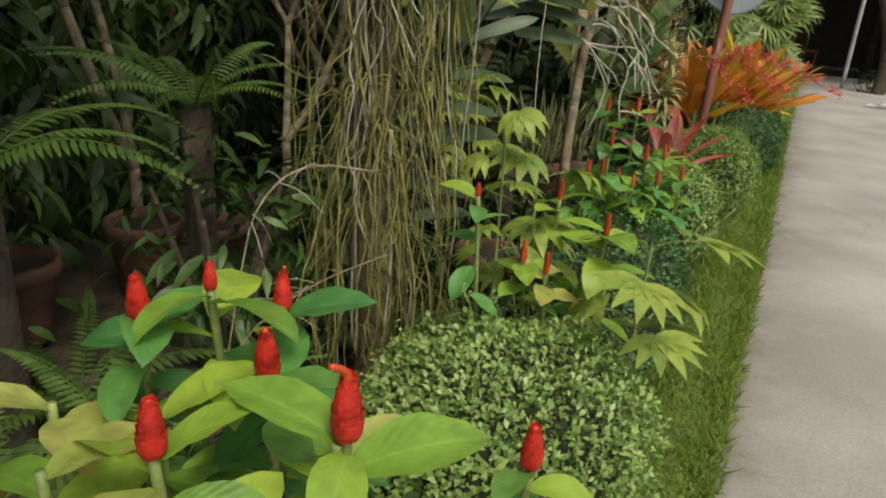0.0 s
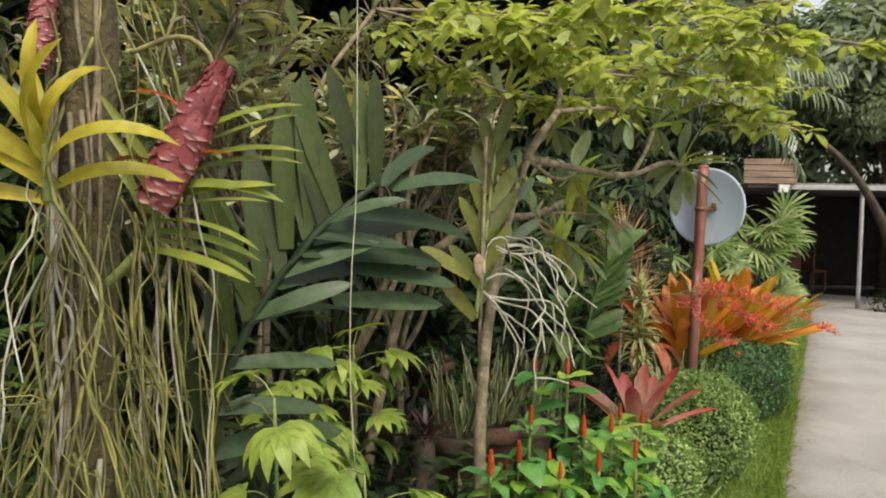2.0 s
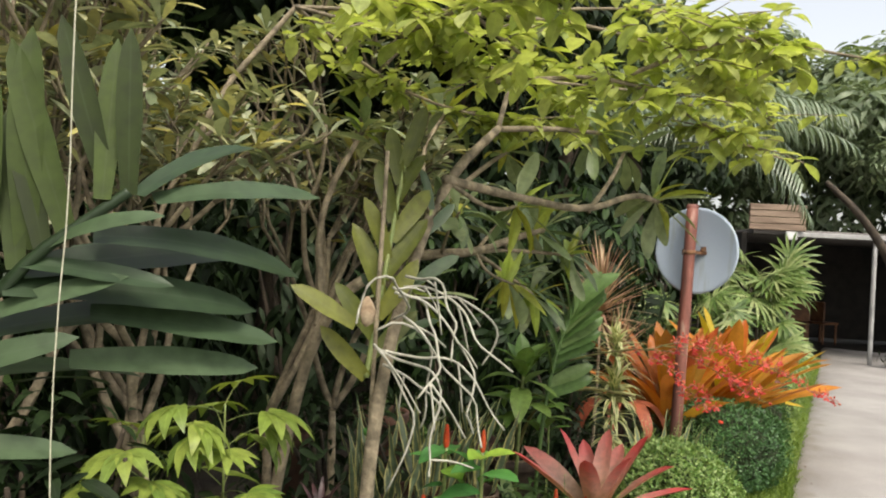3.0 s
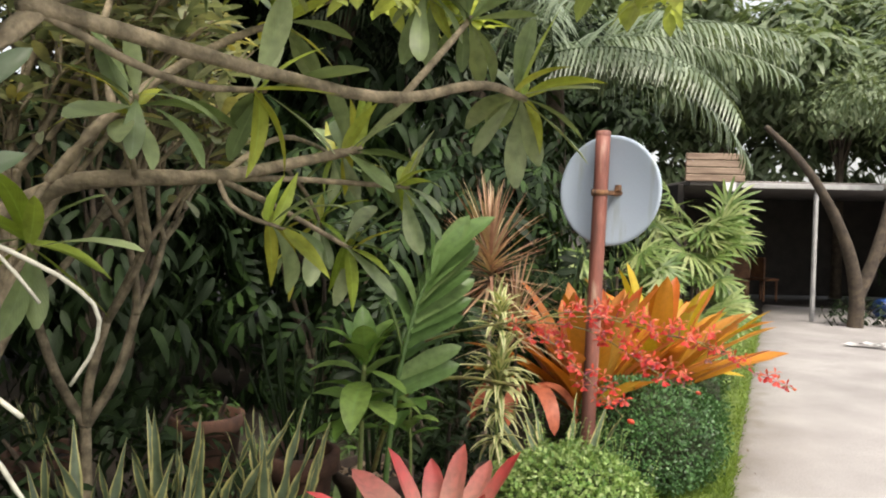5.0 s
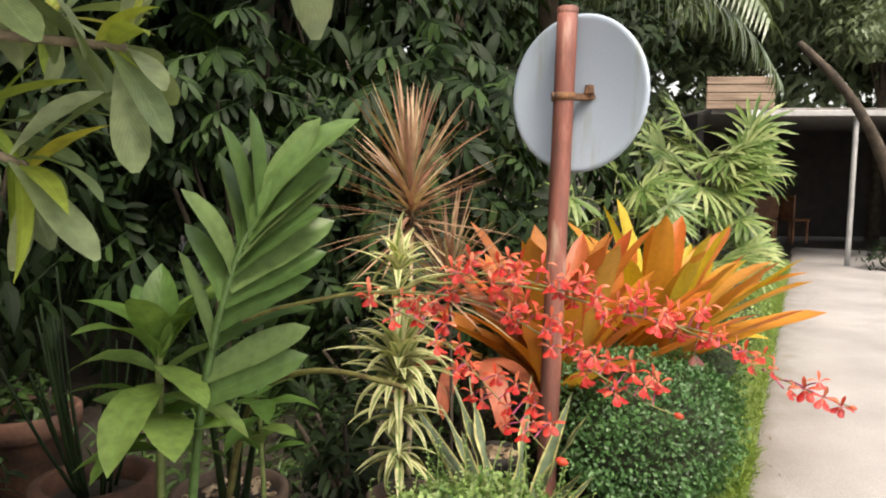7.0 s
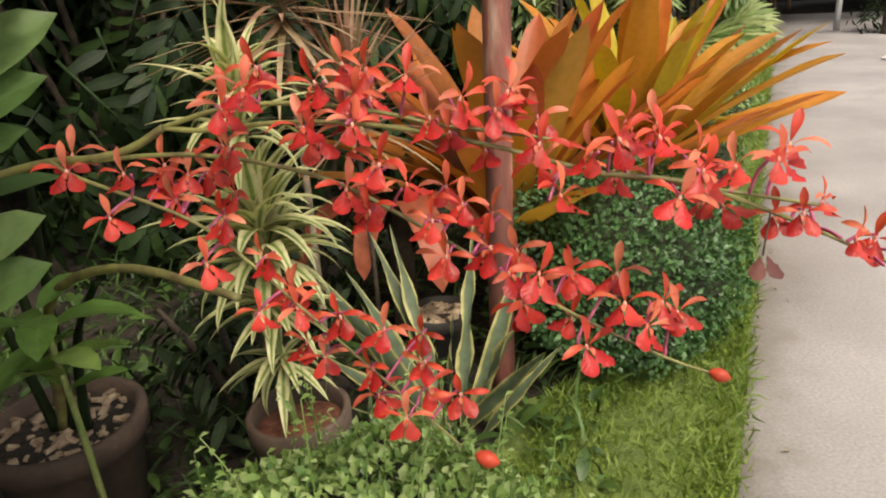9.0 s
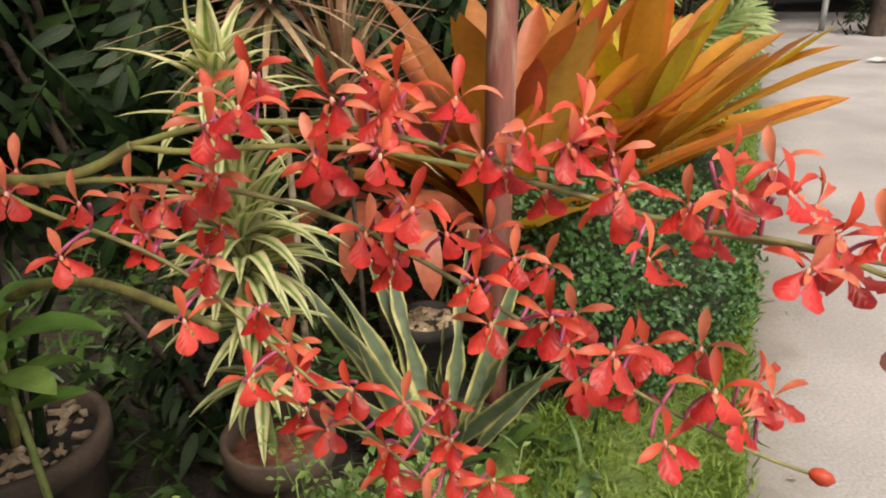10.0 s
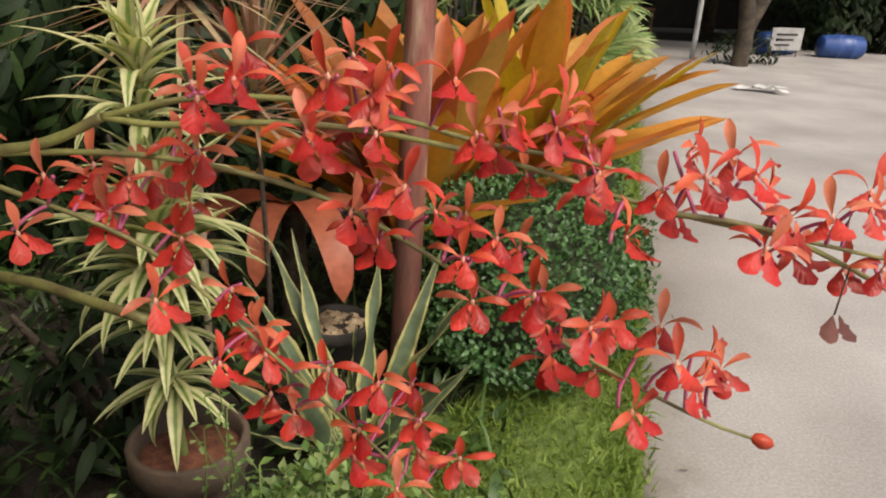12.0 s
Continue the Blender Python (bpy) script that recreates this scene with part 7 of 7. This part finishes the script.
def leaning_tree():
    b = thing("leaning_tree", (7.25, 12.55, 0), "old leaning tree with bare crossing limbs before the shelter", "tree")
    for pts, r0, r1 in (([(0, 0, -0.05), (0.02, 0, 0.5), (-0.15, -0.05, 1.1), (-0.5, -0.2, 1.7), (-0.95, -0.3, 2.3), (-1.5, -0.3, 2.8)], 0.12, 0.035), ([(0.0, 0, 0.4), (0.25, 0, 1.0), (0.5, 0.1, 1.8), (0.7, 0.1, 2.8)], 0.10, 0.06), ([(0.25, 0, 1.0), (0.7, -0.1, 1.5), (1.2, -0.1, 2.2)], 0.07, 0.04)):
        part("limb", tube(pts, r0, r1, 10, 2, 0.03), M_BARKDARK, b)
    for c, n in (((0.9, 0.2, 3.1), 900), ((0.1, 0.3, 3.4), 700), ((1.6, 0.0, 2.9), 800), ((1.3, 0.5, 3.7), 700)):
        poses = []
        for _ in range(n):
            d = polar(rnd.uniform(0, 6.283), math.asin(rnd.uniform(-1, 1)))
            p = Vector(c) + Vector((d.x * 0.6, d.y * 0.6, d.z * 0.45)) * rnd.uniform(0.3, 1.0) * (1 + 0.4 * noise.noise(d * 2.3))
            poses.append(aim(p, d + Vector((0, 0, -0.3)) + polar(rnd.uniform(0, 6.3), 0) * 0.5, d + Vector((0, 0, 1)), 0, rnd.uniform(0.5, 0.9)))
        tagged(part("leaf_clump", scattered(LANCE, poses), M_FAR, b), kind="stuff")
    return b


leaning_tree()
leafy_mass("background_shrub", (7.4, 12.75, 0.2), (0.5, 0.3, 0.3), 300, 0.6, M_SHADEDLEAF, "dark plants round the foot of the leaning tree", "shrub", 0.4)
leafy_mass("background_shrub", (10.3, 14.4, 0.6), (1.6, 0.7, 0.9), 1200, 1.2, M_SHADEDLEAF, "dark shrubs beyond the drive", "shrub", 0.6)
leafy_mass("background_shrub", (13.5, 13.4, 0.9), (1.8, 0.9, 1.3), 1400, 1.3, M_SHADEDLEAF, "dark shrubs beyond the drive", "shrub", 0.6)


def barrel(at, turn):
    b = thing("blue_barrel", at, "blue plastic barrel lying on its side", "barrel", "barrels beyond the drive")
    b.rotation_euler = (0, radians(90), turn)
    part("body", lathe([(0.001, -0.3), (0.13, -0.3), (0.15, -0.27), (0.16, -0.1), (0.166, -0.09), (0.166, -0.07), (0.16, -0.06), (0.16, 0.1), (0.166, 0.11), (0.166, 0.13), (0.16, 0.14), (0.15, 0.27), (0.13, 0.3), (0.001, 0.3)], 20), M_BLUE, b)
    return b


barrel((8.55, 13.75, 0.165), 0.1)
barrel((9.35, 13.45, 0.165), -0.2)
bd = thing("notice_board", (8.48, 13.45, 0), "white notice board with grey writing on a low frame", "notice board")
solid("board", -0.24, 0.24, -0.01, 0.01, 0.10, 0.40, M_WHITEP, bd, "", 0.003)
for k in range(3):
    solid("writing_bar", -0.17, 0.15 - 0.05 * k, -0.016, -0.011, 0.30 - 0.07 * k, 0.325 - 0.07 * k, M_NEARBLACK, bd, "grey line of writing", 0.001)
for x in (-0.2, 0.2):
    part("leg", tube([(x, 0.015, 0), (x, 0.015, 0.2), (x, 0.015, 0.38)], 0.01, 0.01, 6, 1), M_CLAMP, bd)
tagged(part("plastic_sheet", merged([moved(blade(0.55, 0.13, 6, 0.1, 0.1, "lance", 0.1, 0.3, 5), aim((6.15, 10.85, 0.03), (1, -0.25, 0))), moved(blade(0.30, 0.16, 5, 0.15, 0.2, "needle", 0.1, 0.3, 5), aim((6.42, 10.78, 0.032), (0.5, -0.8, 0)))]), M_LENS), "scrap of white plastic lying on the drive", "litter")

# ---- ground cover in the bed ----
def cover_poses(count):
    poses = []
    for _ in range(count):
        s_ = rnd.uniform(0.3, 9.0)
        p = along(s_, rnd.uniform(0.28, 2.6), rnd.uniform(0.0, 0.09))
        poses.append(aim(p, polar(rnd.uniform(0, 6.28), rnd.uniform(-0.1, 1.1)), (0, 0, 1), rnd.uniform(-0.5, 0.5), rnd.uniform(0.4, 1.2)))
    return poses


tagged(part("ground_cover", merged([scattered(blade(0.09, 0.03, 4, 0.8, 0.2, "lance"), cover_poses(5000)), scattered(blade(0.16, 0.011, 4, 1.2, 0.2, "needle", 0.4), cover_poses(5000))]), M_MIDLEAF), "low dark green plants and grass covering the bed", "ground cover", kind="stuff")

# ---- dry leaves on the drive's edge ----
DRY = mesh("dry_leaf", blade(0.04, 0.018, 3, 0.9, 0.5, "lance"), M_BARK)
for k in range(26):
    s_ = rnd.uniform(1.2, 7.5)
    lf = new("dry_leaf", DRY)
    lf.matrix_world = aim(along(s_, -abs(rnd.gauss(0, 0.08)) - 0.01, 0.02), polar(rnd.uniform(0, 6.28), 0), (0, 0, 1), 0, rnd.uniform(0.3, 0.8))
    tagged(lf, "small dry brown leaf fallen on the drive", "dry leaf", "fallen leaves")
